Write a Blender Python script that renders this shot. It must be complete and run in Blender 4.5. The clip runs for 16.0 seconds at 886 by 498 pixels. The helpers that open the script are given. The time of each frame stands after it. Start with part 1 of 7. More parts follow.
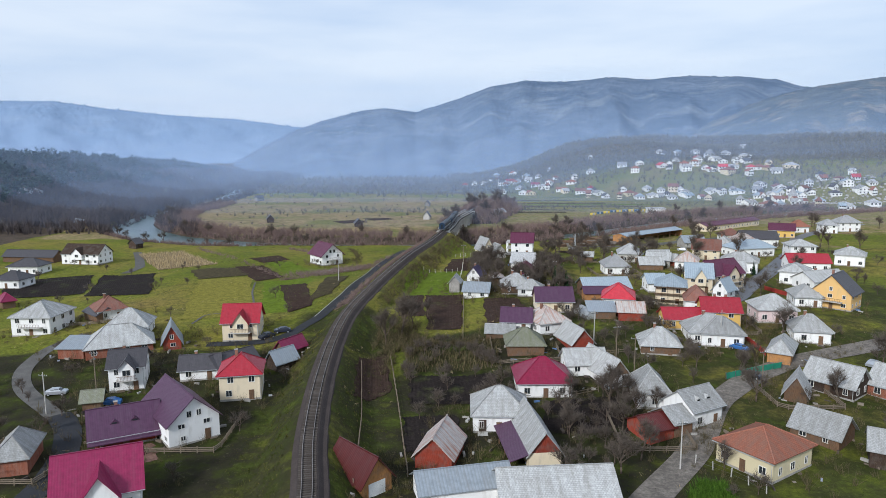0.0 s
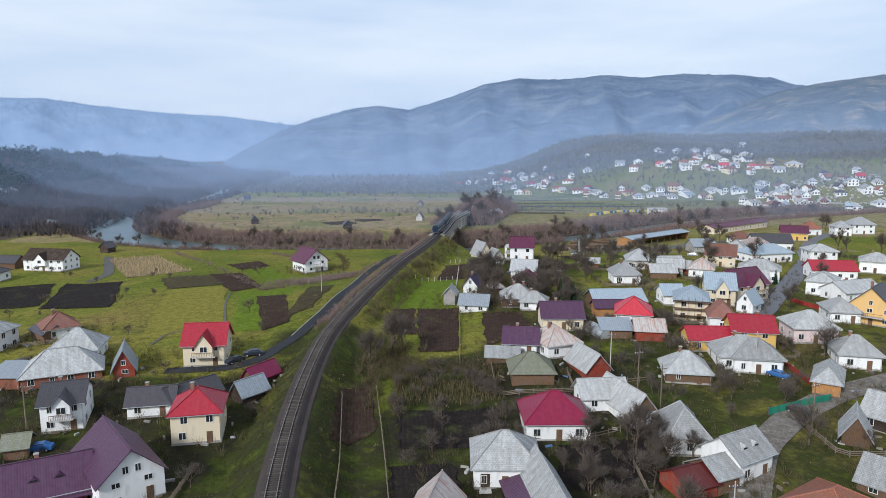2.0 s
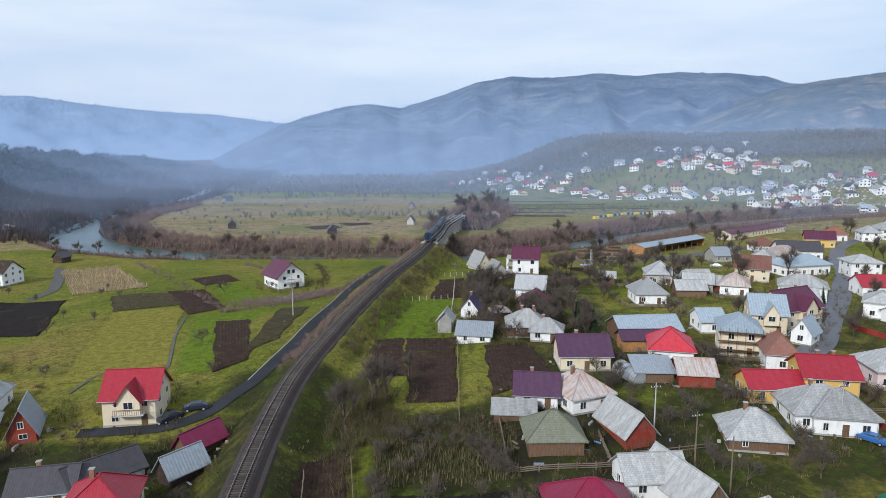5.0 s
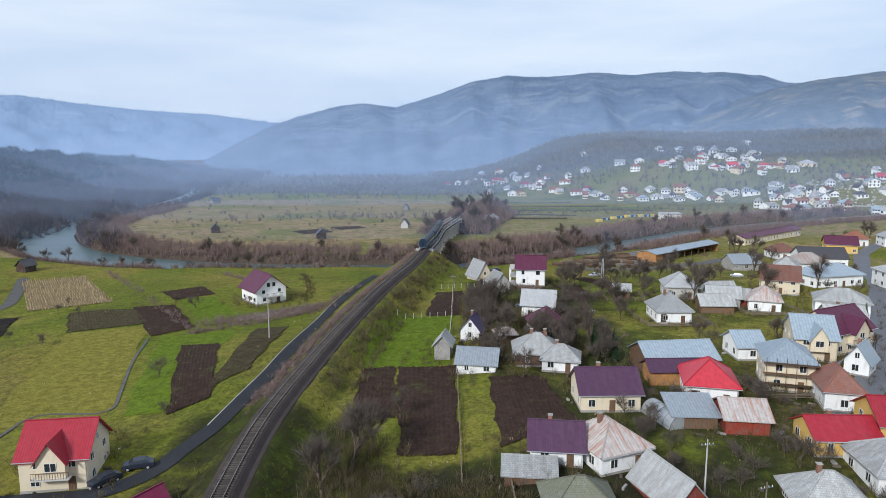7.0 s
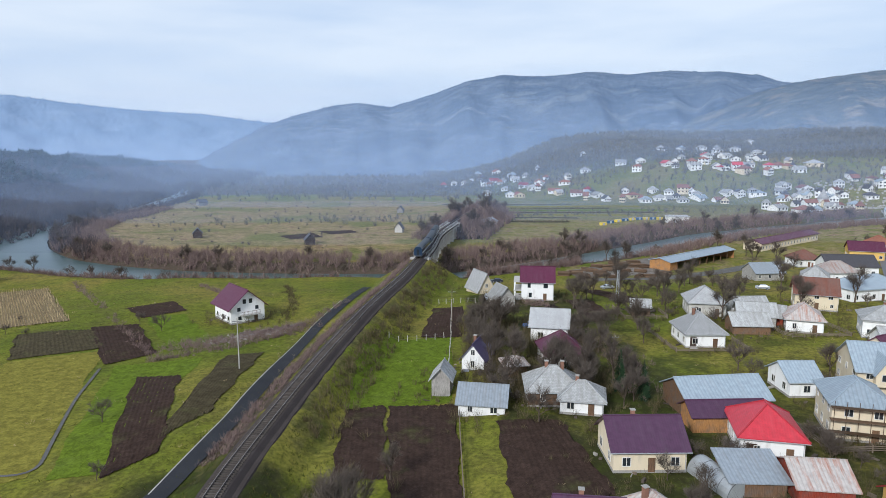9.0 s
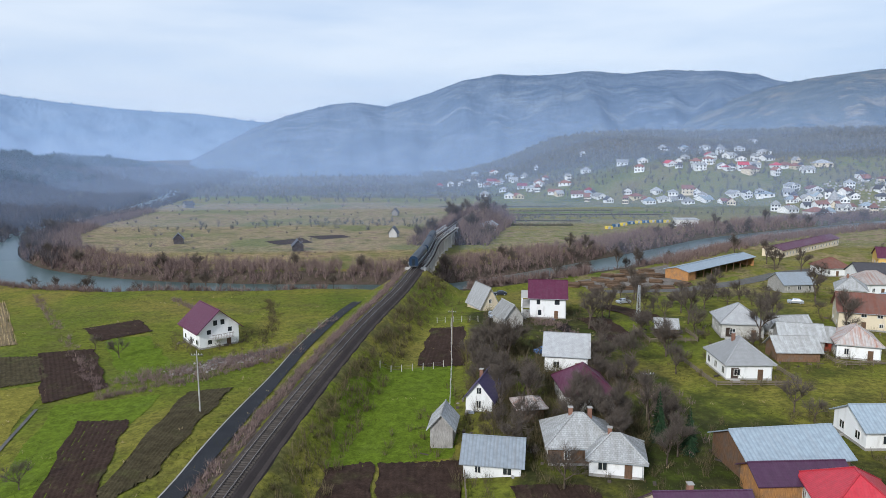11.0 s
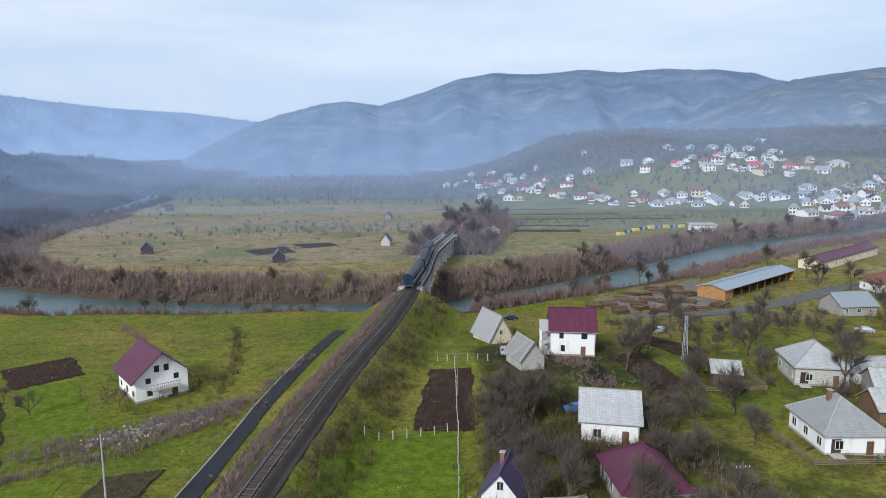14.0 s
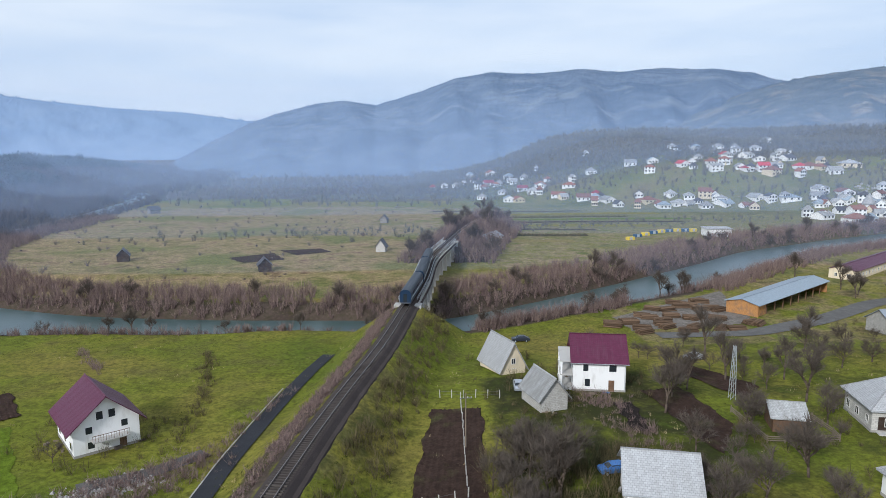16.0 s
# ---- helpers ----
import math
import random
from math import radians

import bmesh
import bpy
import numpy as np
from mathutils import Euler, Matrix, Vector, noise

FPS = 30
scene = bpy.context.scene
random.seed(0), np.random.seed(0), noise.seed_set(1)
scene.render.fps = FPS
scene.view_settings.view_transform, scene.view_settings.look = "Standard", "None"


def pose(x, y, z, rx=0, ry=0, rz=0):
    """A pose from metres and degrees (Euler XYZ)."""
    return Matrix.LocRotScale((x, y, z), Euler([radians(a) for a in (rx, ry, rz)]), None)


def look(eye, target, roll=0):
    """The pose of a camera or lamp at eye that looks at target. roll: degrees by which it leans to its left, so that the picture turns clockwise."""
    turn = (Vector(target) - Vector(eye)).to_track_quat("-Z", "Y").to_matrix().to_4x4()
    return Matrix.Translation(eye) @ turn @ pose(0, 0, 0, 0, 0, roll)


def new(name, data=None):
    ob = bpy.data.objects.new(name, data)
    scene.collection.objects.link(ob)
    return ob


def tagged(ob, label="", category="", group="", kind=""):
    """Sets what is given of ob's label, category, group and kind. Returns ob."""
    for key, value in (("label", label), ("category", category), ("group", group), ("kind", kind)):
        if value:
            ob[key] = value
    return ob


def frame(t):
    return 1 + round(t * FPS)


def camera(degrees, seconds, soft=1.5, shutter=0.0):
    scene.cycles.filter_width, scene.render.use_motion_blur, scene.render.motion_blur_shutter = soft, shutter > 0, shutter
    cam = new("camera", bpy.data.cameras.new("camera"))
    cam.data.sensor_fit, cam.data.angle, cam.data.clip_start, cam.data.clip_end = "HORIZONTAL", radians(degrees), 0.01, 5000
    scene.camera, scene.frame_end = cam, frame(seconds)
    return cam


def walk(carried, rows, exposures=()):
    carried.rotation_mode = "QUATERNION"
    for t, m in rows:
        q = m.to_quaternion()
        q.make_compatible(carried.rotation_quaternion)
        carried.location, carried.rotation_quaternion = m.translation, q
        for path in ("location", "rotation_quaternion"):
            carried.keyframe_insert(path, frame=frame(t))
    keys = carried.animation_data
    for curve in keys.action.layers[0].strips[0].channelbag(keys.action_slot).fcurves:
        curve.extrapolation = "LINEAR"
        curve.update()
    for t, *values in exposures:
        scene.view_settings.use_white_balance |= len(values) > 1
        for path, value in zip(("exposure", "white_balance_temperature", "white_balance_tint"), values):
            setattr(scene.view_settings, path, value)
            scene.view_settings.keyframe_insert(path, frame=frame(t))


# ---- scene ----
cam = camera(67, 16.0, soft=0.75)
PATH = [
    (0, look((0.127, 0.525, 49.698), (0.136, 99.440, 35.008), -0.18)),
    (1, look((0.047, 11.232, 49.549), (0.602, 110.122, 34.706), -0.13)),
    (2, look((-0.012, 21.959, 49.417), (1.004, 120.830, 34.462), -0.10)),
    (3, look((-0.051, 32.707, 49.301), (1.373, 131.560, 34.266), -0.08)),
    (4, look((-0.073, 43.472, 49.197), (1.731, 142.311, 34.108), -0.07)),
    (5.2, look((-0.079, 56.411, 49.087), (2.164, 155.234, 33.956), -0.07)),
    (6.5, look((-0.064, 70.448, 48.982), (2.645, 169.255, 33.823), -0.08)),
    (7.5, look((-0.042, 81.256, 48.907), (3.021, 180.051, 33.734), -0.10)),
    (9, look((-0.001, 97.477, 48.800), (3.581, 196.252, 33.610), -0.12)),
    (10.2, look((0.032, 110.454, 48.716), (4.005, 209.211, 33.509), -0.15)),
    (11.5, look((0.058, 124.502, 48.621), (4.423, 223.239, 33.392), -0.17)),
    (12.5, look((0.063, 135.295, 48.542), (4.705, 234.016, 33.293), -0.18)),
    (13.5, look((0.051, 146.070, 48.456), (4.950, 244.776, 33.185), -0.18)),
    (14.5, look((0.014, 156.823, 48.360), (5.160, 255.512, 33.068), -0.18)),
    (15.2, look((-0.029, 164.333, 48.287), (5.292, 263.011, 32.980), -0.17)),
    (16, look((-0.101, 172.896, 48.195), (5.435, 271.560, 32.876), -0.16)),
]
walk(cam, PATH, [(0, -0.06, 5800, 10), (16, -0.06, 5800, 10)])

# ---- light: bright overcast, low veiled sun from the south-west ----
SUN_HIGH, SUN_TURN = radians(30), radians(215)
world = bpy.data.worlds.new("overcast_sky")
scene.world = world
world.use_nodes = True
wn, wl = world.node_tree.nodes, world.node_tree.links
wn.clear()
w_out, w_bg = wn.new("ShaderNodeOutputWorld"), wn.new("ShaderNodeBackground")
w_sky = wn.new("ShaderNodeTexSky")
w_sky.sky_type, w_sky.sun_disc = "NISHITA", False
w_sky.sun_elevation, w_sky.sun_rotation = SUN_HIGH, SUN_TURN
w_sky.air_density, w_sky.dust_density = 1.2, 2.0
w_sky_s = wn.new("ShaderNodeVectorMath"); w_sky_s.operation = "SCALE"; w_sky_s.inputs["Scale"].default_value = 0.09
wl.new(w_sky.outputs[0], w_sky_s.inputs[0])
w_co, w_map = wn.new("ShaderNodeTexCoord"), wn.new("ShaderNodeMapping")
w_map.inputs["Scale"].default_value = (1.6, 1.6, 9.0)
wl.new(w_co.outputs["Generated"], w_map.inputs[0])
w_no = wn.new("ShaderNodeTexNoise")
w_no.inputs["Scale"].default_value, w_no.inputs["Detail"].default_value, w_no.inputs["Roughness"].default_value = 1.5, 5, 0.5
wl.new(w_map.outputs[0], w_no.inputs["Vector"])
w_ramp = wn.new("ShaderNodeValToRGB")
w_ramp.color_ramp.elements[0].position, w_ramp.color_ramp.elements[0].color = 0.3, (0.66, 0.77, 0.92, 1)
w_ramp.color_ramp.elements[1].position, w_ramp.color_ramp.elements[1].color = 0.62, (0.90, 0.95, 1.0, 1)
wl.new(w_no.outputs[0], w_ramp.inputs[0])
w_mix = wn.new("ShaderNodeMix"); w_mix.data_type = "RGBA"; w_mix.inputs[0].default_value = 0.85
wl.new(w_sky_s.outputs[0], w_mix.inputs[6]); wl.new(w_ramp.outputs[0], w_mix.inputs[7])
wl.new(w_mix.outputs[2], w_bg.inputs[0]); w_bg.inputs[1].default_value = 1.0
wl.new(w_bg.outputs[0], w_out.inputs[0])
sun = new("sun", bpy.data.lights.new("sun", "SUN"))
sun.data.energy, sun.data.angle, sun.data.color = 3.5, radians(8), (1.0, 0.95, 0.86)
sun.matrix_world = look((0, 0, 200), (200 * math.sin(SUN_TURN) * -1, 200 * math.cos(SUN_TURN) * -1, 200 - 200 * math.tan(SUN_HIGH)))

# ---- materials ----
MATS = {}


def shader(name, rough=0.8, metal=0.0, gloss=None):
    m = bpy.data.materials.new(name)
    m.use_nodes = True
    n, l = m.node_tree.nodes, m.node_tree.links
    b = n["Principled BSDF"]
    b.inputs["Roughness"].default_value, b.inputs["Metallic"].default_value = rough, metal
    b.inputs["Specular IOR Level"].default_value = (0.08 if rough > 0.75 else 0.3) if gloss is None else gloss
    MATS[name] = m
    return m, n, l, b


def coords(n, l, scale, which="Object"):
    c, mp = n.new("ShaderNodeTexCoord"), n.new("ShaderNodeMapping")
    l.new(c.outputs[which], mp.inputs[0])
    mp.inputs["Scale"].default_value = scale if isinstance(scale, tuple) else (scale,) * 3
    return mp.outputs[0]


def noise_of(n, l, vec, scale, detail=4, rough=0.6):
    t = n.new("ShaderNodeTexNoise")
    t.inputs["Scale"].default_value, t.inputs["Detail"].default_value, t.inputs["Roughness"].default_value = scale, detail, rough
    l.new(vec, t.inputs["Vector"])
    return t.outputs[0]


def ramp(n, l, fac, *stops):
    r = n.new("ShaderNodeValToRGB")
    e = r.color_ramp.elements
    while len(e) < len(stops):
        e.new(0.5)
    for k, (p, c) in zip(e, stops):
        k.position, k.color = p, (*c, 1)
    l.new(fac, r.inputs[0])
    return r.outputs[0]


def blend(n, l, fac, a, b, mode="MIX"):
    x = n.new("ShaderNodeMix")
    x.data_type, x.blend_type = "RGBA", mode
    for v, i in ((fac, 0), (a, 6), (b, 7)):
        if isinstance(v, (int, float)):
            x.inputs[i].default_value = v
        elif isinstance(v, tuple):
            x.inputs[i].default_value = (*v, 1)
        else:
            l.new(v, x.inputs[i])
    return x.outputs[2]


def bump(n, l, b, fac, strength=0.3, distance=0.05):
    k = n.new("ShaderNodeBump")
    k.inputs["Strength"].default_value, k.inputs["Distance"].default_value = strength, distance
    l.new(fac, k.inputs["Height"])
    l.new(k.outputs[0], b.inputs["Normal"])


def vary(n, l, col, amount=0.25):
    """Each object its own shade."""
    o = n.new("ShaderNodeObjectInfo")
    h = n.new("ShaderNodeHueSaturation")
    mr = n.new("ShaderNodeMapRange")
    mr.inputs[3].default_value, mr.inputs[4].default_value = 1 - amount, 1 + amount
    l.new(o.outputs["Random"], mr.inputs[0])
    l.new(mr.outputs[0], h.inputs["Value"])
    l.new(col, h.inputs["Color"])
    return h.outputs[0]


def plain(name, c, rough=0.8, metal=0.0, spread=0.18, scale=3.0, var=0.1):
    """Coloured surface with grain and blotches."""
    m, n, l, b = shader(name, rough, metal)
    v = coords(n, l, 1.0)
    a = noise_of(n, l, v, scale * 4, 3)
    k = noise_of(n, l, v, scale * 0.15, 4)
    lo, hi = tuple(x * (1 - spread) for x in c), tuple(min(1, x * (1 + spread)) for x in c)
    col = ramp(n, l, a, (0.3, lo), (0.7, hi))
    col = blend(n, l, ramp(n, l, k, (0.35, (0, 0, 0)), (0.75, (1, 1, 1))), col, tuple(x * 0.72 for x in c))
    l.new(vary(n, l, col, var) if var else col, b.inputs["Base Color"])
    bump(n, l, b, a, 0.25, 0.02)
    return m


def render_wall(name, c, dirt=(0.30, 0.27, 0.22)):
    m, n, l, b = shader(name, 0.9)
    v = coords(n, l, 1.0)
    a, k = noise_of(n, l, v, 9, 4), noise_of(n, l, coords(n, l, (1.0, 1.0, 0.25)), 0.9, 5, 0.65)
    col = ramp(n, l, a, (0.3, tuple(x * 0.92 for x in c)), (0.7, c))
    col = blend(n, l, ramp(n, l, k, (0.52, (0, 0, 0)), (0.8, (0.45,) * 3)), col, dirt)
    l.new(vary(n, l, col, 0.06), b.inputs["Base Color"])
    bump(n, l, b, a, 0.2, 0.02)


def boards(name, c, step=0.16):
    m, n, l, b = shader(name, 0.85)
    w = n.new("ShaderNodeTexWave")
    w.inputs["Scale"].default_value, w.inputs["Distortion"].default_value = 0.5 / step, 0.6
    w.bands_direction = "DIAGONAL"
    v = coords(n, l, (1.0, 1.0, 0.02))
    l.new(v, w.inputs[0])
    a, k = noise_of(n, l, coords(n, l, (6, 6, 0.6)), 2, 5), noise_of(n, l, coords(n, l, 1.0), 0.7, 4)
    col = ramp(n, l, a, (0.3, tuple(x * 0.55 for x in c)), (0.7, tuple(min(1, x * 1.25) for x in c)))
    col = blend(n, l, ramp(n, l, k, (0.45, (0, 0, 0)), (0.75, (0.6,) * 3)), col, (0.12, 0.11, 0.10))
    l.new(vary(n, l, col, 0.2), b.inputs["Base Color"])
    bump(n, l, b, w.outputs[0], 0.6, 0.03)


def roof_tiles(name, c, c2, stain, amount=0.8, size=(0.42, 0.30), rough=0.85):
    """Fibre-cement or clay tiles: rows by the slope, lichen and streaks."""
    m, n, l, b = shader(name, rough)
    v = coords(n, l, 1.0, "UV")
    t = n.new("ShaderNodeTexBrick")
    t.inputs["Scale"].default_value = 1.0
    t.inputs["Brick Width"].default_value, t.inputs["Row Height"].default_value = size
    t.inputs["Mortar Size"].default_value, t.inputs["Mortar Smooth"].default_value = 0.02, 0.4
    t.inputs["Color1"].default_value, t.inputs["Color2"].default_value = (*c, 1), (*c2, 1)
    t.inputs["Mortar"].default_value = (*(x * 0.45 for x in c), 1)
    l.new(v, t.inputs["Vector"])
    k = noise_of(n, l, coords(n, l, (0.9, 0.16, 1), "UV"), 1.1, 6, 0.7)
    f = noise_of(n, l, v, 7, 4)
    col = blend(n, l, ramp(n, l, k, (0.42, (0, 0, 0)), (0.72, (amount,) * 3)), t.outputs["Color"], stain)
    col = blend(n, l, ramp(n, l, f, (0.35, (0.3,) * 3), (0.65, (0, 0, 0))), col, tuple(x * 0.6 for x in c))
    l.new(vary(n, l, col, 0.22), b.inputs["Base Color"])
    bump(n, l, b, t.outputs["Fac"], -0.5, 0.03)


def roof_metal(name, c, step=0.35, rough=0.42, rust=None, amount=0.5, rows=True):
    """Painted sheet metal: pressed ribs down the slope and tile steps across it."""
    m, n, l, b = shader(name, rough)
    v = coords(n, l, 1.0, "UV")
    w = n.new("ShaderNodeTexWave")
    w.bands_direction = "X"
    w.inputs["Scale"].default_value = 0.314 / step
    l.new(v, w.inputs[0])
    h = w.outputs[0]
    if rows:
        w2 = n.new("ShaderNodeTexWave")
        w2.bands_direction, w2.wave_profile = "Y", "SAW"
        w2.inputs["Scale"].default_value = 0.314 / 0.4
        l.new(v, w2.inputs[0])
        ad = n.new("ShaderNodeMath"); ad.operation = "ADD"
        l.new(w.outputs[0], ad.inputs[0]); l.new(w2.outputs[0], ad.inputs[1])
        h = ad.outputs[0]
    k = noise_of(n, l, coords(n, l, (1.2, 0.14, 1), "UV"), 1.0, 6, 0.7)
    f = noise_of(n, l, v, 1.3, 4)
    col = ramp(n, l, f, (0.3, tuple(x * 0.8 for x in c)), (0.7, tuple(min(1, x * 1.12) for x in c)))
    # shade in the troughs of ribs and steps put into the colour
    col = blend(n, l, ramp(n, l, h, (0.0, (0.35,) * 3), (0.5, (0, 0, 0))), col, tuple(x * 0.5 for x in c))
    col = blend(n, l, ramp(n, l, k, (0.48, (0, 0, 0)), (0.66, (amount,) * 3)), col, rust or tuple(x * 0.75 + 0.03 for x in c))
    l.new(vary(n, l, col, 0.14), b.inputs["Base Color"])
    bump(n, l, b, h, 0.5, 0.03)


for nm, c in dict(white=(0.80, 0.79, 0.77), cream=(0.68, 0.58, 0.42), yellow=(0.62, 0.40, 0.12), ochreyellow=(0.66, 0.42, 0.17),
                  ochre=(0.60, 0.52, 0.34), pink=(0.70, 0.55, 0.54), concrete=(0.48, 0.46, 0.43)).items():
    render_wall(nm, c)
for nm, c in dict(wood=(0.17, 0.10, 0.06), darkwood=(0.06, 0.04, 0.03), redwood=(0.26, 0.05, 0.03), orangewood=(0.42, 0.21, 0.08),
                  greywood=(0.30, 0.28, 0.26)).items():
    boards(nm, c)
roof_tiles("brick", (0.34, 0.12, 0.07), (0.26, 0.09, 0.06), (0.30, 0.26, 0.22), 0.5, (0.26, 0.09))
roof_tiles("stone", (0.52, 0.50, 0.46), (0.40, 0.38, 0.35), (0.26, 0.24, 0.21), 0.5, (0.55, 0.3))
roof_tiles("grey", (0.45, 0.45, 0.44), (0.34, 0.34, 0.335), (0.14, 0.125, 0.10), 0.75)
roof_tiles("greytile", (0.44, 0.44, 0.44), (0.36, 0.36, 0.36), (0.20, 0.19, 0.17), 0.5)
roof_tiles("moss", (0.22, 0.22, 0.18), (0.17, 0.17, 0.13), (0.12, 0.13, 0.05), 0.8)
roof_tiles("orange", (0.36, 0.135, 0.085), (0.28, 0.11, 0.075), (0.19, 0.15, 0.12), 0.75)
roof_tiles("brown", (0.26, 0.11, 0.08), (0.20, 0.09, 0.07), (0.20, 0.17, 0.15), 0.7)
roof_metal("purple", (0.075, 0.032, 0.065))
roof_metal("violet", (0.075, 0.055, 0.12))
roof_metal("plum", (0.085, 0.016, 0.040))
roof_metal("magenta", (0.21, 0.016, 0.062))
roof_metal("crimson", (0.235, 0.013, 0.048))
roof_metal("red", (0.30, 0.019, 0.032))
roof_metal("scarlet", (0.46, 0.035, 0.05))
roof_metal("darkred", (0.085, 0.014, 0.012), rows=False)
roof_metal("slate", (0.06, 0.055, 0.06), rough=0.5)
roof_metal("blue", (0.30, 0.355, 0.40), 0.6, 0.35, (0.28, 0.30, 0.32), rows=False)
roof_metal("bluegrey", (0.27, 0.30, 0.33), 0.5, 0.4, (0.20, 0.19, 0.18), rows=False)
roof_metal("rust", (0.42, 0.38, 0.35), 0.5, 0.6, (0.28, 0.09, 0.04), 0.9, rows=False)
plain("trim", (0.70, 0.68, 0.64), 0.6)
plain("darktrim", (0.07, 0.05, 0.045), 0.7)
plain("plinth", (0.36, 0.34, 0.31), 0.9)
plain("chimney_brick", (0.26, 0.14, 0.10), 0.9)
plain("steel", (0.20, 0.20, 0.21), 0.4, 0.8)
plain("rail_steel", (0.28, 0.24, 0.22), 0.35, 0.7)
plain("sleeper_concrete", (0.092, 0.078, 0.068), 0.9, var=0.25)
plain("galvanised", (0.50, 0.52, 0.53), 0.45, 0.4)
plain("pole_concrete", (0.46, 0.44, 0.41), 0.9)
plain("pole_wood", (0.20, 0.16, 0.12), 0.9)
plain("blue_paint", (0.035, 0.10, 0.20), 0.4)
plain("train_blue", (0.014, 0.035, 0.075), 0.35)
plain("train_grey", (0.035, 0.042, 0.05), 0.5)
plain("rubber", (0.02, 0.02, 0.02), 0.8)
plain("car_silver", (0.5, 0.52, 0.55), 0.3, 0.5)
plain("car_dark", (0.03, 0.035, 0.05), 0.3)
plain("car_blue", (0.05, 0.16, 0.42), 0.3)
plain("white_paint", (0.78, 0.78, 0.76), 0.5)
plain("green_mesh", (0.03, 0.22, 0.14), 0.7)
plain("red_paint", (0.30, 0.04, 0.03), 0.6)
plain("yellow_paint", (0.70, 0.52, 0.05), 0.5)
plain("log", (0.13, 0.085, 0.055), 0.9, var=0.4)
plain("rubble", (0.42, 0.40, 0.37), 0.95, spread=0.4)
plain("asphalt", (0.042, 0.043, 0.048), 0.8, spread=0.3, scale=1.5)
plain("street", (0.11, 0.11, 0.12), 0.5, spread=0.25, scale=1.0)
plain("ballast", (0.062, 0.050, 0.046), 0.95, spread=0.5, scale=2.0)
plain("gravel", (0.125, 0.118, 0.11), 0.95, spread=0.35)
plain("bark", (0.115, 0.088, 0.068), 0.95, spread=0.35)
plain("fence_wood", (0.20, 0.16, 0.12), 0.9)
m, n, l, b = shader("pane", 0.08)
b.inputs["Base Color"].default_value = (0.025, 0.03, 0.035, 1)
b.inputs["Specular IOR Level"].default_value = 0.7


def island(name, *stops, rough=0.9):
    """Twigs and clumps: each its own shade."""
    m, n, l, b = shader(name, rough)
    g = n.new("ShaderNodeNewGeometry")
    l.new(ramp(n, l, g.outputs["Random Per Island"], *stops), b.inputs["Base Color"])


island("twig", (0.0, (0.065, 0.053, 0.045)), (1.0, (0.15, 0.123, 0.10)))
island("brush", (0.0, (0.125, 0.088, 0.085)), (0.5, (0.19, 0.135, 0.125)), (0.85, (0.25, 0.18, 0.155)), (1.0, (0.34, 0.26, 0.19)))
island("mixed_brush", (0.0, (0.05, 0.045, 0.022)), (0.5, (0.095, 0.08, 0.042)), (1.0, (0.17, 0.13, 0.07)))
island("needles", (0.0, (0.012, 0.028, 0.014)), (1.0, (0.035, 0.065, 0.03)))
# distant tones hold some haze: needles bluer, far twigs paler than near ones
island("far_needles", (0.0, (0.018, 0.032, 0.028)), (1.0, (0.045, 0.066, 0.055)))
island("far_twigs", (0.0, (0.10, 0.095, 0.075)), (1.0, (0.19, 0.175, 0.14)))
island("mid_twigs", (0.0, (0.10, 0.085, 0.085)), (1.0, (0.20, 0.165, 0.15)))
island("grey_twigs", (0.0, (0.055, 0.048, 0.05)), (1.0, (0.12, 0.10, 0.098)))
island("grass_blade", (0.0, (0.025, 0.040, 0.006)), (0.6, (0.060, 0.070, 0.012)), (1.0, (0.14, 0.11, 0.038)))
island("hedge_green", (0.0, (0.03, 0.07, 0.008)), (1.0, (0.09, 0.16, 0.02)))
island("dry_stalk", (0.0, (0.26, 0.19, 0.10)), (1.0, (0.48, 0.38, 0.22)))
island("debris", (0.0, (0.06, 0.05, 0.045)), (0.6, (0.20, 0.16, 0.12)), (0.9, (0.40, 0.39, 0.37)), (1.0, (0.08, 0.16, 0.34)))


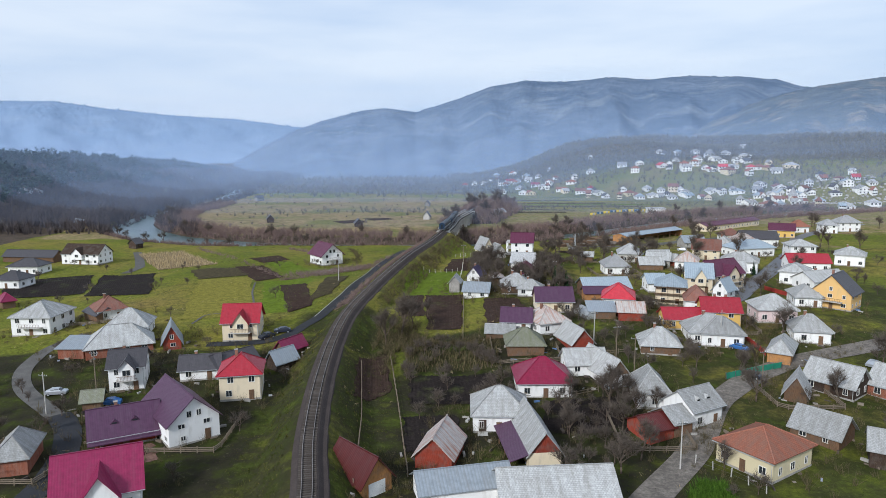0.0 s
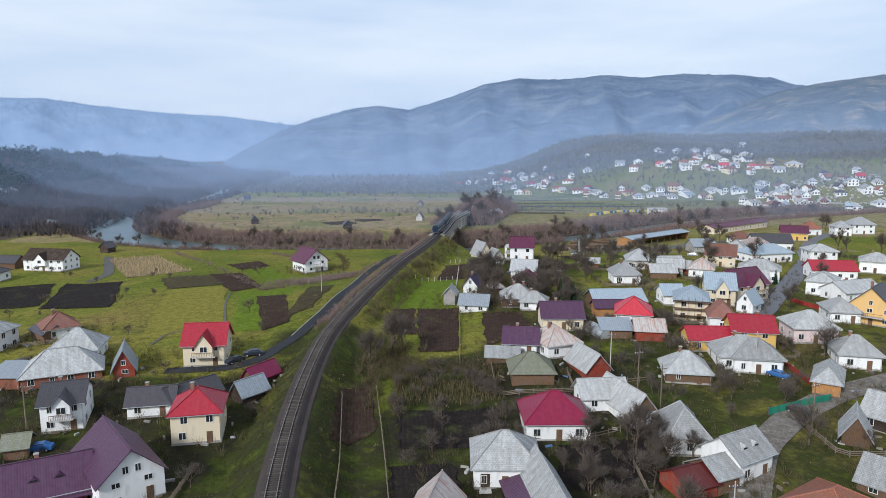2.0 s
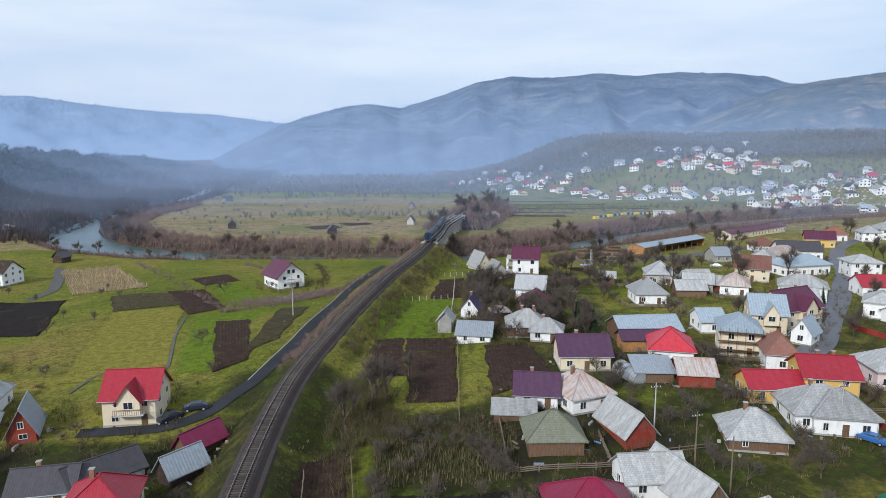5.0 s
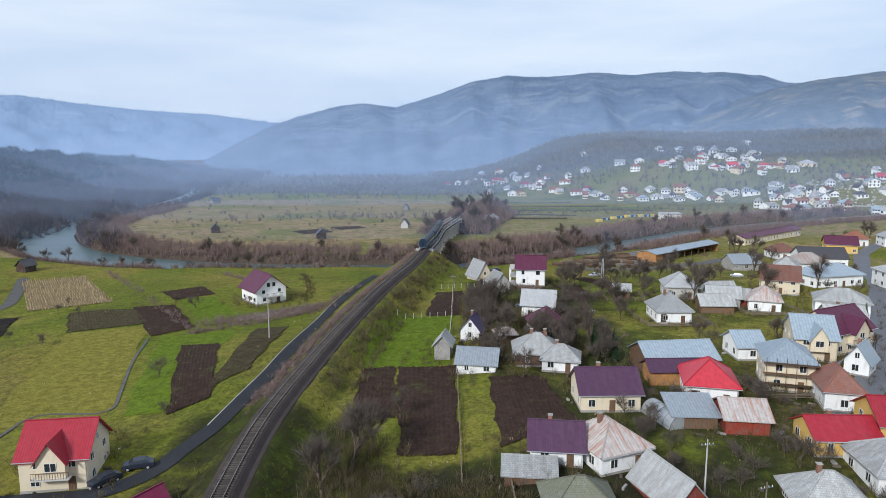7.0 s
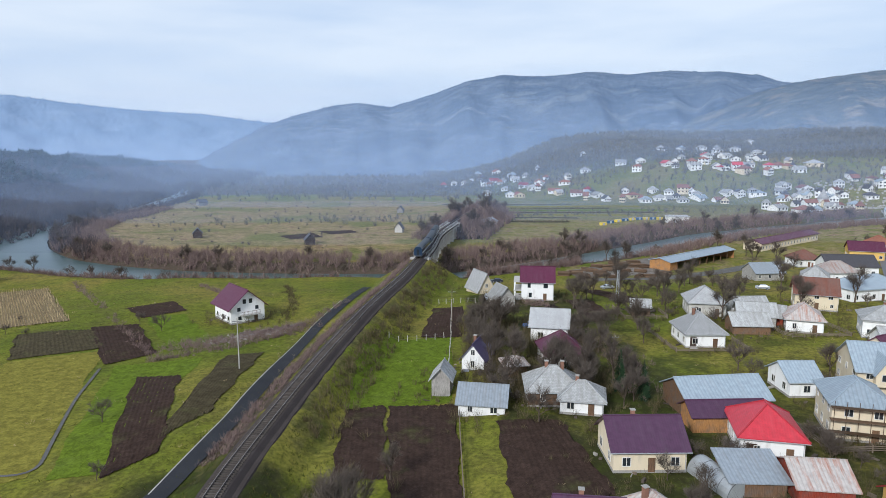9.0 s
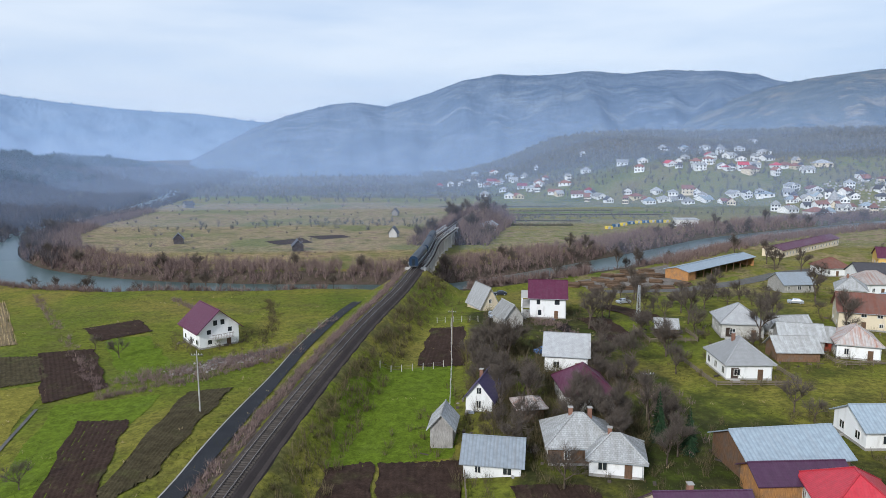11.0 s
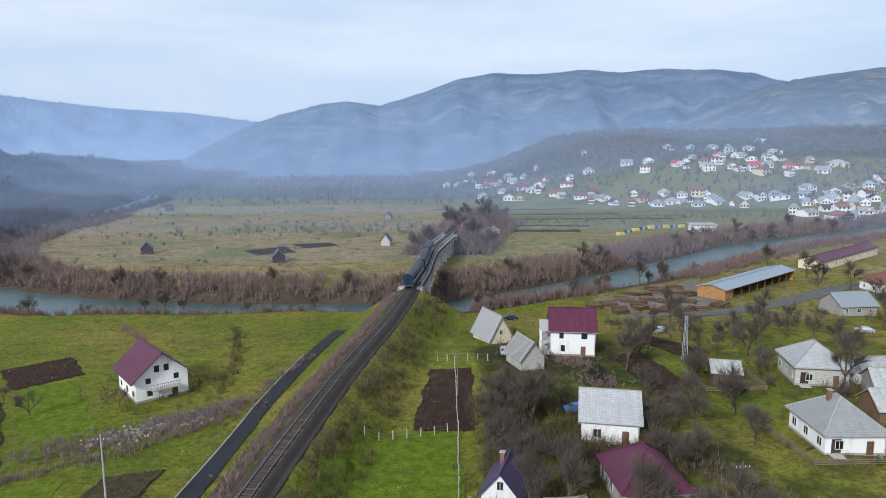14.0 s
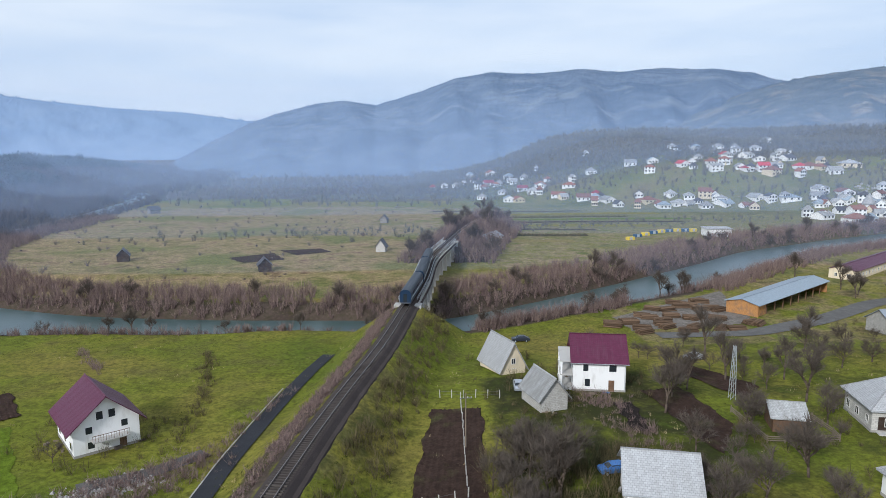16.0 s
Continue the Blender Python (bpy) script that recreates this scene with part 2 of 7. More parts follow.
def land(name, weights):
    """Grass, dry meadow, bare earth and woodland floor, blended by the land cover."""
    m, n, l, b = shader(name, 0.95)
    v = coords(n, l, 1.0)
    big, mid, fine = noise_of(n, l, v, 0.018, 5, 0.6), noise_of(n, l, v, 0.11, 5, 0.65), noise_of(n, l, v, 1.3, 5, 0.7)
    green = ramp(n, l, big, (0.34, (0.112, 0.145, 0.014)), (0.48, (0.165, 0.178, 0.020)), (0.58, (0.225, 0.195, 0.036)), (0.68, (0.24, 0.18, 0.05)))
    green = blend(n, l, ramp(n, l, mid, (0.5, (0, 0, 0)), (0.72, (0.65,) * 3)), green, (0.12, 0.1, 0.036))
    dry = ramp(n, l, mid, (0.34, (0.175, 0.15, 0.06)), (0.46, (0.29, 0.225, 0.105)), (0.56, (0.35, 0.255, 0.135)), (0.68, (0.20, 0.12, 0.085)))
    dry = blend(n, l, ramp(n, l, big, (0.50, (0, 0, 0)), (0.62, (0.85,) * 3)), dry, (0.175, 0.185, 0.055))
    earth = ramp(n, l, mid, (0.35, (0.013, 0.011, 0.008)), (0.48, (0.029, 0.0245, 0.0165)), (0.58, (0.040, 0.048, 0.010)), (0.70, (0.075, 0.095, 0.013)))
    wood = ramp(n, l, mid, (0.3, (0.06, 0.0416, 0.0368)), (0.7, (0.116, 0.084, 0.068)))
    a = n.new("ShaderNodeAttribute"); a.attribute_name = "cover"
    s = n.new("ShaderNodeSeparateColor"); l.new(a.outputs["Color"], s.inputs[0])

    def edge(k):
        ad = n.new("ShaderNodeMath"); ad.operation = "MULTIPLY_ADD"
        l.new(mid, ad.inputs[0]); ad.inputs[1].default_value = 0.9
        l.new(s.outputs[k], ad.inputs[2])
        return ramp(n, l, ad.outputs[0], (0.78, (0, 0, 0)), (1.08, (1, 1, 1)))

    col = blend(n, l, edge(0), green, dry)
    col = blend(n, l, edge(1), col, earth)
    col = blend(n, l, edge(2), col, wood)
    far_c = ramp(n, l, big, (0.35, (0.115, 0.125, 0.060)), (0.5, (0.19, 0.20, 0.085)), (0.62, (0.22, 0.20, 0.115)), (0.72, (0.15, 0.12, 0.085)))
    col = blend(n, l, a.outputs["Alpha"], col, far_c)
    mott = noise_of(n, l, v, 0.42, 6, 0.72)
    col = blend(n, l, ramp(n, l, mott, (0.38, (0.4,) * 3), (0.55, (0, 0, 0))), col, (0.030, 0.036, 0.010))
    col = blend(n, l, ramp(n, l, fine, (0.36, (0.55,) * 3), (0.58, (0, 0, 0))), col, (0.028, 0.028, 0.010))
    col = blend(n, l, ramp(n, l, fine, (0.60, (0, 0, 0)), (0.75, (0.4,) * 3)), col, (0.22, 0.20, 0.09))
    l.new(col, b.inputs["Base Color"])
    bump(n, l, b, fine, 0.7, 0.25)


land("ground", None)


def soil(name, c, row=0.0):
    m, n, l, b = shader(name, 0.95)
    v = coords(n, l, 1.0)
    a, k = noise_of(n, l, v, 2.2, 5, 0.7), noise_of(n, l, v, 0.16, 4)
    col = ramp(n, l, a, (0.3, tuple(x * 0.6 for x in c)), (0.7, tuple(x * 1.4 for x in c)))
    col = blend(n, l, ramp(n, l, k, (0.55, (0, 0, 0)), (0.75, (0.55,) * 3)), col, (0.10, 0.12, 0.03) if max(c) < 0.2 else c)
    f = noise_of(n, l, v, 0.6, 6, 0.75)
    col = blend(n, l, ramp(n, l, f, (0.40, (0.7,) * 3), (0.6, (0, 0, 0))), col, tuple(x * 0.45 for x in c))
    l.new(col, b.inputs["Base Color"])
    bump(n, l, b, a, 0.8, 0.15)


for nm, c in dict(soil=(0.052, 0.032, 0.024), dark=(0.026, 0.020, 0.018), fallow=(0.075, 0.060, 0.032), stubble=(0.24, 0.18, 0.10), weed=(0.055, 0.055, 0.02),
                  mud=(0.20, 0.175, 0.15), tan=(0.24, 0.19, 0.07), paving=(0.20, 0.115, 0.09)).items():
    soil(nm, c)
for nm, c in dict(green=(0.120, 0.165, 0.013), yellow_grass=(0.215, 0.19, 0.034)).items():
    soil(nm, c)
m, n, l, b = shader("water", 0.28)
v = coords(n, l, 1.0)
b.inputs["Specular IOR Level"].default_value = 0.4
l.new(ramp(n, l, noise_of(n, l, v, 0.05, 4), (0.3, (0.030, 0.060, 0.058)), (0.7, (0.055, 0.088, 0.080))), b.inputs["Base Color"])
bump(n, l, b, noise_of(n, l, v, 1.2, 4), 0.25, 0.08)


def distance(name, dark, light, field_c, low, scale=1.0):
    """Backdrop hills: woods and pastures, with haze and foot mist put into the colour."""
    m, n, l, b = shader(name, 1.0)
    b.inputs["Specular IOR Level"].default_value = 0.0
    v = coords(n, l, (1, 1, 1))
    k, a = noise_of(n, l, v, 0.0046 * scale, 6, 0.62), noise_of(n, l, v, 0.05 * scale, 4, 0.7)
    col = ramp(n, l, k, (0.36, dark), (0.64, light))
    f2 = noise_of(n, l, v, 0.0075 * scale, 5, 0.6)
    col = blend(n, l, ramp(n, l, f2, (0.55, (0, 0, 0)), (0.62, (0.65,) * 3)), col, field_c)
    a2 = noise_of(n, l, v, 0.02 * scale, 5, 0.75)
    col = blend(n, l, ramp(n, l, a2, (0.42, (0.45,) * 3), (0.6, (0, 0, 0))), col, tuple(x * 0.85 for x in dark))
    col = blend(n, l, ramp(n, l, a, (0.38, (0.28,) * 3), (0.58, (0, 0, 0))), col, tuple(x * 0.75 for x in dark))
    # mist at the hill foot painted as a paler tone, gone by 95 m
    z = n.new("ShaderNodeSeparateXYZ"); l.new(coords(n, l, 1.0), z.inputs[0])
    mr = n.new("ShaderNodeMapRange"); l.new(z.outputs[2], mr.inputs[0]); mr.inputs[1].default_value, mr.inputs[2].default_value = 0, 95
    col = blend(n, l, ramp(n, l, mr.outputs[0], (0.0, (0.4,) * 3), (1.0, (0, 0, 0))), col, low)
    l.new(col, b.inputs["Base Color"])
    bump(n, l, b, a, 0.12, 5.0)


# haze is part of these colours: the farthest range is palest and bluest
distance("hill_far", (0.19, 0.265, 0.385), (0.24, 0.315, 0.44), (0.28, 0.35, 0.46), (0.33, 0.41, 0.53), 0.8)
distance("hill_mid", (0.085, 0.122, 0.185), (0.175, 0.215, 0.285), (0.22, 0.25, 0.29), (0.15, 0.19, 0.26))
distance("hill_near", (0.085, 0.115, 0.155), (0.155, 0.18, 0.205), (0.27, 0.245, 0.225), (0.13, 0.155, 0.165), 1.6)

# ---- building tools ----


def mesh(name, verts, faces, mat, uv=False, soft=False):
    me = bpy.data.meshes.new(name)
    me.from_pydata([tuple(v) for v in verts], [], [tuple(f) for f in faces])
    me.materials.append(MATS[mat])
    if uv:
        layer = me.uv_layers.new(name="slope")
        for p in me.polygons:
            nz = p.normal
            across = Vector((-nz.y, nz.x, 0))
            across = across.normalized() if across.length > 1e-4 else Vector((1, 0, 0))
            up = nz.cross(across)
            for li in p.loop_indices:
                co = me.vertices[me.loops[li].vertex_index].co
                layer.data[li].uv = (co.dot(across), co.dot(up))
    if soft:
        me.polygons.foreach_set("use_smooth", [True] * len(me.polygons))
    me.update()
    return me


def part(name, me, parent, m=None, label=""):
    ob = new(name, me)
    ob.parent = parent
    if m is not None:
        ob.matrix_basis = m
    return tagged(ob, label)


class Solid:
    """Collects boxes, bars and prisms into one mesh."""

    def __init__(self):
        self.v, self.f = [], []

    def add(self, verts, faces):
        k = len(self.v)
        self.v += [tuple(v) for v in verts]
        self.f += [tuple(i + k for i in f) for f in faces]
        return self

    def box(self, x0, y0, z0, x1, y1, z1):
        return self.add([(x0, y0, z0), (x1, y0, z0), (x1, y1, z0), (x0, y1, z0), (x0, y0, z1), (x1, y0, z1), (x1, y1, z1), (x0, y1, z1)],
                        [(3, 2, 1, 0), (4, 5, 6, 7), (0, 1, 5, 4), (1, 2, 6, 5), (2, 3, 7, 6), (3, 0, 4, 7)])

    def bar(self, a, b, ra, rb=None, n=4):
        """A tapered bar from a to b."""
        a, b = Vector(a), Vector(b)
        rb = ra if rb is None else rb
        d = (b - a).normalized()
        s = d.cross(Vector((0, 0, 1)) if abs(d.z) < 0.9 else Vector((1, 0, 0))).normalized()
        t = d.cross(s)
        ring = [(math.cos(2 * math.pi * i / n + math.pi / 4), math.sin(2 * math.pi * i / n + math.pi / 4)) for i in range(n)]
        vs = [a + (s * c + t * q) * ra for c, q in ring] + [b + (s * c + t * q) * rb for c, q in ring]
        fs = [(i, (i + 1) % n, n + (i + 1) % n, n + i) for i in range(n)] + [tuple(range(n))[::-1], tuple(range(n, 2 * n))]
        return self.add(vs, fs)

    def mesh(self, name, mat, uv=False, soft=False):
        return mesh(name, self.v, self.f, mat, uv, soft)


CACHE = {}


def cached(key, make):
    if key not in CACHE:
        CACHE[key] = make()
    return CACHE[key]


def empty(name, m, label, category, group="", kind=""):
    ob = new(name)
    ob.empty_display_size = 0.5
    ob.matrix_basis = m
    return tagged(ob, label, category, group, kind)


def lattice(xs, zs, holes, y0, y1):
    """One connected plate with rectangular holes."""
    nx, nz = len(xs), len(zs)
    s = Solid()
    at = lambda i, k, b: b * nx * nz + k * nx + i
    full = lambda i, k: 0 <= i < nx - 1 and 0 <= k < nz - 1 and (i, k) not in holes
    faces = []
    for i in range(nx - 1):
        for k in range(nz - 1):
            if not full(i, k):
                continue
            faces += [(at(i, k, 0), at(i + 1, k, 0), at(i + 1, k + 1, 0), at(i, k + 1, 0)), (at(i, k + 1, 1), at(i + 1, k + 1, 1), at(i + 1, k, 1), at(i, k, 1))]
            for di, dk, a, b in ((-1, 0, (i, k + 1), (i, k)), (1, 0, (i + 1, k), (i + 1, k + 1)), (0, -1, (i, k), (i + 1, k)), (0, 1, (i + 1, k + 1), (i, k + 1))):
                if not full(i + di, k + dk):
                    faces.append((at(*b, 0), at(*a, 0), at(*a, 1), at(*b, 1)))
    return s.add([(x, y, z) for y in (y0, y1) for z in zs for x in xs], faces)


def window_frame(w, h):
    t = 0.09
    return lattice([0, t, w / 2 - 0.035, w / 2 + 0.035, w - t, w], [0, t, h - t, h], {(1, 1), (3, 1)}, -0.07, 0.03).mesh("window", "trim")


def add_window(root, x, y, z, rot, w=1.2, h=1.35, bare=False):
    m = pose(x, y, z, 0, 0, rot) @ Matrix.Translation((-w / 2, 0, 0))
    if bare:
        # dark slab on the solid wall imitates an unlit, frameless opening
        part("window_opening", cached(("bare", w, h), lambda: Solid().box(0, -0.02, 0, w, 0.05, h).mesh("window_opening", "pane")), root, m)
        return
    f = part("window", cached(("win", w, h), lambda: window_frame(w, h)), root, m)
    part("pane", cached(("pane", w, h), lambda: Solid().box(0.08, -0.03, 0.08, w - 0.08, 0.02, h - 0.08).mesh("pane", "pane")), f)


def slab(s, pts, t):
    """A roof plane of thickness t, from its corners in order."""
    k = len(pts)
    lo = [(p[0], p[1], p[2] - t) for p in pts]
    s.add(list(pts) + lo, [tuple(range(k)), tuple(range(2 * k - 1, k - 1, -1))] + [(i, k + i, k + (i + 1) % k, (i + 1) % k) for i in range(k)])


def roof_solid(w, d, e, rise, kind, o):
    """Roof planes over a w by d plan, with the ridge lines."""
    s, t = Solid(), 0.16
    lift = 0.12
    if kind == "shed":
        k = rise / d
        slab(s, [(-o, -o, e - k * o + lift), (w + o, -o, e - k * o + lift), (w + o, d + o, e + rise + k * o + lift), (-o, d + o, e + rise + k * o + lift)], t)
        return s, []
    if kind == "gx":
        k = rise / (d / 2)
        lo, hi = e - k * o + lift, e + rise + lift
        slab(s, [(-o, -o, lo), (w + o, -o, lo), (w + o, d / 2, hi), (-o, d / 2, hi)], t)
        slab(s, [(w + o, d + o, lo), (-o, d + o, lo), (-o, d / 2, hi), (w + o, d / 2, hi)], t)
        return s, [((-o, d / 2, hi), (w + o, d / 2, hi))]
    if kind == "gy":
        k = rise / (w / 2)
        lo, hi = e - k * o + lift, e + rise + lift
        slab(s, [(-o, d + o, lo), (-o, -o, lo), (w / 2, -o, hi), (w / 2, d + o, hi)], t)
        slab(s, [(w + o, -o, lo), (w + o, d + o, lo), (w / 2, d + o, hi), (w / 2, -o, hi)], t)
        return s, [((w / 2, -o, hi), (w / 2, d + o, hi))]
    short = min(w, d) / 2
    k = rise / short
    lo, hi = e - k * o * 0.6 + lift, e + rise + lift
    if w >= d:
        run = min(short, w / 2 - 0.6)
        A, B = (run, d / 2, hi), (w - run, d / 2, hi)
    else:
        run = min(short, d / 2 - 0.6)
        A, B = (w / 2, run, hi), (w / 2, d - run, hi)
    c = [(-o, -o, lo), (w + o, -o, lo), (w + o, d + o, lo), (-o, d + o, lo)]
    if w >= d:
        planes = [[c[0], c[1], B, A], [c[1], c[2], B], [c[2], c[3], A, B], [c[3], c[0], A]]
        lines = [(A, B), (c[0], A), (c[3], A), (c[1], B), (c[2], B)]
    else:
        planes = [[c[0], c[1], A], [c[1], c[2], B, A], [c[2], c[3], B], [c[3], c[0], A, B]]
        lines = [(A, B), (c[0], A), (c[1], A), (c[2], B), (c[3], B)]
    for p in planes:
        slab(s, p, t)
    return s, lines


def house(kind, label, x, y, z, rot, w, d, eave, rise, roof, wall, cover, storeys=1, windows=2, over=0.55, chimney=None, gable="", attic=0,
          cross=0, balcony=0, porch=0, dormers=0, leanto=0, gate=0, bare=0, bay=0, scaffold=0, open_front=0):
    """A building whose front runs w metres from (x, y); d deep; walls, roof, openings and fittings are its parts."""
    root = empty(kind, pose(x, y, z, 0, 0, rot), label, kind)
    s, g = Solid(), Solid()
    low = -1.6
    if open_front:
        s.box(0, 0.0, low, 0.25, d, eave).box(w - 0.25, 0, low, w, d, eave).box(0.25, d - 0.25, low, w - 0.25, d, eave)
        s.box(0.25, 0.3, low, w * 0.12, d - 0.25, eave)
        for i in range(1, 9):
            part("post", cached(("post", eave), lambda: Solid().box(-0.12, -0.12, -1, 0.12, 0.12, eave).mesh("post", "wood")), root, Matrix.Translation((w * i / 9, 0.2, 0)))
    else:
        s.box(0, 0, low, w, d, eave)
    gs = g if gable else s
    if roof == "gx":
        for x0, x1 in ((0, 0.25), (w - 0.25, w)):
            gs.add([(x0, 0, eave), (x1, 0, eave), (x1, d, eave), (x0, d, eave), (x0, d / 2, eave + rise), (x1, d / 2, eave + rise)],
                   [(0, 1, 5, 4), (2, 3, 4, 5), (0, 4, 3), (1, 2, 5), (0, 3, 2, 1)])
    elif roof == "gy":
        for y0, y1 in ((0, 0.25), (d - 0.25, d)):
            gs.add([(0, y0, eave), (w, y0, eave), (w, y1, eave), (0, y1, eave), (w / 2, y0, eave + rise), (w / 2, y1, eave + rise)],
                   [(0, 1, 4), (2, 3, 5), (1, 2, 5, 4), (3, 0, 4, 5), (0, 3, 2, 1)])
    elif roof == "shed":
        s.add([(0, 0, eave), (w, 0, eave), (w, d, eave), (0, d, eave), (0, d, eave + rise), (w, d, eave + rise)],
              [(0, 1, 5, 4), (2, 3, 4, 5), (0, 4, 3), (1, 2, 5), (0, 3, 2, 1)])
    part("wall", s.mesh("wall", wall, uv=wall in ("brick", "stone")), root)
    if gable:
        half = Solid()
        half.v, half.f = g.v[:6], g.f[:5]
        for yy in (0, d - 0.25):
            part("gable", half.mesh("gable", gable), root, Matrix.Translation((0, yy, 0)) if roof == "gy" else None, label="boarded gable")
    rs, ridges = roof_solid(w, d, eave, rise, roof, over)
    roof_ob = part("roof", rs.mesh("roof", cover, uv=True), root)
    caps = Solid()
    for a, b in ridges:
        caps.bar((a[0], a[1], a[2] + 0.02), (b[0], b[1], b[2] + 0.02), 0.13)
    if ridges:
        part("ridge_cap", caps.mesh("ridge_cap", cover, uv=True), roof_ob)
    living = kind == "house"
    if living:
        part("plinth", Solid().box(-0.05, -0.05, low + 0.1, w + 0.05, d + 0.05, 0.4).mesh("plinth", "plinth"), root)
        gl = eave - 0.12
        if roof != "gy":
            part("gutter", Solid().bar((-over, -over - 0.06, gl - 0.2), (w + over, -over - 0.06, gl - 0.2), 0.07).mesh("gutter", "galvanised"), root)
            part("downpipe", Solid().bar((w - 0.15, -0.08, 0.1), (w - 0.15, -0.08, gl - 0.2), 0.05).mesh("downpipe", "galvanised"), root)
    step = eave / storeys
    seed = random.Random(int(abs(x * 31 + y * 17)))
    if windows:
        faces = [(0, 0, 0, w), (0, d, -90, d), (w, 0, 90, d)] if windows > 1 else [(0, 0, 0, w)]
        for fx, fy, fr, length in faces:
            cnt = max(1, int(length / 3.1))
            for st in range(storeys):
                for i in range(cnt):
                    u = length * (i + 0.5) / cnt + seed.uniform(-0.25, 0.25)
                    if living and st == 0 and fr == 0 and i == cnt // 2 and cnt > 1:
                        dm = part("door", cached("door", lambda: Solid().box(-0.5, -0.06, 0.1, 0.5, 0.02, 2.15).mesh("door", "wood")), root, Matrix.Translation((u, 0, 0)))
                        part("door_handle", cached("knob", lambda: Solid().bar((0.38, -0.14, 1.1), (0.38, -0.06, 1.1), 0.03).mesh("door_handle", "steel")), dm)
                        continue
                    c, q = math.cos(radians(fr)), math.sin(radians(fr))
                    px, py = fx + u * c, fy + u * q
                    add_window(root, px, py, 0.95 + st * step, fr, 1.25 if seed.random() > 0.3 else 0.9, min(1.35, step - 1.3), bool(bare))
    if roof == "gy" and windows and rise > 2.4:
        for i in range(attic or 1):
            add_window(root, w / 2 + (i - ((attic or 1) - 1) / 2) * 1.7, 0, eave + 0.5, 0, 0.9, 1.2, bool(bare))
    if roof == "gx" and windows > 1 and rise > 2.8:
        add_window(root, w, d / 2, eave + 0.5, 90, 0.9, 1.0, bool(bare))
    if cross:
        cw, cd, cr = min(w * 0.42, 5), 1.3, rise * 0.72
        u0 = w * 0.32
        b = Solid().box(u0, -cd, low if bare else step * (storeys - 1) if storeys > 1 else low, u0 + cw, 0.0, eave)
        b.add([(u0, -cd, eave), (u0 + cw, -cd, eave), (u0 + cw, d * 0.3, eave), (u0, d * 0.3, eave), (u0 + cw / 2, -cd, eave + cr), (u0 + cw / 2, d * 0.3, eave + cr)],
              [(0, 1, 4), (2, 3, 5), (1, 2, 5, 4), (3, 0, 4, 5)])
        part("front_gable", b.mesh("front_gable", wall), root)
        r2 = Solid()
        yb = d / 2 - (rise - cr) / rise * d / 2 if roof == "gx" else d * 0.3
        k = cr / (cw / 2)
        for sx in (-1, 1):
            xm = u0 + cw / 2
            pts = [(xm + sx * (cw / 2 + 0.4), -cd - 0.5, eave - 0.4 * k + 0.14), (xm + sx * (cw / 2 + 0.4), max(0.2, yb * 0.2), eave - 0.4 * k + 0.14), (xm, yb + 0.3, eave + cr + 0.14), (xm, -cd - 0.5, eave + cr + 0.14)]
            slab(r2, pts if sx > 0 else pts[::-1], 0.14)
        part("gable_roof", r2.mesh("gable_roof", cover, uv=True), root)
        add_window(root, u0 + cw / 2, -cd, eave - step + 1.0, 0, 1.6, 1.3, bool(bare))
    if balcony:
        bz, bx0, bx1, by = eave / max(storeys, 1) + 0.05, w * 0.25, w * 0.8, -1.5
        bo = part("balcony", Solid().box(bx0, by - 0.2, bz - 0.15, bx1, 0, bz).mesh("balcony", "concrete"), root)
        r = Solid().bar((bx0, by - 0.1, bz + 0.95), (bx1, by - 0.1, bz + 0.95), 0.05)
        for i in range(15):
            u = bx0 + (bx1 - bx0) * i / 14
            r.bar((u, by - 0.1, bz), (u, by - 0.1, bz + 0.95), 0.03)
        part("railing", r.mesh("railing", "wood"), bo)
    if porch:
        # dark slab on the wall imitates the shaded porch recess
        part("porch_opening", Solid().box(w * 0.1, -0.03, 0.2, w * 0.1 + 1.4, 0.03, 2.5).mesh("porch_opening", "darkwood"), root)
        part("step", Solid().box(w * 0.1 - 0.2, -1.3, -0.6, w * 0.1 + 1.6, -0.06, 0.2).mesh("step", "concrete"), root)
    for i in range(dormers):
        u, k = w * (i + 1) / (dormers + 1), rise / (d / 2)
        yy = d * 0.16
        zz = eave + k * yy + 0.1
        b = Solid().add([(u - 0.9, yy, zz), (u + 0.9, yy, zz), (u, yy, zz + 0.75), (u, yy + 1.3, zz + 0.75 + 0.1)], [(0, 1, 2), (1, 3, 2), (3, 0, 2), (0, 3, 1)])
        do = part("dormer", b.mesh("dormer", cover, uv=True), root)
        part("dormer_pane", Solid().box(u - 0.4, yy - 0.03, zz + 0.1, u + 0.4, yy + 0.02, zz + 0.36).mesh("dormer_pane", "pane"), do)
    if leanto:
        lo = Solid()
        slab(lo, [(-3.2, -0.4, 1.7), (-0.1, -0.4, 2.75), (-0.1, d, 2.75), (-3.2, d, 1.7)], 0.12)
        lean = part("lean_to_roof", lo.mesh("lean_to_roof", "purple", uv=True), root, label="purple metal lean-to roof")
        for i in range(4):
            part("post", cached("lean_post", lambda: Solid().box(-0.08, -0.08, -1.5, 0.08, 0.08, 1.75).mesh("post", "wood")), root, Matrix.Translation((-3.0, d * i / 3.1, 0)))
    if gate:
        part("gate", Solid().box(w * 0.22, -0.06, 0.05, w * 0.78, 0.02, 2.2).mesh("gate", "white_paint" if wall != "white" else "red_paint"), root)
    if bay:
        b = Solid().box(w, -2.2, low, w + 3.6, d * 0.75, eave)
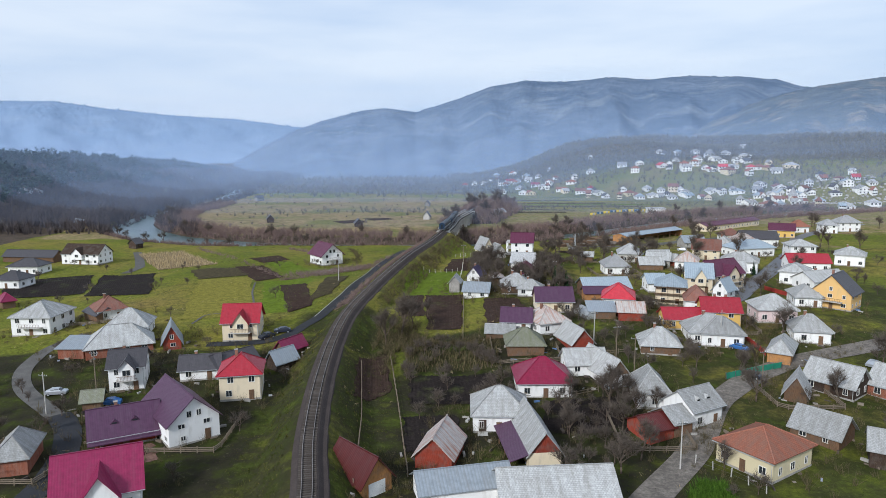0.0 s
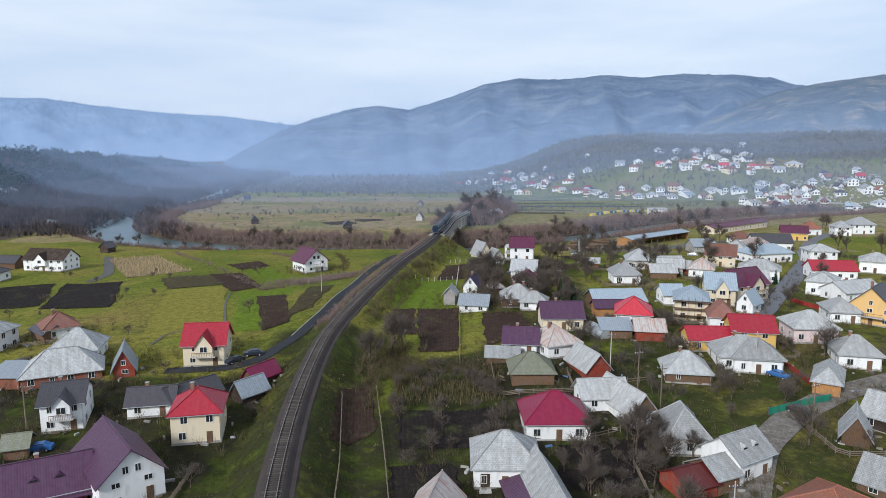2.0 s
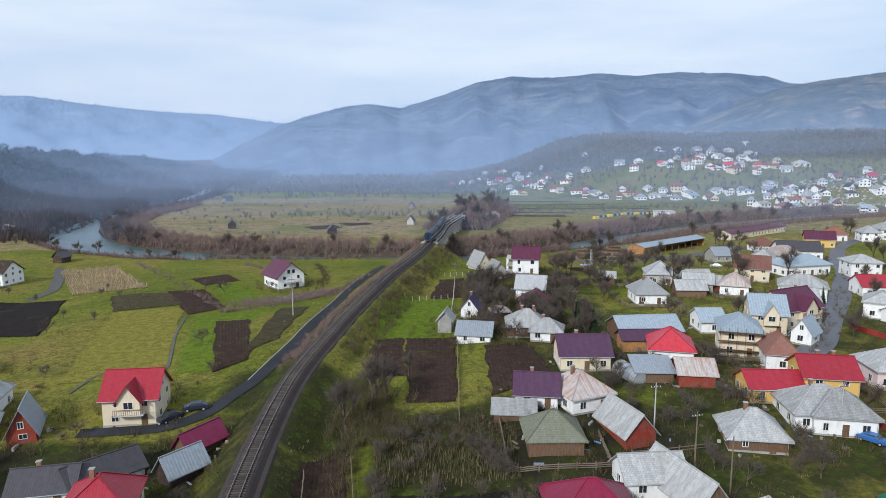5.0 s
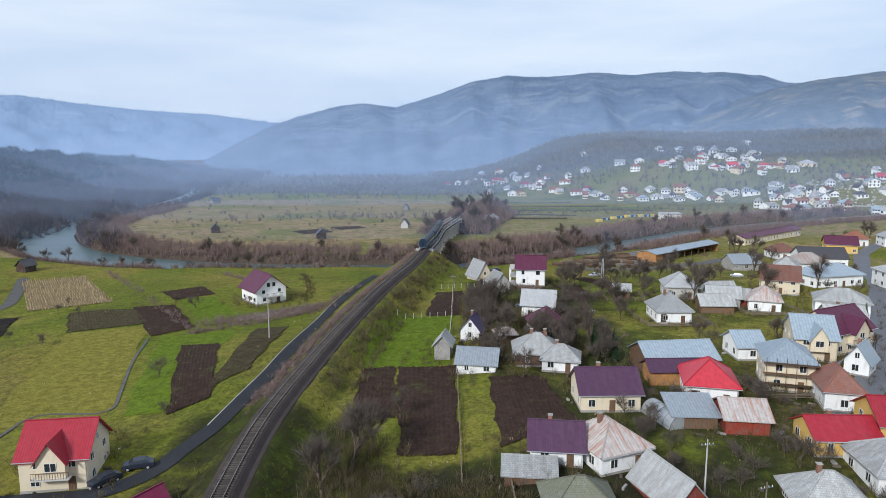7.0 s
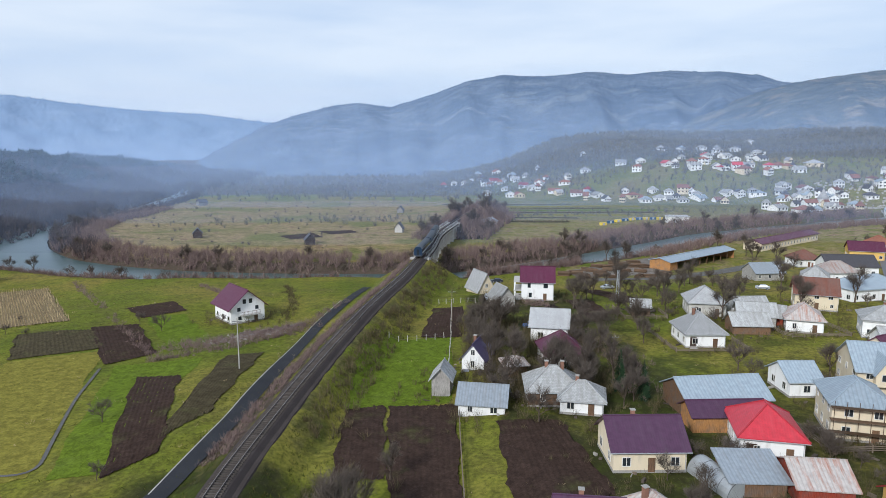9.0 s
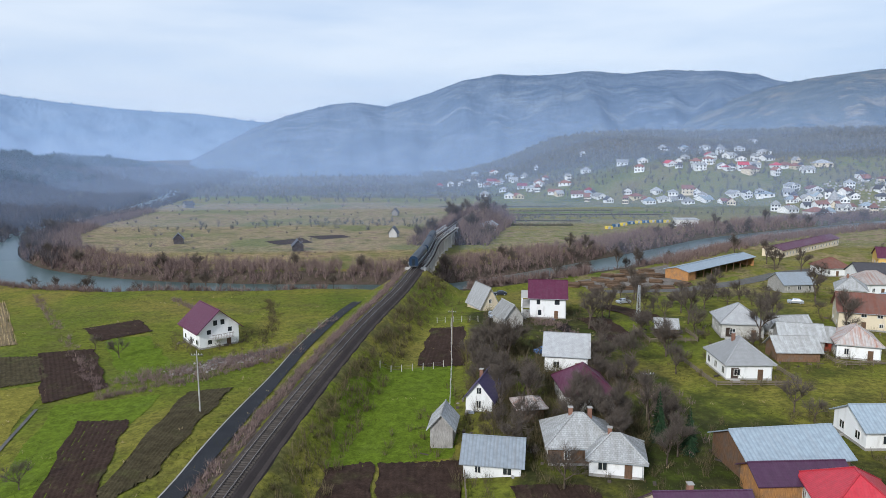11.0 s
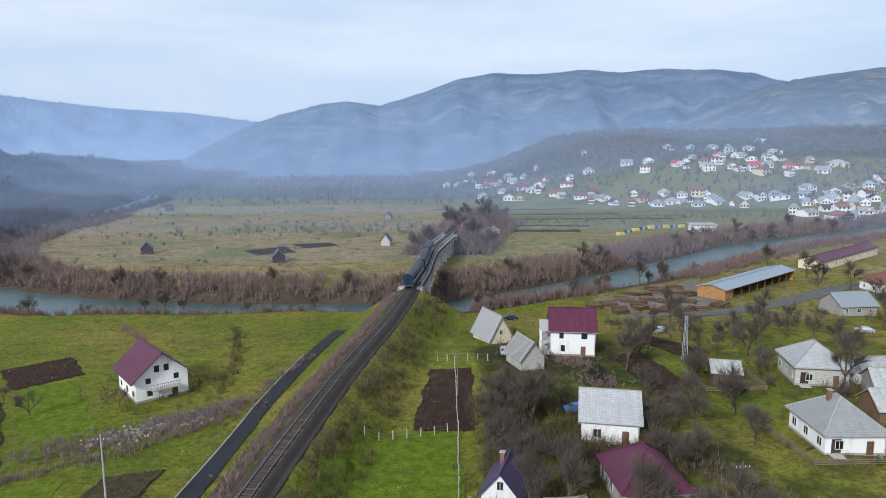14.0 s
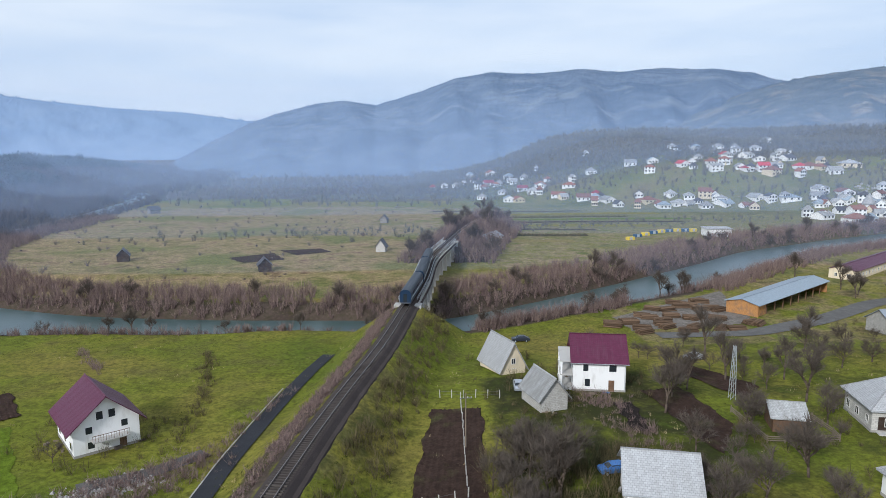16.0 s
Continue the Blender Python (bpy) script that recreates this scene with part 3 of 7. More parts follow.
        b.add([(w, -2.2, eave), (w + 3.6, -2.2, eave), (w + 3.6, d * 0.75, eave), (w, d * 0.75, eave), (w + 1.8, -2.2, eave + 2.6), (w + 1.8, d * 0.75, eave + 2.6)],
              [(0, 1, 4), (2, 3, 5), (1, 2, 5, 4), (3, 0, 4, 5)])
        part("gable_wing", b.mesh("gable_wing", wall), root)
        r2 = Solid()
        slab(r2, [(w - 0.5, d * 0.75, eave - 0.6), (w - 0.5, -2.8, eave - 0.6), (w + 1.8, -2.8, eave + 2.75), (w + 1.8, d * 0.75, eave + 2.75)], 0.15)
        slab(r2, [(w + 4.1, -2.8, eave - 0.6), (w + 4.1, d * 0.75, eave - 0.6), (w + 1.8, d * 0.75, eave + 2.75), (w + 1.8, -2.8, eave + 2.75)], 0.15)
        part("wing_roof", r2.mesh("wing_roof", cover, uv=True), root)
        for u in (1.1, 2.5):
            add_window(root, w + u, -2.2, eave - 0.6, 0, 0.9, 1.5)
            add_window(root, w + u, -2.2, 1.0, 0, 0.9, 1.3)
    if scaffold:
        for i in range(6):
            part("scaffold_pole", cached("sc_pole", lambda: Solid().bar((0, 0, -1), (0, 0, 6.6), 0.05).mesh("scaffold_pole", "log")), root, Matrix.Translation((w * i / 5, -1.3, 0)))
        for k in range(3):
            part("scaffold_deck", Solid().box(-0.4, -1.5, 1.9 * k + 1.7, w + 0.4, -0.5, 1.9 * k + 1.78).mesh("scaffold_deck", "log"), root)
    cnt = (1 if living and int(abs(x) * 7 + y * 3) % 9 < 4 else 0) if chimney is None else chimney
    for i in range(cnt):
        u, q = w * (0.38 + 0.3 * i), d * 0.55
        zt = eave + rise
        ch = part("chimney", cached("chimney", lambda: Solid().box(-0.28, -0.28, -1.6, 0.28, 0.28, 0.75).mesh("chimney", "chimney_brick")), root, Matrix.Translation((u, q, zt)))
        part("chimney_cap", cached("cap", lambda: Solid().box(-0.36, -0.36, 0.75, 0.36, 0.36, 0.85).mesh("chimney_cap", "plinth")), ch)
    return root


def far_house(x, y, w, tone):
    """A village house seen from afar: walls, hipped or gabled roof and a few windows."""
    r = random.Random(int(x * 7 + y * 13))
    w = w * 0.85
    d, e, rise = w * r.uniform(0.75, 1.05), r.choice((2.8, 3.2, 3.2, 5.2)), r.uniform(2.0, 3.0)
    roof = r.choice(("hip", "gx", "gy", "hip"))
    cover = dict(white=r.choice(("greytile", "grey", "blue", "brown")), grey=r.choice(("grey", "greytile", "slate")), red=r.choice(("red", "scarlet", "orange")),
                 orange="orange", cream=r.choice(("greytile", "brown"))).get(tone, "grey")
    wall = dict(white="white", grey="white", red="white", orange="ochre", cream="cream").get(tone, "white")
    root = empty("house", pose(x - w / 2, y, float(height(x, y)), 0, 0, r.uniform(-25, 25)), {"white": "distant white house in the valley village", "grey": "distant house with a grey roof",
                 "red": "distant white house with a red roof", "orange": "distant house with an orange roof", "cream": "distant cream-walled house in the village"}[tone], "house", "houses of the far village")
    s = Solid().box(0, 0, -4, w, d, e)
    if roof == "gx":
        s.add([(0, 0, e), (w, 0, e), (w, d, e), (0, d, e), (0, d / 2, e + rise), (w, d / 2, e + rise)], [(0, 1, 5, 4), (2, 3, 4, 5), (0, 4, 3), (1, 2, 5)])
    if roof == "gy":
        s.add([(0, 0, e), (w, 0, e), (w, d, e), (0, d, e), (w / 2, 0, e + rise), (w / 2, d, e + rise)], [(0, 1, 4), (2, 3, 5), (1, 2, 5, 4), (3, 0, 4, 5)])
    part("wall", s.mesh("wall", wall), root)
    rs, _ = roof_solid(w, d, e, rise, roof, 0.5)
    part("roof", rs.mesh("roof", cover, uv=True), root)
    for st in range(2 if e > 5 else 1):
        for i in range(3):
            part("window", cached("far_win", lambda: Solid().box(-0.65, -0.05, 0, 0.65, 0.02, 1.4).mesh("window", "pane")), root, Matrix.Translation((w * (i + 0.5) / 3, 0, 1 + 2.7 * st)))
    return root

# ---- lie of the land ----
TRACK = [(-14.1, 20), (-16.4, 60), (-17.6, 80), (-21.1, 100), (-24, 125), (-25.5, 150), (-25.5, 175), (-22.8, 200), (-19.3, 225), (-15.1, 250), (-10.5, 275), (-5.4, 300), (-0.6, 330), (3.8, 360), (8.3, 400), (16.8, 440), (28.3, 490), (50.3, 560)]
RIVER = [(420, 580, 10.5), (320, 542, 10.5), (228, 500, 10.5), (165, 466, 10.5), (128, 434, 9.5), (78, 394, 9.5), (42, 371, 6.5), (11, 353, 4.5),
         (-28, 357, 4.5), (-54, 356, 6.5), (-72, 358, 7.5), (-100, 362, 8.5), (-133, 375, 9), (-165, 392, 11), (-195, 424, 12),
         (-217, 466, 10), (-228, 520, 8.5), (-230, 600, 6.5), (-231, 680, 6.5), (-246, 800, 7.5), (-275, 880, 9.5), (-330, 980, 9.5)]


def near_line(x, y, line):
    """Distance from points to a polyline, with its further columns blended along it."""
    best = np.full(np.shape(x), 1e9)
    rest = np.zeros(np.shape(x) + (len(line[0]) - 2,))
    for a, b in zip(line, line[1:]):
        dx, dy = b[0] - a[0], b[1] - a[1]
        s = np.clip(((x - a[0]) * dx + (y - a[1]) * dy) / (dx * dx + dy * dy), 0, 1)
        d = np.hypot(x - a[0] - s * dx, y - a[1] - s * dy)
        m = d < best
        best = np.where(m, d, best)
        for k in range(len(line[0]) - 2):
            rest[..., k] = np.where(m, a[2 + k] + s * (b[2 + k] - a[2 + k]), rest[..., k])
    return best, rest


def rail_top(y):
    return np.interp(y, [40, 80, 140, 200, 260, 330], [4.0, 4.4, 6.1, 7.8, 9.3, 9.6])


def smooth(v):
    v = np.clip(v, 0, 1)
    return v * v * (3 - 2 * v)


def height(x, y):
    x, y = np.asarray(x, float), np.asarray(y, float)
    z = np.interp(y, [0, 110, 130, 150, 170, 210, 280, 305, 335, 460, 720, 1500, 4000], [-1.2, -1.2, -.6, 1, 3.2, 3.4, 3.2, 2.8, 1, 1, -1, -2, -2])
    k = np.clip((-90 - x) / 40, 0, 1) * (y < 420)
    z = z * (1 - k) + np.minimum(z, -0.3) * k
    # garden terrace east of the line, knoll west of it
    z = z + 1.5 * smooth((x - 2) / 16) * smooth((y - 105) / 20) * smooth((325 - y) / 40) * smooth((170 - x) / 80)
    z = z + 0.8 * np.exp(-((x - 20) / 13) ** 2 - ((y - 160) / 14) ** 2) + 2.6 * np.exp(-((x + 38) / 15) ** 2 - ((y - 208) / 32) ** 2)
    # gentle swells
    z = z + 0.25 * np.sin(x / 23 + 1.3) * np.sin(y / 31) + 0.12 * np.sin(x / 7.1) * np.sin(y / 9.3 + 2)
    # village hillside beyond the meadow
    foot = np.interp(x, [-700, -300, -50, 120, 337, 500, 900], [1500, 1150, 900, 735, 628, 590, 540])
    d = np.maximum(0, y - foot)
    z = z + (43 * (1 - np.exp(-d / 80)) + 0.02 * np.minimum(d, 150) + 0.062 * np.clip(d - 150, 0, 700)) * smooth((x - 10) / 260) * (1 - smooth((y - 1120) / 260))
    z = z + 7 * np.sin(x / 61 + y / 90) * np.sin(y / 74 + 1) * smooth((d - 160) / 150) * smooth((x - 10) / 260) * (1 - smooth((y - 1120) / 260))
    # wooded hill west of the river
    crest = np.interp(y, [300, 450, 650, 990, 1630, 2200], [-420, -440, -490, -470, -540, -700])
    top = np.interp(y, [250, 420, 560, 650, 800, 990, 1630, 2200], [2, 14, 34, 46, 40, 30, 9, 0])
    side = np.where(x > crest, (x - crest) / np.interp(y, [300, 650, 1600], [170, 190, 120]), (crest - x) / 600)
    z = z + top * (1 - smooth(side))
    # river bed
    d, w = near_line(x, y, RIVER)
    k = smooth((d - w[..., 0] - 1) / 9)
    z = -4.0 * (1 - k) + z * k
    # railway bank
    d, _ = near_line(x, y, TRACK)
    form = rail_top(y) - 1.0
    bank = form - np.maximum(0, d - 3.0) / np.interp(y, [130, 190], [1.15, 1.6])
    cut = form + np.maximum(0, d - 4.6) / 1.0
    open_ = (y < 338) | (y > 442)
    z = np.where(open_, np.minimum(np.maximum(z, bank), cut), z)
    return z

SCRUB = [(-57.0, 247.0), (-48.3, 249.6), (-41.0, 255.3), (-35.6, 259.6), (-28.6, 267.3)]
HEDGE_A = [(-127.0, 343.6), (-83.5, 278.2), (-57.5, 238.3), (-43.7, 245.0), (-31.0, 258.7), (-22.3, 293.2)]
DITCH = [(-45.0, 321.2), (-38.0, 296.7), (-35.1, 270.7)]
DITCH_B = [(-75.4, 326.3), (-61.5, 305.5)]
CHANNEL = [(-67.5, 175.6), (-67.5, 187.7), (-53.1, 185.9), (-62.8, 216.4), (-66.5, 233.7)]
HEDGE_B = [(-8.3, 161.0), (2.6, 161.4), (13.2, 158.9)]
HEDGE_C = [(30.6, 282.2), (35.0, 279.9), (35.0, 257.7), (35.5, 249.1)]
HEDGE_D = [(35.5, 245.5), (37.9, 238.8), (39.8, 233.1)]
HEDGE_E = [(38.7, 245.7), (41.7, 229.4), (38.8, 209.8)]
FENCE_A = [(-18.1, 144.7), (-15.2, 120.2), (-13.0, 91.4)]
FENCE_B = [(-12.1, 151.0), (-8.9, 128.0), (-5.4, 98.6)]
FENCE_C = [(-7.1, 248.3), (6.6, 251.4)]
FENCE_D = [(5.7, 287.3), (17.7, 282.4)]
FENCE_GREEN = [(59.9, 136.4), (66.4, 139.0), (76.0, 142.1)]
FENCE_RED = [(103.7, 212.2), (106.3, 203.0), (106.5, 193.4)]
FENCE_RED_B = [(72.1, 168.7), (73.6, 158.9), (74.1, 147.6)]
FENCE_E = [(4.9, 215.8), (7.4, 251.1), (9.3, 287.0)]
FENCE_F = [(6.7, 209.9), (5.3, 169.9), (5.0, 161.2)]
FENCE_G = [(41.3, 103.6), (45.5, 98.6), (48.8, 93.0)]
FENCE_H = [(30.5, 148.8), (36.2, 149.7), (43.7, 151.2)]
FENCE_I = [(41.4, 228.4), (40.9, 213.2)]
FENCE_J = [(16.5, 128.2), (26.7, 128.7), (33.7, 131.8)]
FENCE_LANE = [(-23.1, 285.7), (-26.0, 210.4), (-32.0, 184.5)]
LANE = [(-33.7, 178.9), (-30.2, 202.2), (-28.6, 227.4), (-26.0, 264.0), (-22.1, 291.7)]
LANE_EDGE = [(-35.0, 179.0), (-31.6, 202.3), (-30.0, 227.9), (-27.4, 265.1), (-23.4, 294.8)]
POLES_A = [(-35.7, 226.2)]
POLES_B = [(37.1, 220.0)]
POLES_C = [(55.9, 280.4), (8.4, 266.0)]
POLES_D = [(36.2, 155.9), (41.3, 139.4), (66.3, 155.4)]
POLES_E = [(38.1, 101.6), (65.0, 131.3), (-73.0, 135.7), (-76.4, 123.5), (39.2, 146.6)]
CARS_A = [(19.9, 287.8), (27.3, 328.0), (27.3, 255.1), (108.9, 301.8), (60.1, 305.3)]
CARS_B = [(-44.2, 163.7)]
CARS_C = [(69.6, 152.3), (94.3, 188.1), (93.0, 209.9), (65.6, 137.0)]
CARS_D = [(-66.3, 128.0), (-79.9, 133.1), (95.1, 143.0), (-41.0, 167.0)]
LOGS = [(58.8, 345.1), (64.9, 348.3), (72.6, 355.5), (74.4, 348.3), (81.9, 356.5), (80.5, 344.4), (68.0, 338.0), (71.5, 334.3), (59.1, 335.4), (87.5, 354.7), (88.9, 366.8), (67.1, 344.6), (80.7, 362.7), (54.2, 340.7), (82.4, 337.2), (88.6, 339.9)]
CONT = [(113.0, 501.7), (120.8, 513.4), (127.7, 520.6), (134.5, 527.3), (140.5, 531.6), (146.0, 534.3), (151.4, 536.5), (155.8, 536.3), (160.3, 536.0)]
GREENHOUSE = [(40.4, 175.0)]
# ---- ground: one sheet to the horizon ----


def spread(*pieces):
    out = []
    for a, b, step in pieces:
        out += list(np.arange(a, b, step))
    return np.array(out + [pieces[-1][1]])


GX = spread((-4200, -1000, 160), (-1000, -300, 25), (-300, -110, 5), (-110, -45, 2.5), (-45, 30, 1.25), (30, 130, 2.5), (130, 420, 6), (420, 1000, 25), (1000, 4200, 160))
GY = spread((-600, 0, 60), (0, 70, 5), (70, 350, 2.0), (350, 560, 3.5), (560, 1000, 10), (1000, 1800, 30), (1800, 4600, 140))
gxx, gyy = np.meshgrid(GX, GY)
GZ = height(gxx, gyy)


def hz(x, y):
    """Height of the sheet as it is meshed."""
    i, j = int(np.clip(np.searchsorted(GX, x) - 1, 0, len(GX) - 2)), int(np.clip(np.searchsorted(GY, y) - 1, 0, len(GY) - 2))
    u, v = (x - GX[i]) / (GX[i + 1] - GX[i]), (y - GY[j]) / (GY[j + 1] - GY[j])
    a, b, c, d = GZ[j, i], GZ[j, i + 1], GZ[j + 1, i + 1], GZ[j + 1, i]
    return float(a + u * (b - a) + v * (c - b) if u >= v else a + u * (c - d) + v * (d - a))


def quads(nx, ny):
    i, j = np.meshgrid(np.arange(nx - 1), np.arange(ny - 1))
    k = (j * nx + i).ravel()
    return k, nx


def sheet(name, xx, yy, zz, mat, soft=True):
    ny, nx = xx.shape
    k, _ = quads(nx, ny)
    tri = np.concatenate([np.stack([k, k + 1, k + nx + 1], 1), np.stack([k, k + nx + 1, k + nx], 1)])
    return mesh(name, np.stack([xx.ravel(), yy.ravel(), zz.ravel()], 1).tolist(), tri.tolist(), mat, soft=soft)


ground_me = sheet("ground", gxx, gyy, GZ, "ground")
riv_d, riv_w = near_line(gxx, gyy, RIVER)
riv_d = riv_d - riv_w[..., 0]
trk_d, _ = near_line(gxx, gyy, TRACK)
beyond = gyy > np.interp(gxx, [-300, -230, -195, -133, 11, 128, 320], [2000, 600, 424, 375, 353, 434, 542])
dry = smooth((gyy - 365) / 25) * smooth((760 - gyy) / 80) * (0.5 + 0.32 * smooth((30 - gxx) / 60)) * smooth((gxx + 245) / 20)
dry = np.maximum(dry, 0.36 * ((trk_d > 2) & (trk_d < 7) & (gyy < 340)))
dry = np.maximum(dry, 0.42 * ((gxx > 55) & (gxx < 200) & (gyy > 318) & (gyy < 420)))
dry = np.maximum(dry, 0.5 * smooth((gxx + 330) / 30) * smooth((-222 - gxx) / 15) * smooth((gyy - 395) / 20) * smooth((500 - gyy) / 30))
earth = 0.64 * ((gyy < 170) & (gxx > -10) & (gxx < 42)) + 0.50 * ((gyy < 180) & (gxx >= 42) & (gxx < 130)) + 0.50 * ((gyy >= 180) & (gyy < 222) & (gxx > 48) & (gxx < 330)) + 0.34 * ((gyy >= 222) & (gyy < 330) & (gxx > 48) & (gxx < 330)) + 0.80 * ((gyy < 158) & (gxx < -36) & (gxx > -118))
earth = np.maximum(earth, 0.52 * ((gyy >= 172) & (gyy < 300) & (gxx > 12) & (gxx <= 48)))
woodf = np.clip(1.0 - riv_d / 26, 0, 1) * (beyond | (riv_d < 5)) * (gyy > 300) * 0.95
earth = np.maximum(earth, 0.54 * ((trk_d < 15) & (gyy < 185)) + 0.38 * ((trk_d < 10) & (gyy >= 185) & (gyy < 330)))
earth = np.maximum(earth, 0.30 * ((gxx > 55) & (gxx < 190) & (gyy > 312) & (gyy < 420)))
woodf = np.maximum(woodf, 0.9 * smooth((16 - riv_d) / 8) * (gxx > 10) * (gyy > 320))
woodf = np.maximum(woodf, 0.9 * ((gxx < -235) & (gyy > 330)))
woodf = np.maximum(woodf, 0.5 * ((gyy > 760) & (gxx > -100)) + 0.35 * ((gyy > 860) & (gxx > -100)))
woodf = np.maximum(woodf, 0.8 * ((trk_d < 16) & (gyy > 440)))
woodf = np.maximum(woodf, 0.6 * (gyy > 800) * (gxx <= -100))
west_side = gxx < np.interp(gyy, [p[1] for p in TRACK], [p[0] for p in TRACK])
woodf = np.maximum(woodf, 0.62 * ((trk_d > 2.2) & (trk_d < 7.5) & (gyy > 186) & (gyy < 335) & west_side))
foot_y = np.interp(gxx, [-300, -50, 120, 337, 500, 900], [1150, 900, 735, 628, 590, 540])
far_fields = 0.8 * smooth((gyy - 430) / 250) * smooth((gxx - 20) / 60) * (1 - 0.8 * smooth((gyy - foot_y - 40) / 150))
woodf = np.maximum(woodf, 0.75 * smooth((gyy - foot_y - 60) / 140) * (gxx > -50))
for _ in range(4):
    earth = (earth + np.roll(earth, 1, 0) + np.roll(earth, -1, 0) + np.roll(earth, 1, 1) + np.roll(earth, -1, 1)) / 5
attr = ground_me.color_attributes.new("cover", "FLOAT_COLOR", "POINT")
attr.data.foreach_set("color", np.stack([dry, np.clip(earth, 0, 1), np.clip(woodf, 0, 1), far_fields], -1).ravel().astype(np.float32))
tagged(new("ground", ground_me), "green and tan winter meadows, gardens and valley floor", "ground", kind="structure")


def ribbon(name, pts, widths, lift, mat, label, category, step=2.0, kind="structure", across=4, follow=None):
    """A strip laid along a line over the ground."""
    P = np.array([p[:2] for p in pts], float)
    seg = np.hypot(*np.diff(P, axis=0).T)
    s = np.r_[0, np.cumsum(seg)]
    u = np.arange(0, s[-1] + step, step).clip(0, s[-1])
    x, y = np.interp(u, s, P[:, 0]), np.interp(u, s, P[:, 1])
    k = np.ones(5) / 5
    if len(u) > 12:
        x[2:-2], y[2:-2] = np.convolve(x, k, "valid"), np.convolve(y, k, "valid")
    dx, dy = np.gradient(x), np.gradient(y)
    n = np.hypot(dx, dy) + 1e-9
    w = np.interp(u, s, widths if hasattr(widths, "__len__") else [widths] * len(P))
    xx = np.stack([x - dy / n * w * (0.5 - i / across) for i in range(across + 1)], 1) * 1.0
    yy = np.stack([y + dx / n * w * (0.5 - i / across) for i in range(across + 1)], 1)
    zz = np.array([[hz(a, b) for a, b in zip(r, q)] for r, q in zip(xx, yy)]) + lift if follow is None else np.repeat(follow(y)[:, None], across + 1, 1)
    me = sheet(name, xx[:, ::-1], yy[:, ::-1], zz[:, ::-1], mat)
    return tagged(new(name, me), label, category, kind=kind)


water_pts = [(a, b) for a, b, c in RIVER]
ribbon("river", water_pts, [2 * c + 5 for a, b, c in RIVER], 0, "water", "shallow green-grey river between wooded banks", "water", 6, follow=lambda y: np.full(len(y), -2.0))

# ---- railway ----
TP = np.array(TRACK, float)
ts = np.r_[0, np.cumsum(np.hypot(*np.diff(TP, axis=0).T))]


def spline(v, u):
    """Smooth curve through the track's points."""
    m = np.gradient(v, ts)
    i = np.clip(np.searchsorted(ts, u) - 1, 0, len(ts) - 2)
    h = ts[i + 1] - ts[i]
    t = (u - ts[i]) / h
    return (2 * t**3 - 3 * t**2 + 1) * v[i] + (t**3 - 2 * t**2 + t) * h * m[i] + (3 * t**2 - 2 * t**3) * v[i + 1] + (t**3 - t**2) * h * m[i + 1]


TU = np.arange(0, ts[-1], 0.6)
TX, TY = spline(TP[:, 0], TU), spline(TP[:, 1], TU)
TH = np.arctan2(np.gradient(TY), np.gradient(TX))
TZ = rail_top(TY)


def along(off, dz):
    return np.stack([TX - np.sin(TH) * off, TY + np.cos(TH) * off, TZ + dz], 1)


def profile(name, ring, mat, soft=False, lo=0, hi=10**6):
    """A section, given as (offset, height) pairs, drawn along the track."""
    sel = (TY >= lo) & (TY <= hi)
    rows = [along(o, h)[sel] for o, h in ring]
    xx, yy, zz = (np.stack([r[:, k] for r in rows], 1) for k in range(3))
    return sheet(name, xx[:, ::-1], yy[:, ::-1], zz[:, ::-1], mat, soft)


track = empty("railway_track", pose(0, 0, 0), "single railway line on a dark ballast bed", "railway track", kind="structure")
part("ballast_bed", profile("ballast_bed", [(2.35, -1.02), (1.6, -0.36), (1.4, -0.27), (-1.4, -0.27), (-1.6, -0.36), (-2.35, -1.02)], "ballast"), track)
for o in (-0.75, 0.75):
    part("rail", profile("rail", [(o + 0.075, -0.2), (o + 0.045, 0.0), (o - 0.045, 0.0), (o - 0.075, -0.2)], "rail_steel"), track)
part("cess_path", profile("cess_path", [(-2.2, -0.93), (-2.9, -0.93), (-3.1, -1.2)], "ballast"), track)
sl_me = Solid().box(-0.13, -1.3, -0.36, 0.13, 1.3, -0.15).mesh("sleeper", "sleeper_concrete")
near_i = [i for i in range(len(TU)) if 75 < TY[i] < 250][:290]
for i in near_i:
    part("sleeper", sl_me, track, Matrix.Translation((TX[i], TY[i], TZ[i])) @ Matrix.Rotation(TH[i], 4, "Z"))
rest = Solid()
for i in sorted(set(range(len(TU))) - set(near_i)):
    if TY[i] > 20:
        c, q = math.cos(TH[i]), math.sin(TH[i])
        rest.add([(TX[i] + a * c - b_ * q, TY[i] + a * q + b_ * c, TZ[i] - 0.15) for a, b_ in ((-0.13, -1.3), (0.13, -1.3), (0.13, 1.3), (-0.13, 1.3))], [(0, 1, 2, 3)])
part("far_sleepers", rest.mesh("far_sleepers", "sleeper_concrete"), track)["kind"] = "stuff"

# ---- bridge over the river ----
bridge = empty("railway_bridge", pose(0, 0, 0), "railway bridge with steel girders and concrete piers over the river", "bridge", kind="structure")
part("deck", profile("deck", [(2.6, -0.45), (2.6, -0.8), (-2.6, -0.8), (-2.6, -0.45)], "concrete", lo=336, hi=446), bridge)
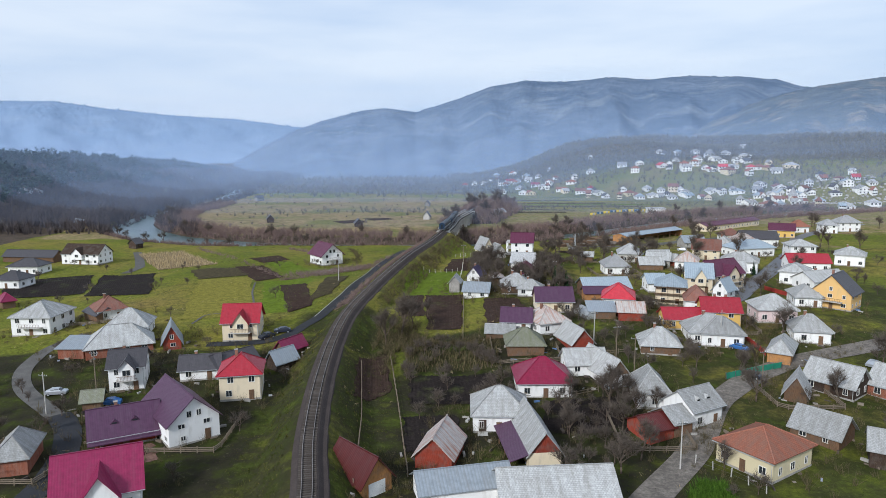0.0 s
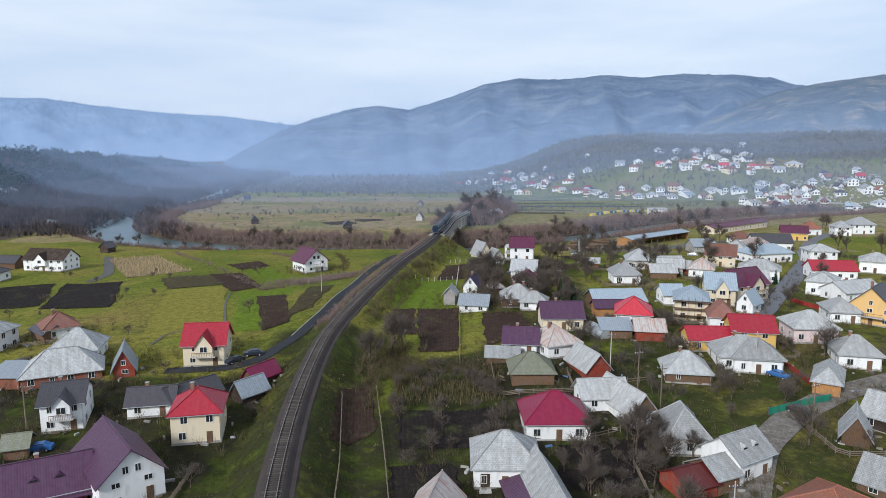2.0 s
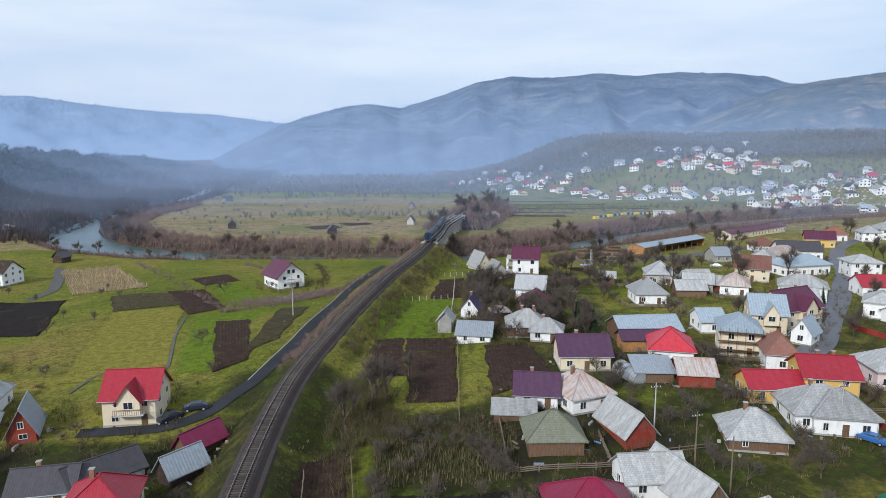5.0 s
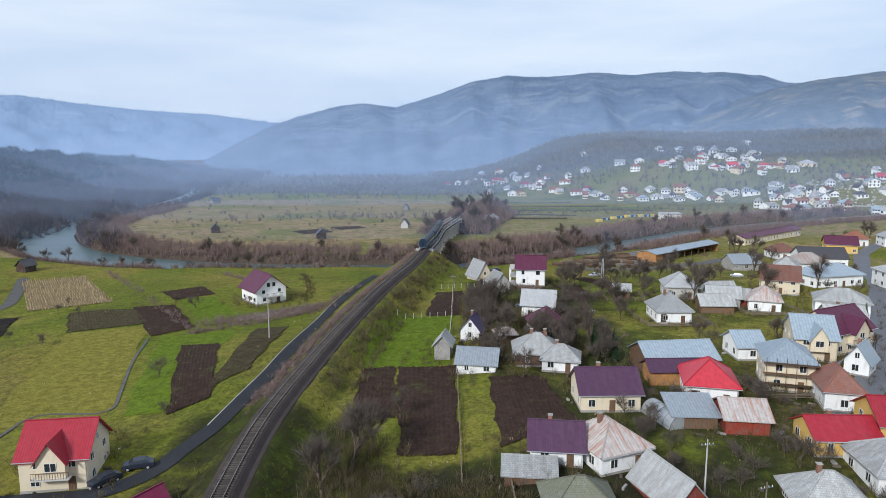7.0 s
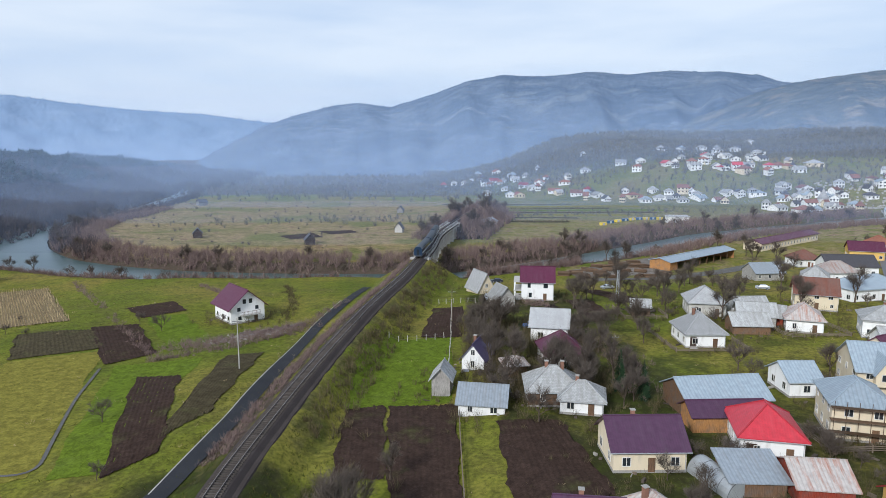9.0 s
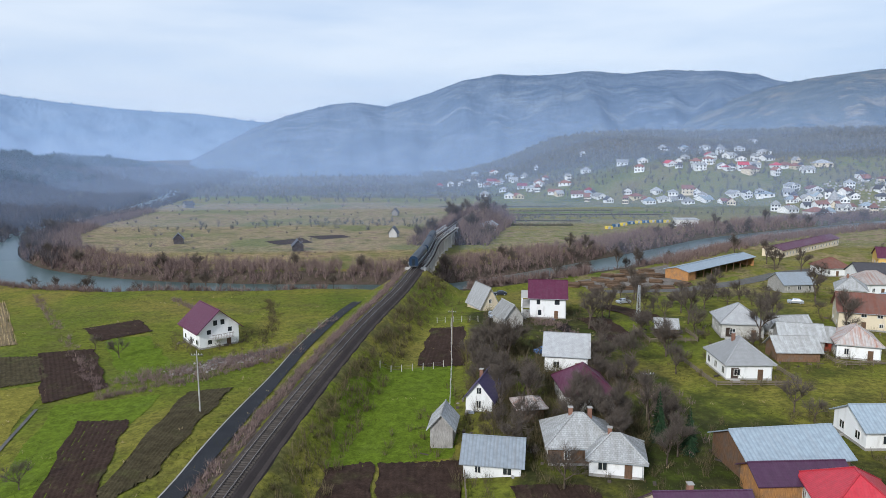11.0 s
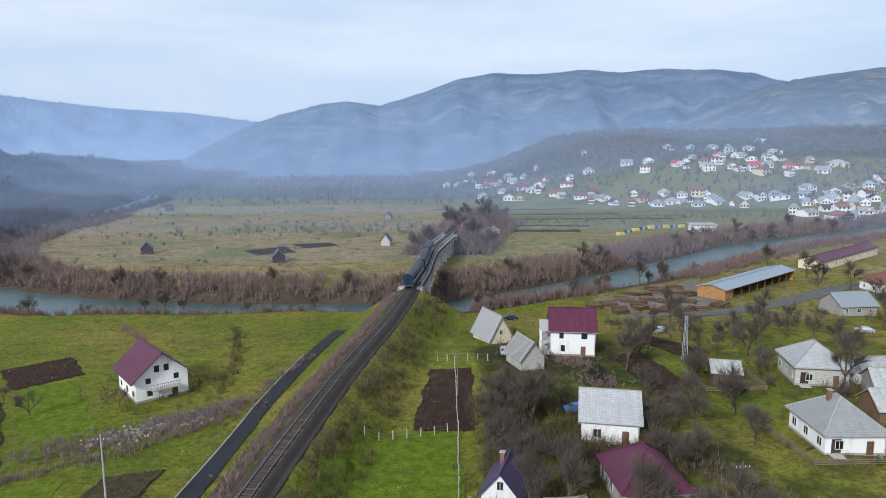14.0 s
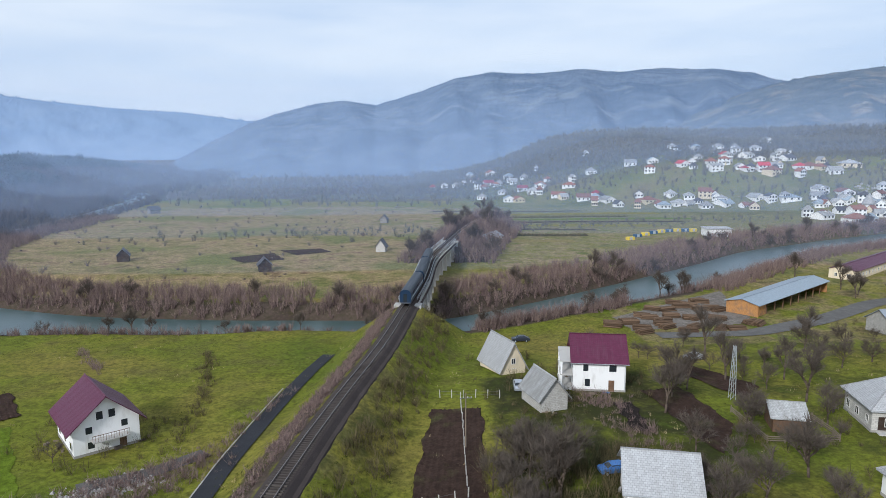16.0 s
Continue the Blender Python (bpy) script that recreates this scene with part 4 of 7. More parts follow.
for o in (-2.4, 2.4):
    part("girder", profile("girder", [(o + 0.15, -0.5), (o + 0.15, -2.3), (o - 0.15, -2.3), (o - 0.15, -0.5), (o + 0.15, -0.5)], "concrete", lo=336, hi=446), bridge)
    for h in (0.55, 1.0):
        part("handrail", profile("handrail", [(o + 0.28, h), (o + 0.28, h - 0.08), (o + 0.2, h - 0.08), (o + 0.2, h), (o + 0.28, h)], "galvanised", lo=336, hi=446), bridge)
post_me = Solid().box(-0.05, -0.05, -0.6, 0.05, 0.05, 1.0).mesh("rail_post", "galvanised")
pier_me = Solid().box(-0.6, -2.4, -16, 0.6, 2.4, -0.8).mesh("pier", "concrete")
rib_me = Solid().box(-0.16, -0.16, -2.3, 0.16, 0.16, -0.4).mesh("stiffener", "concrete")
for i in range(len(TU)):
    if 337 < TY[i] < 445:
        m = Matrix.Translation((TX[i], TY[i], TZ[i])) @ Matrix.Rotation(TH[i], 4, "Z")
        if i % 4 == 0:
            for o in (-2.65, 2.65):
                part("rail_post", post_me, bridge, m @ Matrix.Translation((0, o, 0)))
                part("stiffener", rib_me, bridge, m @ Matrix.Translation((0, o * 0.96, 0)))
        if i % 16 == 6:
            part("pier", pier_me, bridge, m)
for yb in (336, 446):
    i = int(np.argmin(abs(TY - yb)))
    part("abutment", Solid().box(-1.5, -3.4, -14, 1.5, 3.4, -0.5).mesh("abutment", "concrete"), bridge, Matrix.Translation((TX[i], TY[i], TZ[i])) @ Matrix.Rotation(TH[i], 4, "Z"))

# ---- train: two coaches and an engine ----


def coach(y0, length, kind, label, body_mat, engine=False):
    i = int(np.argmin(abs(TY - (y0 + length / 2))))
    root = empty(kind, Matrix.Translation((TX[i], TY[i], TZ[i])) @ Matrix.Rotation(TH[i], 4, "Z"), label, "train")
    h = length / 2 - 0.4
    ring = [(-1.4, 1.0), (-1.42, 2.2), (-1.36, 3.3), (-1.0, 3.85), (-0.4, 4.1), (0.4, 4.1), (1.0, 3.85), (1.36, 3.3), (1.42, 2.2), (1.4, 1.0)]
    s = Solid()
    k = len(ring)
    s.add([(-h, a, z) for a, z in ring] + [(h, a, z) for a, z in ring], [(j, j + 1, k + j + 1, k + j) for j in range(k - 1)] + [tuple(range(k))[::-1], tuple(range(k, 2 * k)), (k - 1, 0, k, 2 * k - 1)])
    part("body", s.mesh("body", body_mat), root)
    ro = Solid().add([(-h - 0.02, a * 1.02, z + 0.03) for a, z in ring[2:8]] + [(h + 0.02, a * 1.02, z + 0.03) for a, z in ring[2:8]], [(j, j + 1, 7 + j, 6 + j) for j in range(5)])
    part("roof", ro.mesh("roof", "train_grey"), root, label="grey coach roof")
    for sd in (-1, 1):
        part("stripe", Solid().box(-h, sd * 1.425 - 0.01, 1.75, h, sd * 1.425 + 0.01, 1.95).mesh("stripe", "white_paint"), root)
        for j in range(9):
            u = -h + 1.6 + j * (2 * h - 3.2) / 8
            part("window", cached("coach_win", lambda: Solid().box(-0.6, -0.02, 2.15, 0.6, 0.02, 3.0).mesh("window", "pane")), root, Matrix.Translation((u, sd * 1.42, 0)))
    part("end_door", Solid().box(-h - 0.05, -0.45, 1.1, -h, 0.45, 3.1).mesh("end_door", "pane"), root)
    for u in (-h + 3, h - 3):
        bo = part("bogie", Solid().box(u - 1.6, -1.1, 0.35, u + 1.6, 1.1, 0.95).mesh("bogie", "steel"), root)
        for du in (-1.1, 1.1):
            for sd in (-0.75, 0.75):
                part("wheel", cached("wheel", lambda: Solid().bar((0, -0.06, 0.45), (0, 0.06, 0.45), 0.45, n=12).mesh("wheel", "steel")), bo, Matrix.Translation((u + du, sd, 0)))
    part("underframe", Solid().box(-h, -1.2, 0.75, h, 1.2, 1.0).mesh("underframe", "steel"), root)


coach(331, 24.5, "passenger_coach", "dark blue passenger coach with a pale stripe", "train_blue")
coach(356, 24.5, "passenger_coach", "dark blue passenger coach with a pale stripe", "train_blue")
coach(381, 17, "locomotive", "blue diesel locomotive at the head of the train", "train_blue", True)

# ---- lanes and streets ----
ribbon("road", [(-58, 160), (-44, 161), (-38, 166)] + LANE + [(-17.5, 318)], 2.8, 0.14, "asphalt", "narrow dark asphalt lane beside the railway", "road", 1.5)
ribbon("kerb", LANE_EDGE, 0.22, 0.2, "plinth", "pale concrete edge of the lane", "kerb", 1.5, across=2)
ribbon("road", [(60, 168), (74, 184), (89, 199), (104, 221), (120, 243), (138, 270), (155, 296), (170, 326), (195, 365), (221, 392), (270, 430)], 6.0, 0.14, "street", "grey asphalt village street", "road")
ribbon("road", [(20, 78), (31, 93), (43, 108), (53, 125), (64, 136), (78, 145), (90, 150), (110, 158)], 5.4, 0.13, "mud", "wet muddy village lane", "road")
ribbon("road", [(-62, 80), (-61, 96), (-64, 108), (-69, 118), (-74, 123)], 4.5, 0.17, "asphalt", "dark asphalt lane between houses", "road")
ribbon("road", [(-69, 118), (-80, 128), (-89, 136), (-95, 146), (-97, 159), (-92, 168)], 3.6, 0.13, "gravel", "pale gravel lane bending past gardens", "road")
ribbon("road", [(-130, 270), (-130, 284), (-142, 310), (-152, 330)], 4, 0.13, "gravel", "grey gravel track", "road")
ribbon("road", [(62, 330), (85, 330), (110, 342), (140, 362), (170, 372)], 6, 0.13, "gravel", "muddy track past the timber yard", "road")
ribbon("road", [(-30, 268), (-36, 262), (-44, 258)], 3, 0.13, "gravel", "short dirt drive to an unfinished house", "road")

# ---- fields and gardens ----


def field(name, label, cover, a, b, c, d):
    """A four-cornered plot laid over the ground, tilled ones with furrows."""
    A, B, C, D = (Vector((*p, 0)) for p in (a, b, c, d))
    tilled = cover in ("soil", "dark", "stubble", "fallow")
    lw, ll = ((A - B).length + (D - C).length) / 2, ((A - D).length + (B - C).length) / 2
    nu, nv = int(max(8, min(110, lw / (0.28 if tilled else 1.0)))), int(max(8, min(110, ll / 0.9)))
    u, v = np.meshgrid(np.linspace(0, 1, nu), np.linspace(0, 1, nv))
    rr = np.random.default_rng(int(abs(a[0] * 10 + a[1])))
    wob = 0.35 * np.sin(v * 17 + a[0]) + rr.normal(0, 0.12, u.shape)
    rag = (np.abs(u - 0.5) > 0.48) | (np.abs(v - 0.5) > 0.48)
    xx = A.x * (1 - u) * (1 - v) + B.x * u * (1 - v) + C.x * u * v + D.x * (1 - u) * v + wob * rag
    yy = A.y * (1 - u) * (1 - v) + B.y * u * (1 - v) + C.y * u * v + D.y * (1 - u) * v + rr.normal(0, 0.15, u.shape) * rag
    zz = np.array([[hz(p, q) for p, q in zip(r, s)] for r, s in zip(xx, yy)]) + (0.16 if tilled else 0.07)
    if tilled:
        zz += 0.07 * np.sin(u * lw / 0.85 * 2 * np.pi) + rr.normal(0, 0.035, u.shape)
    mat = "yellow_grass" if cover == "yellow" else cover
    if (B - A).cross(D - A).z < 0:
        xx, yy, zz = xx[:, ::-1], yy[:, ::-1], zz[:, ::-1]
    ob = tagged(new(name, sheet(name, xx, yy, zz, mat)), label, "field", kind="structure")
    if cover in ("stubble", "weed"):
        s = Solid()
        r = random.Random(5)
        for _ in range(2600 if cover == "stubble" else 1500):
            p, q = r.random(), r.random()
            if cover == "stubble":
                p = round(p * 30) / 30
            X = A * (1 - p) * (1 - q) + B * p * (1 - q) + C * p * q + D * (1 - p) * q
            h, z0 = r.uniform(0.5, 1.7), hz(X.x, X.y)
            an, wd = r.uniform(0, 6.28), 0.10
            s.add([(X.x - wd * math.cos(an), X.y - wd * math.sin(an), z0), (X.x + wd * math.cos(an), X.y + wd * math.sin(an), z0), (X.x + r.uniform(-.3, .3), X.y + r.uniform(-.3, .3), z0 + h)], [(0, 1, 2)])
        tagged(new("dry_stalks", s.mesh("dry_stalks", "dry_stalk" if cover == "stubble" else "mixed_brush")), "dry standing stalks in a plot", "stalks", kind="stuff")


field("ploughed_plot", "brown ploughed garden plot with rough furrows", "soil", (-5.7, 209.7), (6.4, 209.9), (5.0, 169.9), (-3.8, 170.6))
field("ploughed_plot", "greyish bare garden plot", "soil", (-12.9, 208.0), (-6.3, 210.2), (-5.0, 184.3), (-12.5, 184.1))
field("ploughed_plot", "dark dug garden plot beside a cream house", "soil", (12.4, 200.7), (22.6, 199.5), (25.1, 176.1), (11.4, 169.9))
field("ploughed_plot", "brown garden strip beside the railway", "soil", (-19.2, 147.8), (-13.5, 156.0), (-10.7, 133.9), (-17.6, 126.4))
field("kitchen_garden", "weedy kitchen garden with dry stalks", "weed", (-8.0, 156.9), (12.8, 155.3), (13.2, 144.9), (-8.6, 144.6))
field("ploughed_plot", "dark soil plot under bare fruit trees", "dark", (-7.2, 142.5), (11.0, 142.3), (13.3, 128.0), (-6.7, 128.7))
field("ploughed_plot", "dark soil plot beside a white house", "dark", (-7.5, 122.4), (2.4, 123.4), (4.7, 110.2), (-6.5, 108.2))
field("ploughed_plot", "dark soil garden behind the crimson house", "dark", (19.8, 126.2), (34.9, 128.7), (33.7, 113.8), (18.3, 113.8))
field("ploughed_plot", "long brown ploughed strip in the meadow", "soil", (-56.4, 227.4), (-46.7, 224.7), (-37.5, 189.7), (-43.0, 183.1))
field("ploughed_plot", "brown fallow plot", "fallow", (-100.6, 262.9), (-82.5, 265.0), (-72.2, 249.0), (-88.9, 239.9))
field("ploughed_plot", "dark ploughed plot", "soil", (-84.1, 267.1), (-73.1, 269.8), (-58.8, 244.1), (-67.1, 236.2))
field("ploughed_plot", "small dark ploughed plot", "soil", (-83.7, 286.8), (-73.2, 295.6), (-65.6, 284.3), (-74.8, 275.4))
field("stubble_field", "pale maize stubble field with standing stalks", "stubble", (-148.1, 322.6), (-131.0, 333.7), (-93.4, 274.9), (-116.8, 271.8))
field("ploughed_plot", "dark ploughed plot near white houses", "dark", (-137.1, 266.0), (-115.0, 263.8), (-96.7, 217.2), (-121.5, 222.9))
field("ploughed_plot", "dark yard with scattered debris", "dark", (-168.5, 253.9), (-141.0, 266.1), (-124.6, 228.8), (-150.8, 223.6))
field("meadow_patch", "yellowish grazed meadow", "yellow", (-88.4, 238.9), (-71.8, 247.0), (-53.8, 185.4), (-72.5, 180.8))
field("meadow_patch", "bright green meadow strip", "green", (-64.1, 235.6), (-46.4, 238.3), (-43.1, 184.7), (-51.0, 184.3))
field("ploughed_plot", "dark ploughed plot in a green garden", "soil", (4.1, 281.9), (12.4, 279.6), (9.7, 250.3), (0.1, 252.7))
field("ploughed_plot", "dark ploughed strip in an orchard", "soil", (50.2, 299.3), (55.7, 302.5), (64.1, 285.5), (58.0, 279.8))
field("ploughed_plot", "reddish brown ploughed plot", "soil", (41.7, 285.1), (49.1, 286.3), (50.9, 270.0), (44.2, 259.7))
field("ploughed_plot", "dark garden bed", "dark", (35.0, 279.9), (38.3, 279.8), (37.2, 267.7), (34.3, 267.8))
field("ploughed_plot", "dark strip of tilled meadow", "soil", (-75.6, 458.4), (-59.2, 471.7), (-51.0, 454.1), (-66.6, 446.3))
field("ploughed_plot", "dark strip of tilled meadow", "soil", (-57.7, 478.2), (-39.4, 482.8), (-33.3, 471.9), (-47.7, 465.0))
field("meadow_patch", "bright green lawn", "green", (-7.1, 248.8), (6.8, 253.4), (6.0, 236.7), (-9.6, 234.8))
field("meadow_patch", "bright green meadow", "green", (-74.6, 277.3), (-64.9, 279.8), (-49.0, 253.7), (-55.5, 244.4))
field("meadow_patch", "bright green lawn behind the sheds", "green", (-12.6, 238.4), (7.9, 255.3), (5.7, 210.8), (-13.0, 208.0))
for fy, fx0, fx1, deep, sort, words in ((500, 36, 84, 9, "tan", "dry tan meadow strip beyond the river"), (522, 30, 96, 8, "weed", "weedy strip of far field"), (548, 28, 108, 7, "fallow", "brown fallow strip in the far meadows"),
                                        (566, 40, 150, 11, "yellow", "yellowish far meadow strip"), (588, 26, 176, 7, "soil", "long brown ploughed strip in the far meadows"), (604, 40, 190, 10, "green", "green far meadow strip"),
                                        (622, 24, 150, 6, "weed", "dark weedy baulk between far meadows"), (640, 30, 180, 12, "yellow", "pale yellow far meadow strip"), (664, 20, 130, 7, "fallow", "brown fallow strip below the far village")):
    field("far_field", words, sort, (fx0, fy + deep), (fx1, fy + deep - 6), (fx1, fy - 6), (fx0, fy))
field("courtyard", "reddish paved courtyard before a timber-fronted wing", "paving", (-57.8, 108.2), (-50.8, 111.9), (-47.4, 105.6), (-54.4, 101.6))
field("fallow_strip", "dark weedy strip between a hedge and the lane", "fallow", (-41.5, 238.0), (-34.0, 240.0), (-34.6, 204.0), (-39.5, 194.0))
field("gravel_yard", "bare muddy ground of the timber yard", "mud", (56.5, 348.7), (101.7, 380.8), (92.3, 340.8), (57.5, 335.5))


# ---- valley mist and haze: added flat translucent sheets, one behind another ----
def haze_sheet(y, dense, top, x0, x1):
    """A flat sheet across the valley that imitates haze, thickest low down and fading upwards."""
    m = bpy.data.materials.new("mist")
    m.use_nodes = True
    n, l = m.node_tree.nodes, m.node_tree.links
    n.clear()
    out, mix, air, haze = n.new("ShaderNodeOutputMaterial"), n.new("ShaderNodeMixShader"), n.new("ShaderNodeBsdfTransparent"), n.new("ShaderNodeBsdfDiffuse")
    # haze blue put into the sheet's diffuse colour
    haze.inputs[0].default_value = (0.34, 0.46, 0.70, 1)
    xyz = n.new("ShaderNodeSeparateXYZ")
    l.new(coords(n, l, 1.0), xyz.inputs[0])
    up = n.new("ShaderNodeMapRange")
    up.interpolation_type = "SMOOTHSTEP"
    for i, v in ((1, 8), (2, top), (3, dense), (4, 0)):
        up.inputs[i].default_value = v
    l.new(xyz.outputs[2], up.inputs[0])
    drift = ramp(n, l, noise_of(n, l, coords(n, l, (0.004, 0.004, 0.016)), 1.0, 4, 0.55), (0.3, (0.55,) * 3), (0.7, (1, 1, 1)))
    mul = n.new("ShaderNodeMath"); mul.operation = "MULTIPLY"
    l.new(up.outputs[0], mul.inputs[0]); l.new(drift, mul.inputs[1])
    l.new(mul.outputs[0], mix.inputs[0]); l.new(air.outputs[0], mix.inputs[1]); l.new(haze.outputs[0], mix.inputs[2])
    l.new(mix.outputs[0], out.inputs[0])
    MATS["mist"] = m
    tagged(new("mist", mesh("mist", [(x0, y, -6), (x1, y, -6), (x1, y, top), (x0, y, top)], [(0, 1, 2, 3)], "mist")), "flat blue translucent sheet that imitates valley haze", "mist", kind="structure")


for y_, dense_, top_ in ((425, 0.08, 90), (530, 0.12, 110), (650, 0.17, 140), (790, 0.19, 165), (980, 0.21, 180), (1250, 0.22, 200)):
    haze_sheet(y_, dense_, top_, -y_ * 1.1, y_ * 1.1)

# ---- far hills ----


def backdrop_hill(name, label, crest, r_ridge, r_foot, mat, az0, az1, seed):
    """A range seen from the valley: crest gives (bearing in degrees, height in metres)."""
    az = np.linspace(az0, az1, 640)
    hh = np.interp(az, [c[0] for c in crest], [c[1] for c in crest])
    rr = np.linspace(0, 1, 60)
    A, R = np.meshgrid(np.radians(az), rr)
    rad = r_foot + (r_ridge - r_foot) * R
    prof = smooth(R) * 0.75 + R * 0.25
    H = np.repeat(hh[None], 60, 0) * prof
    for i in range(60):
        for j in range(640):
            p = Vector((A[i, j] * 9, R[i, j] * 2.2, seed))
            H[i, j] += hh[j] * 0.17 * (noise.noise(Vector((p.x * 2.6, p.y * 0.8, seed))) + 0.5 * noise.noise(p * 3.7)) * math.sin(math.pi * rr[i]) * (1 - 0.75 * rr[i]) + (hh[j] * 0.012 * noise.noise(p * 16) + hh[j] * 0.010 * noise.noise(p * 41)) * rr[i]
    tree_r = np.random.default_rng(seed)
    clump = np.array([noise.noise(Vector((a * 2.3, seed, 0))) + 0.6 * noise.noise(Vector((a * 7.1, seed, 4))) for a in az])
    H[-1] += (np.maximum(0, clump) * 0.0030 + tree_r.uniform(0, 1, 640) * 0.0009) * r_ridge
    H[0] = -12
    X, Y = rad * np.sin(A), rad * np.cos(A)
    X, Y, H = np.vstack([X, X[-1:] * 1.06]), np.vstack([Y, Y[-1:] * 1.06]), np.vstack([H, H[-1:] * 0 - 20])
    tagged(new(name, sheet(name, X, Y, H, mat)), label, "hill", kind="structure")


backdrop_hill("backdrop_range", "wooded range closing the valley, coloured pale blue for haze", [(-39.09, 291.9), (-32.89, 325.5), (-29.79, 333.4), (-26.14, 298.6), (-21.82, 265.0), (-16.76, 244.9), (-12.11, 196.7), (-8.67, 160.9), (-1.11, 126.2)], 4590, 2800, "hill_far", -39.09, -1.11, 3)
backdrop_hill("backdrop_range", "wooded mountain above the village, coloured blue-grey for haze", [(-17.8, -18.8), (-14.64, 71.2), (-12.11, 143.8), (-10.03, 187.5), (-6.76, 237.5), (-4.87, 248.8), (-2.28, 230.0), (0.8, 283.8), (4.1, 351.2), (6.9, 376.2), (10.13, 367.5), (14.62, 382.5), (16.81, 367.5), (20.18, 378.8), (23.04, 366.2), (26.17, 346.2), (27.32, 318.8), (30.61, 281.2), (35.63, 233.8)], 3375, 1250, "hill_mid", -17.8, 35.63, 7)
backdrop_hill("backdrop_range", "wooded hill with brown pastures, tinted for haze", [(14.81, 53.8), (19.13, 93.8), (21.59, 131.2), (24.34, 177.5), (26.97, 208.8), (28.79, 221.2), (30.55, 228.8), (32.84, 237.5), (36.96, 251.2), (42.48, 247.5)], 2190, 1100, "hill_near", 14.81, 42.48, 11)


# ---- houses, barns and sheds ----
house("house", "white rendered house with a purple-brown metal tile roof", -46.9, 109.2, -1.17, 39, 8.8, 15, 4.4, 4, "gy", "white", "purple", storeys=2, attic=2)
house("house", "low wing with a purple-brown metal tile roof and eyebrow dormers", -59.4, 108.7, -1.21, 28, 9.7, 7, 2.6, 3.6, "gx", "redwood", "purple", dormers=2, over=1.2)
house("house", "white house with a magenta metal tile roof", -53.2, 85.5, -1.25, 24, 11.1, 11, 3.6, 4.2, "gx", "white", "magenta", cross=1)
house("house", "two-storey white unfinished house with a dark roof", -69.2, 133.7, -0.10, 17, 6.8, 9, 5.4, 2.4, "gx", "white", "slate", storeys=2, cross=1, balcony=1)
house("barn", "brick barn with a weathered grey sheet roof", -83.2, 151.0, 1.24, 25, 14.6, 9, 2.8, 4, "hip", "brick", "grey", windows=1)
house("shed", "small outbuilding with a blue-grey sheet roof", -90.2, 152.1, 1.35, -0, 6.0, 6, 2.6, 1.2, "shed", "brick", "bluegrey", windows=0)
house("house", "white house under a grey fibre-cement hipped roof", -84.1, 162.3, 2.56, 12, 9.9, 9, 3.6, 3.6, "hip", "white", "grey")
house("house", "small white house with a rusty brown hipped roof", -95.2, 180.6, 2.78, 38, 7.5, 8, 3.2, 3, "hip", "white", "brown")
house("shed", "dark timber shed beside a white house", -101.9, 186.1, 2.22, -42, 8.9, 6, 2.6, 1.6, "gx", "wood", "slate", windows=0)
house("house", "two-storey white house with a grey hipped roof", -113.8, 172.2, 1.08, -2, 10.6, 11, 5.4, 3.2, "hip", "white", "grey", storeys=2, balcony=1)
house("shed", "narrow red shed with a steep sheet metal roof", -67.2, 156.2, 1.92, 22, 4.1, 8, 2.2, 3.8, "gy", "redwood", "bluegrey", windows=1)
house("house", "cream two-storey house with a bright red tile roof", -54.7, 161.9, 2.53, 6, 8.7, 8.5, 5, 3.6, "gx", "cream", "red", storeys=2, cross=1, balcony=1)
house("house", "two-storey cream house with a weathered red metal roof", -44.9, 129.5, -0.48, 11, 8.1, 8.5, 5.6, 3, "hip", "cream", "red", storeys=2)
house("house", "low white house with a dark grey roof", -56.5, 138.8, 0.44, 11, 8.0, 6, 2.7, 2.2, "gx", "white", "slate")
house("barn", "long low annex with a dark grey roof", -48.6, 140.3, 0.48, 47, 9.8, 6, 2.6, 2, "gx", "white", "slate", windows=0)
house("shed", "shed beside the railway with a magenta metal roof", -39.4, 152.9, 1.26, -31, 3.1, 7, 2.3, 2, "gy", "wood", "magenta", windows=0)
house("shed", "dark shed beside the railway with a pale metal roof", -39.9, 146.7, 0.59, -37, 3.5, 6, 2.2, 2.2, "gy", "darkwood", "bluegrey", windows=0)
house("shed", "small timber shed with a mossy roof", -70.0, 124.5, -0.56, 17, 3.4, 4, 2.2, 1.4, "gx", "wood", "moss", windows=0)
house("barn", "grey-roofed barn beside the asphalt lane", -70.8, 99.1, -1.18, 17, 5.1, 9, 3, 2.6, "hip", "brick", "grey", windows=0)
house("shed", "small summer hut with a magenta roof", -140.0, 208.5, -0.15, 45, 3.6, 6, 2.6, 2, "hip", "wood", "magenta", windows=0)
house("shed", "orange timber shed with a dark red metal roof", -11.8, 91.8, -1.16, 43, 5.5, 9, 2.6, 3.4, "gy", "orangewood", "darkred", windows=0, gate=1)
house("house", "white house under a grey fibre-cement hipped roof", 5.5, 115.3, -1.00, -2, 9.8, 9.5, 3.6, 3.6, "hip", "white", "grey", porch=1)
house("barn", "barn with a grey tile roof and red-brown gable", 13.8, 101.6, -1.21, 6, 5.3, 15, 2.8, 3.4, "gy", "cream", "grey", gable="redwood", windows=0, leanto=1)
house("house", "white house with a crimson metal hipped roof", 15.1, 128.2, 0.52, 0, 10.7, 10, 3.4, 3.6, "hip", "white", "crimson")
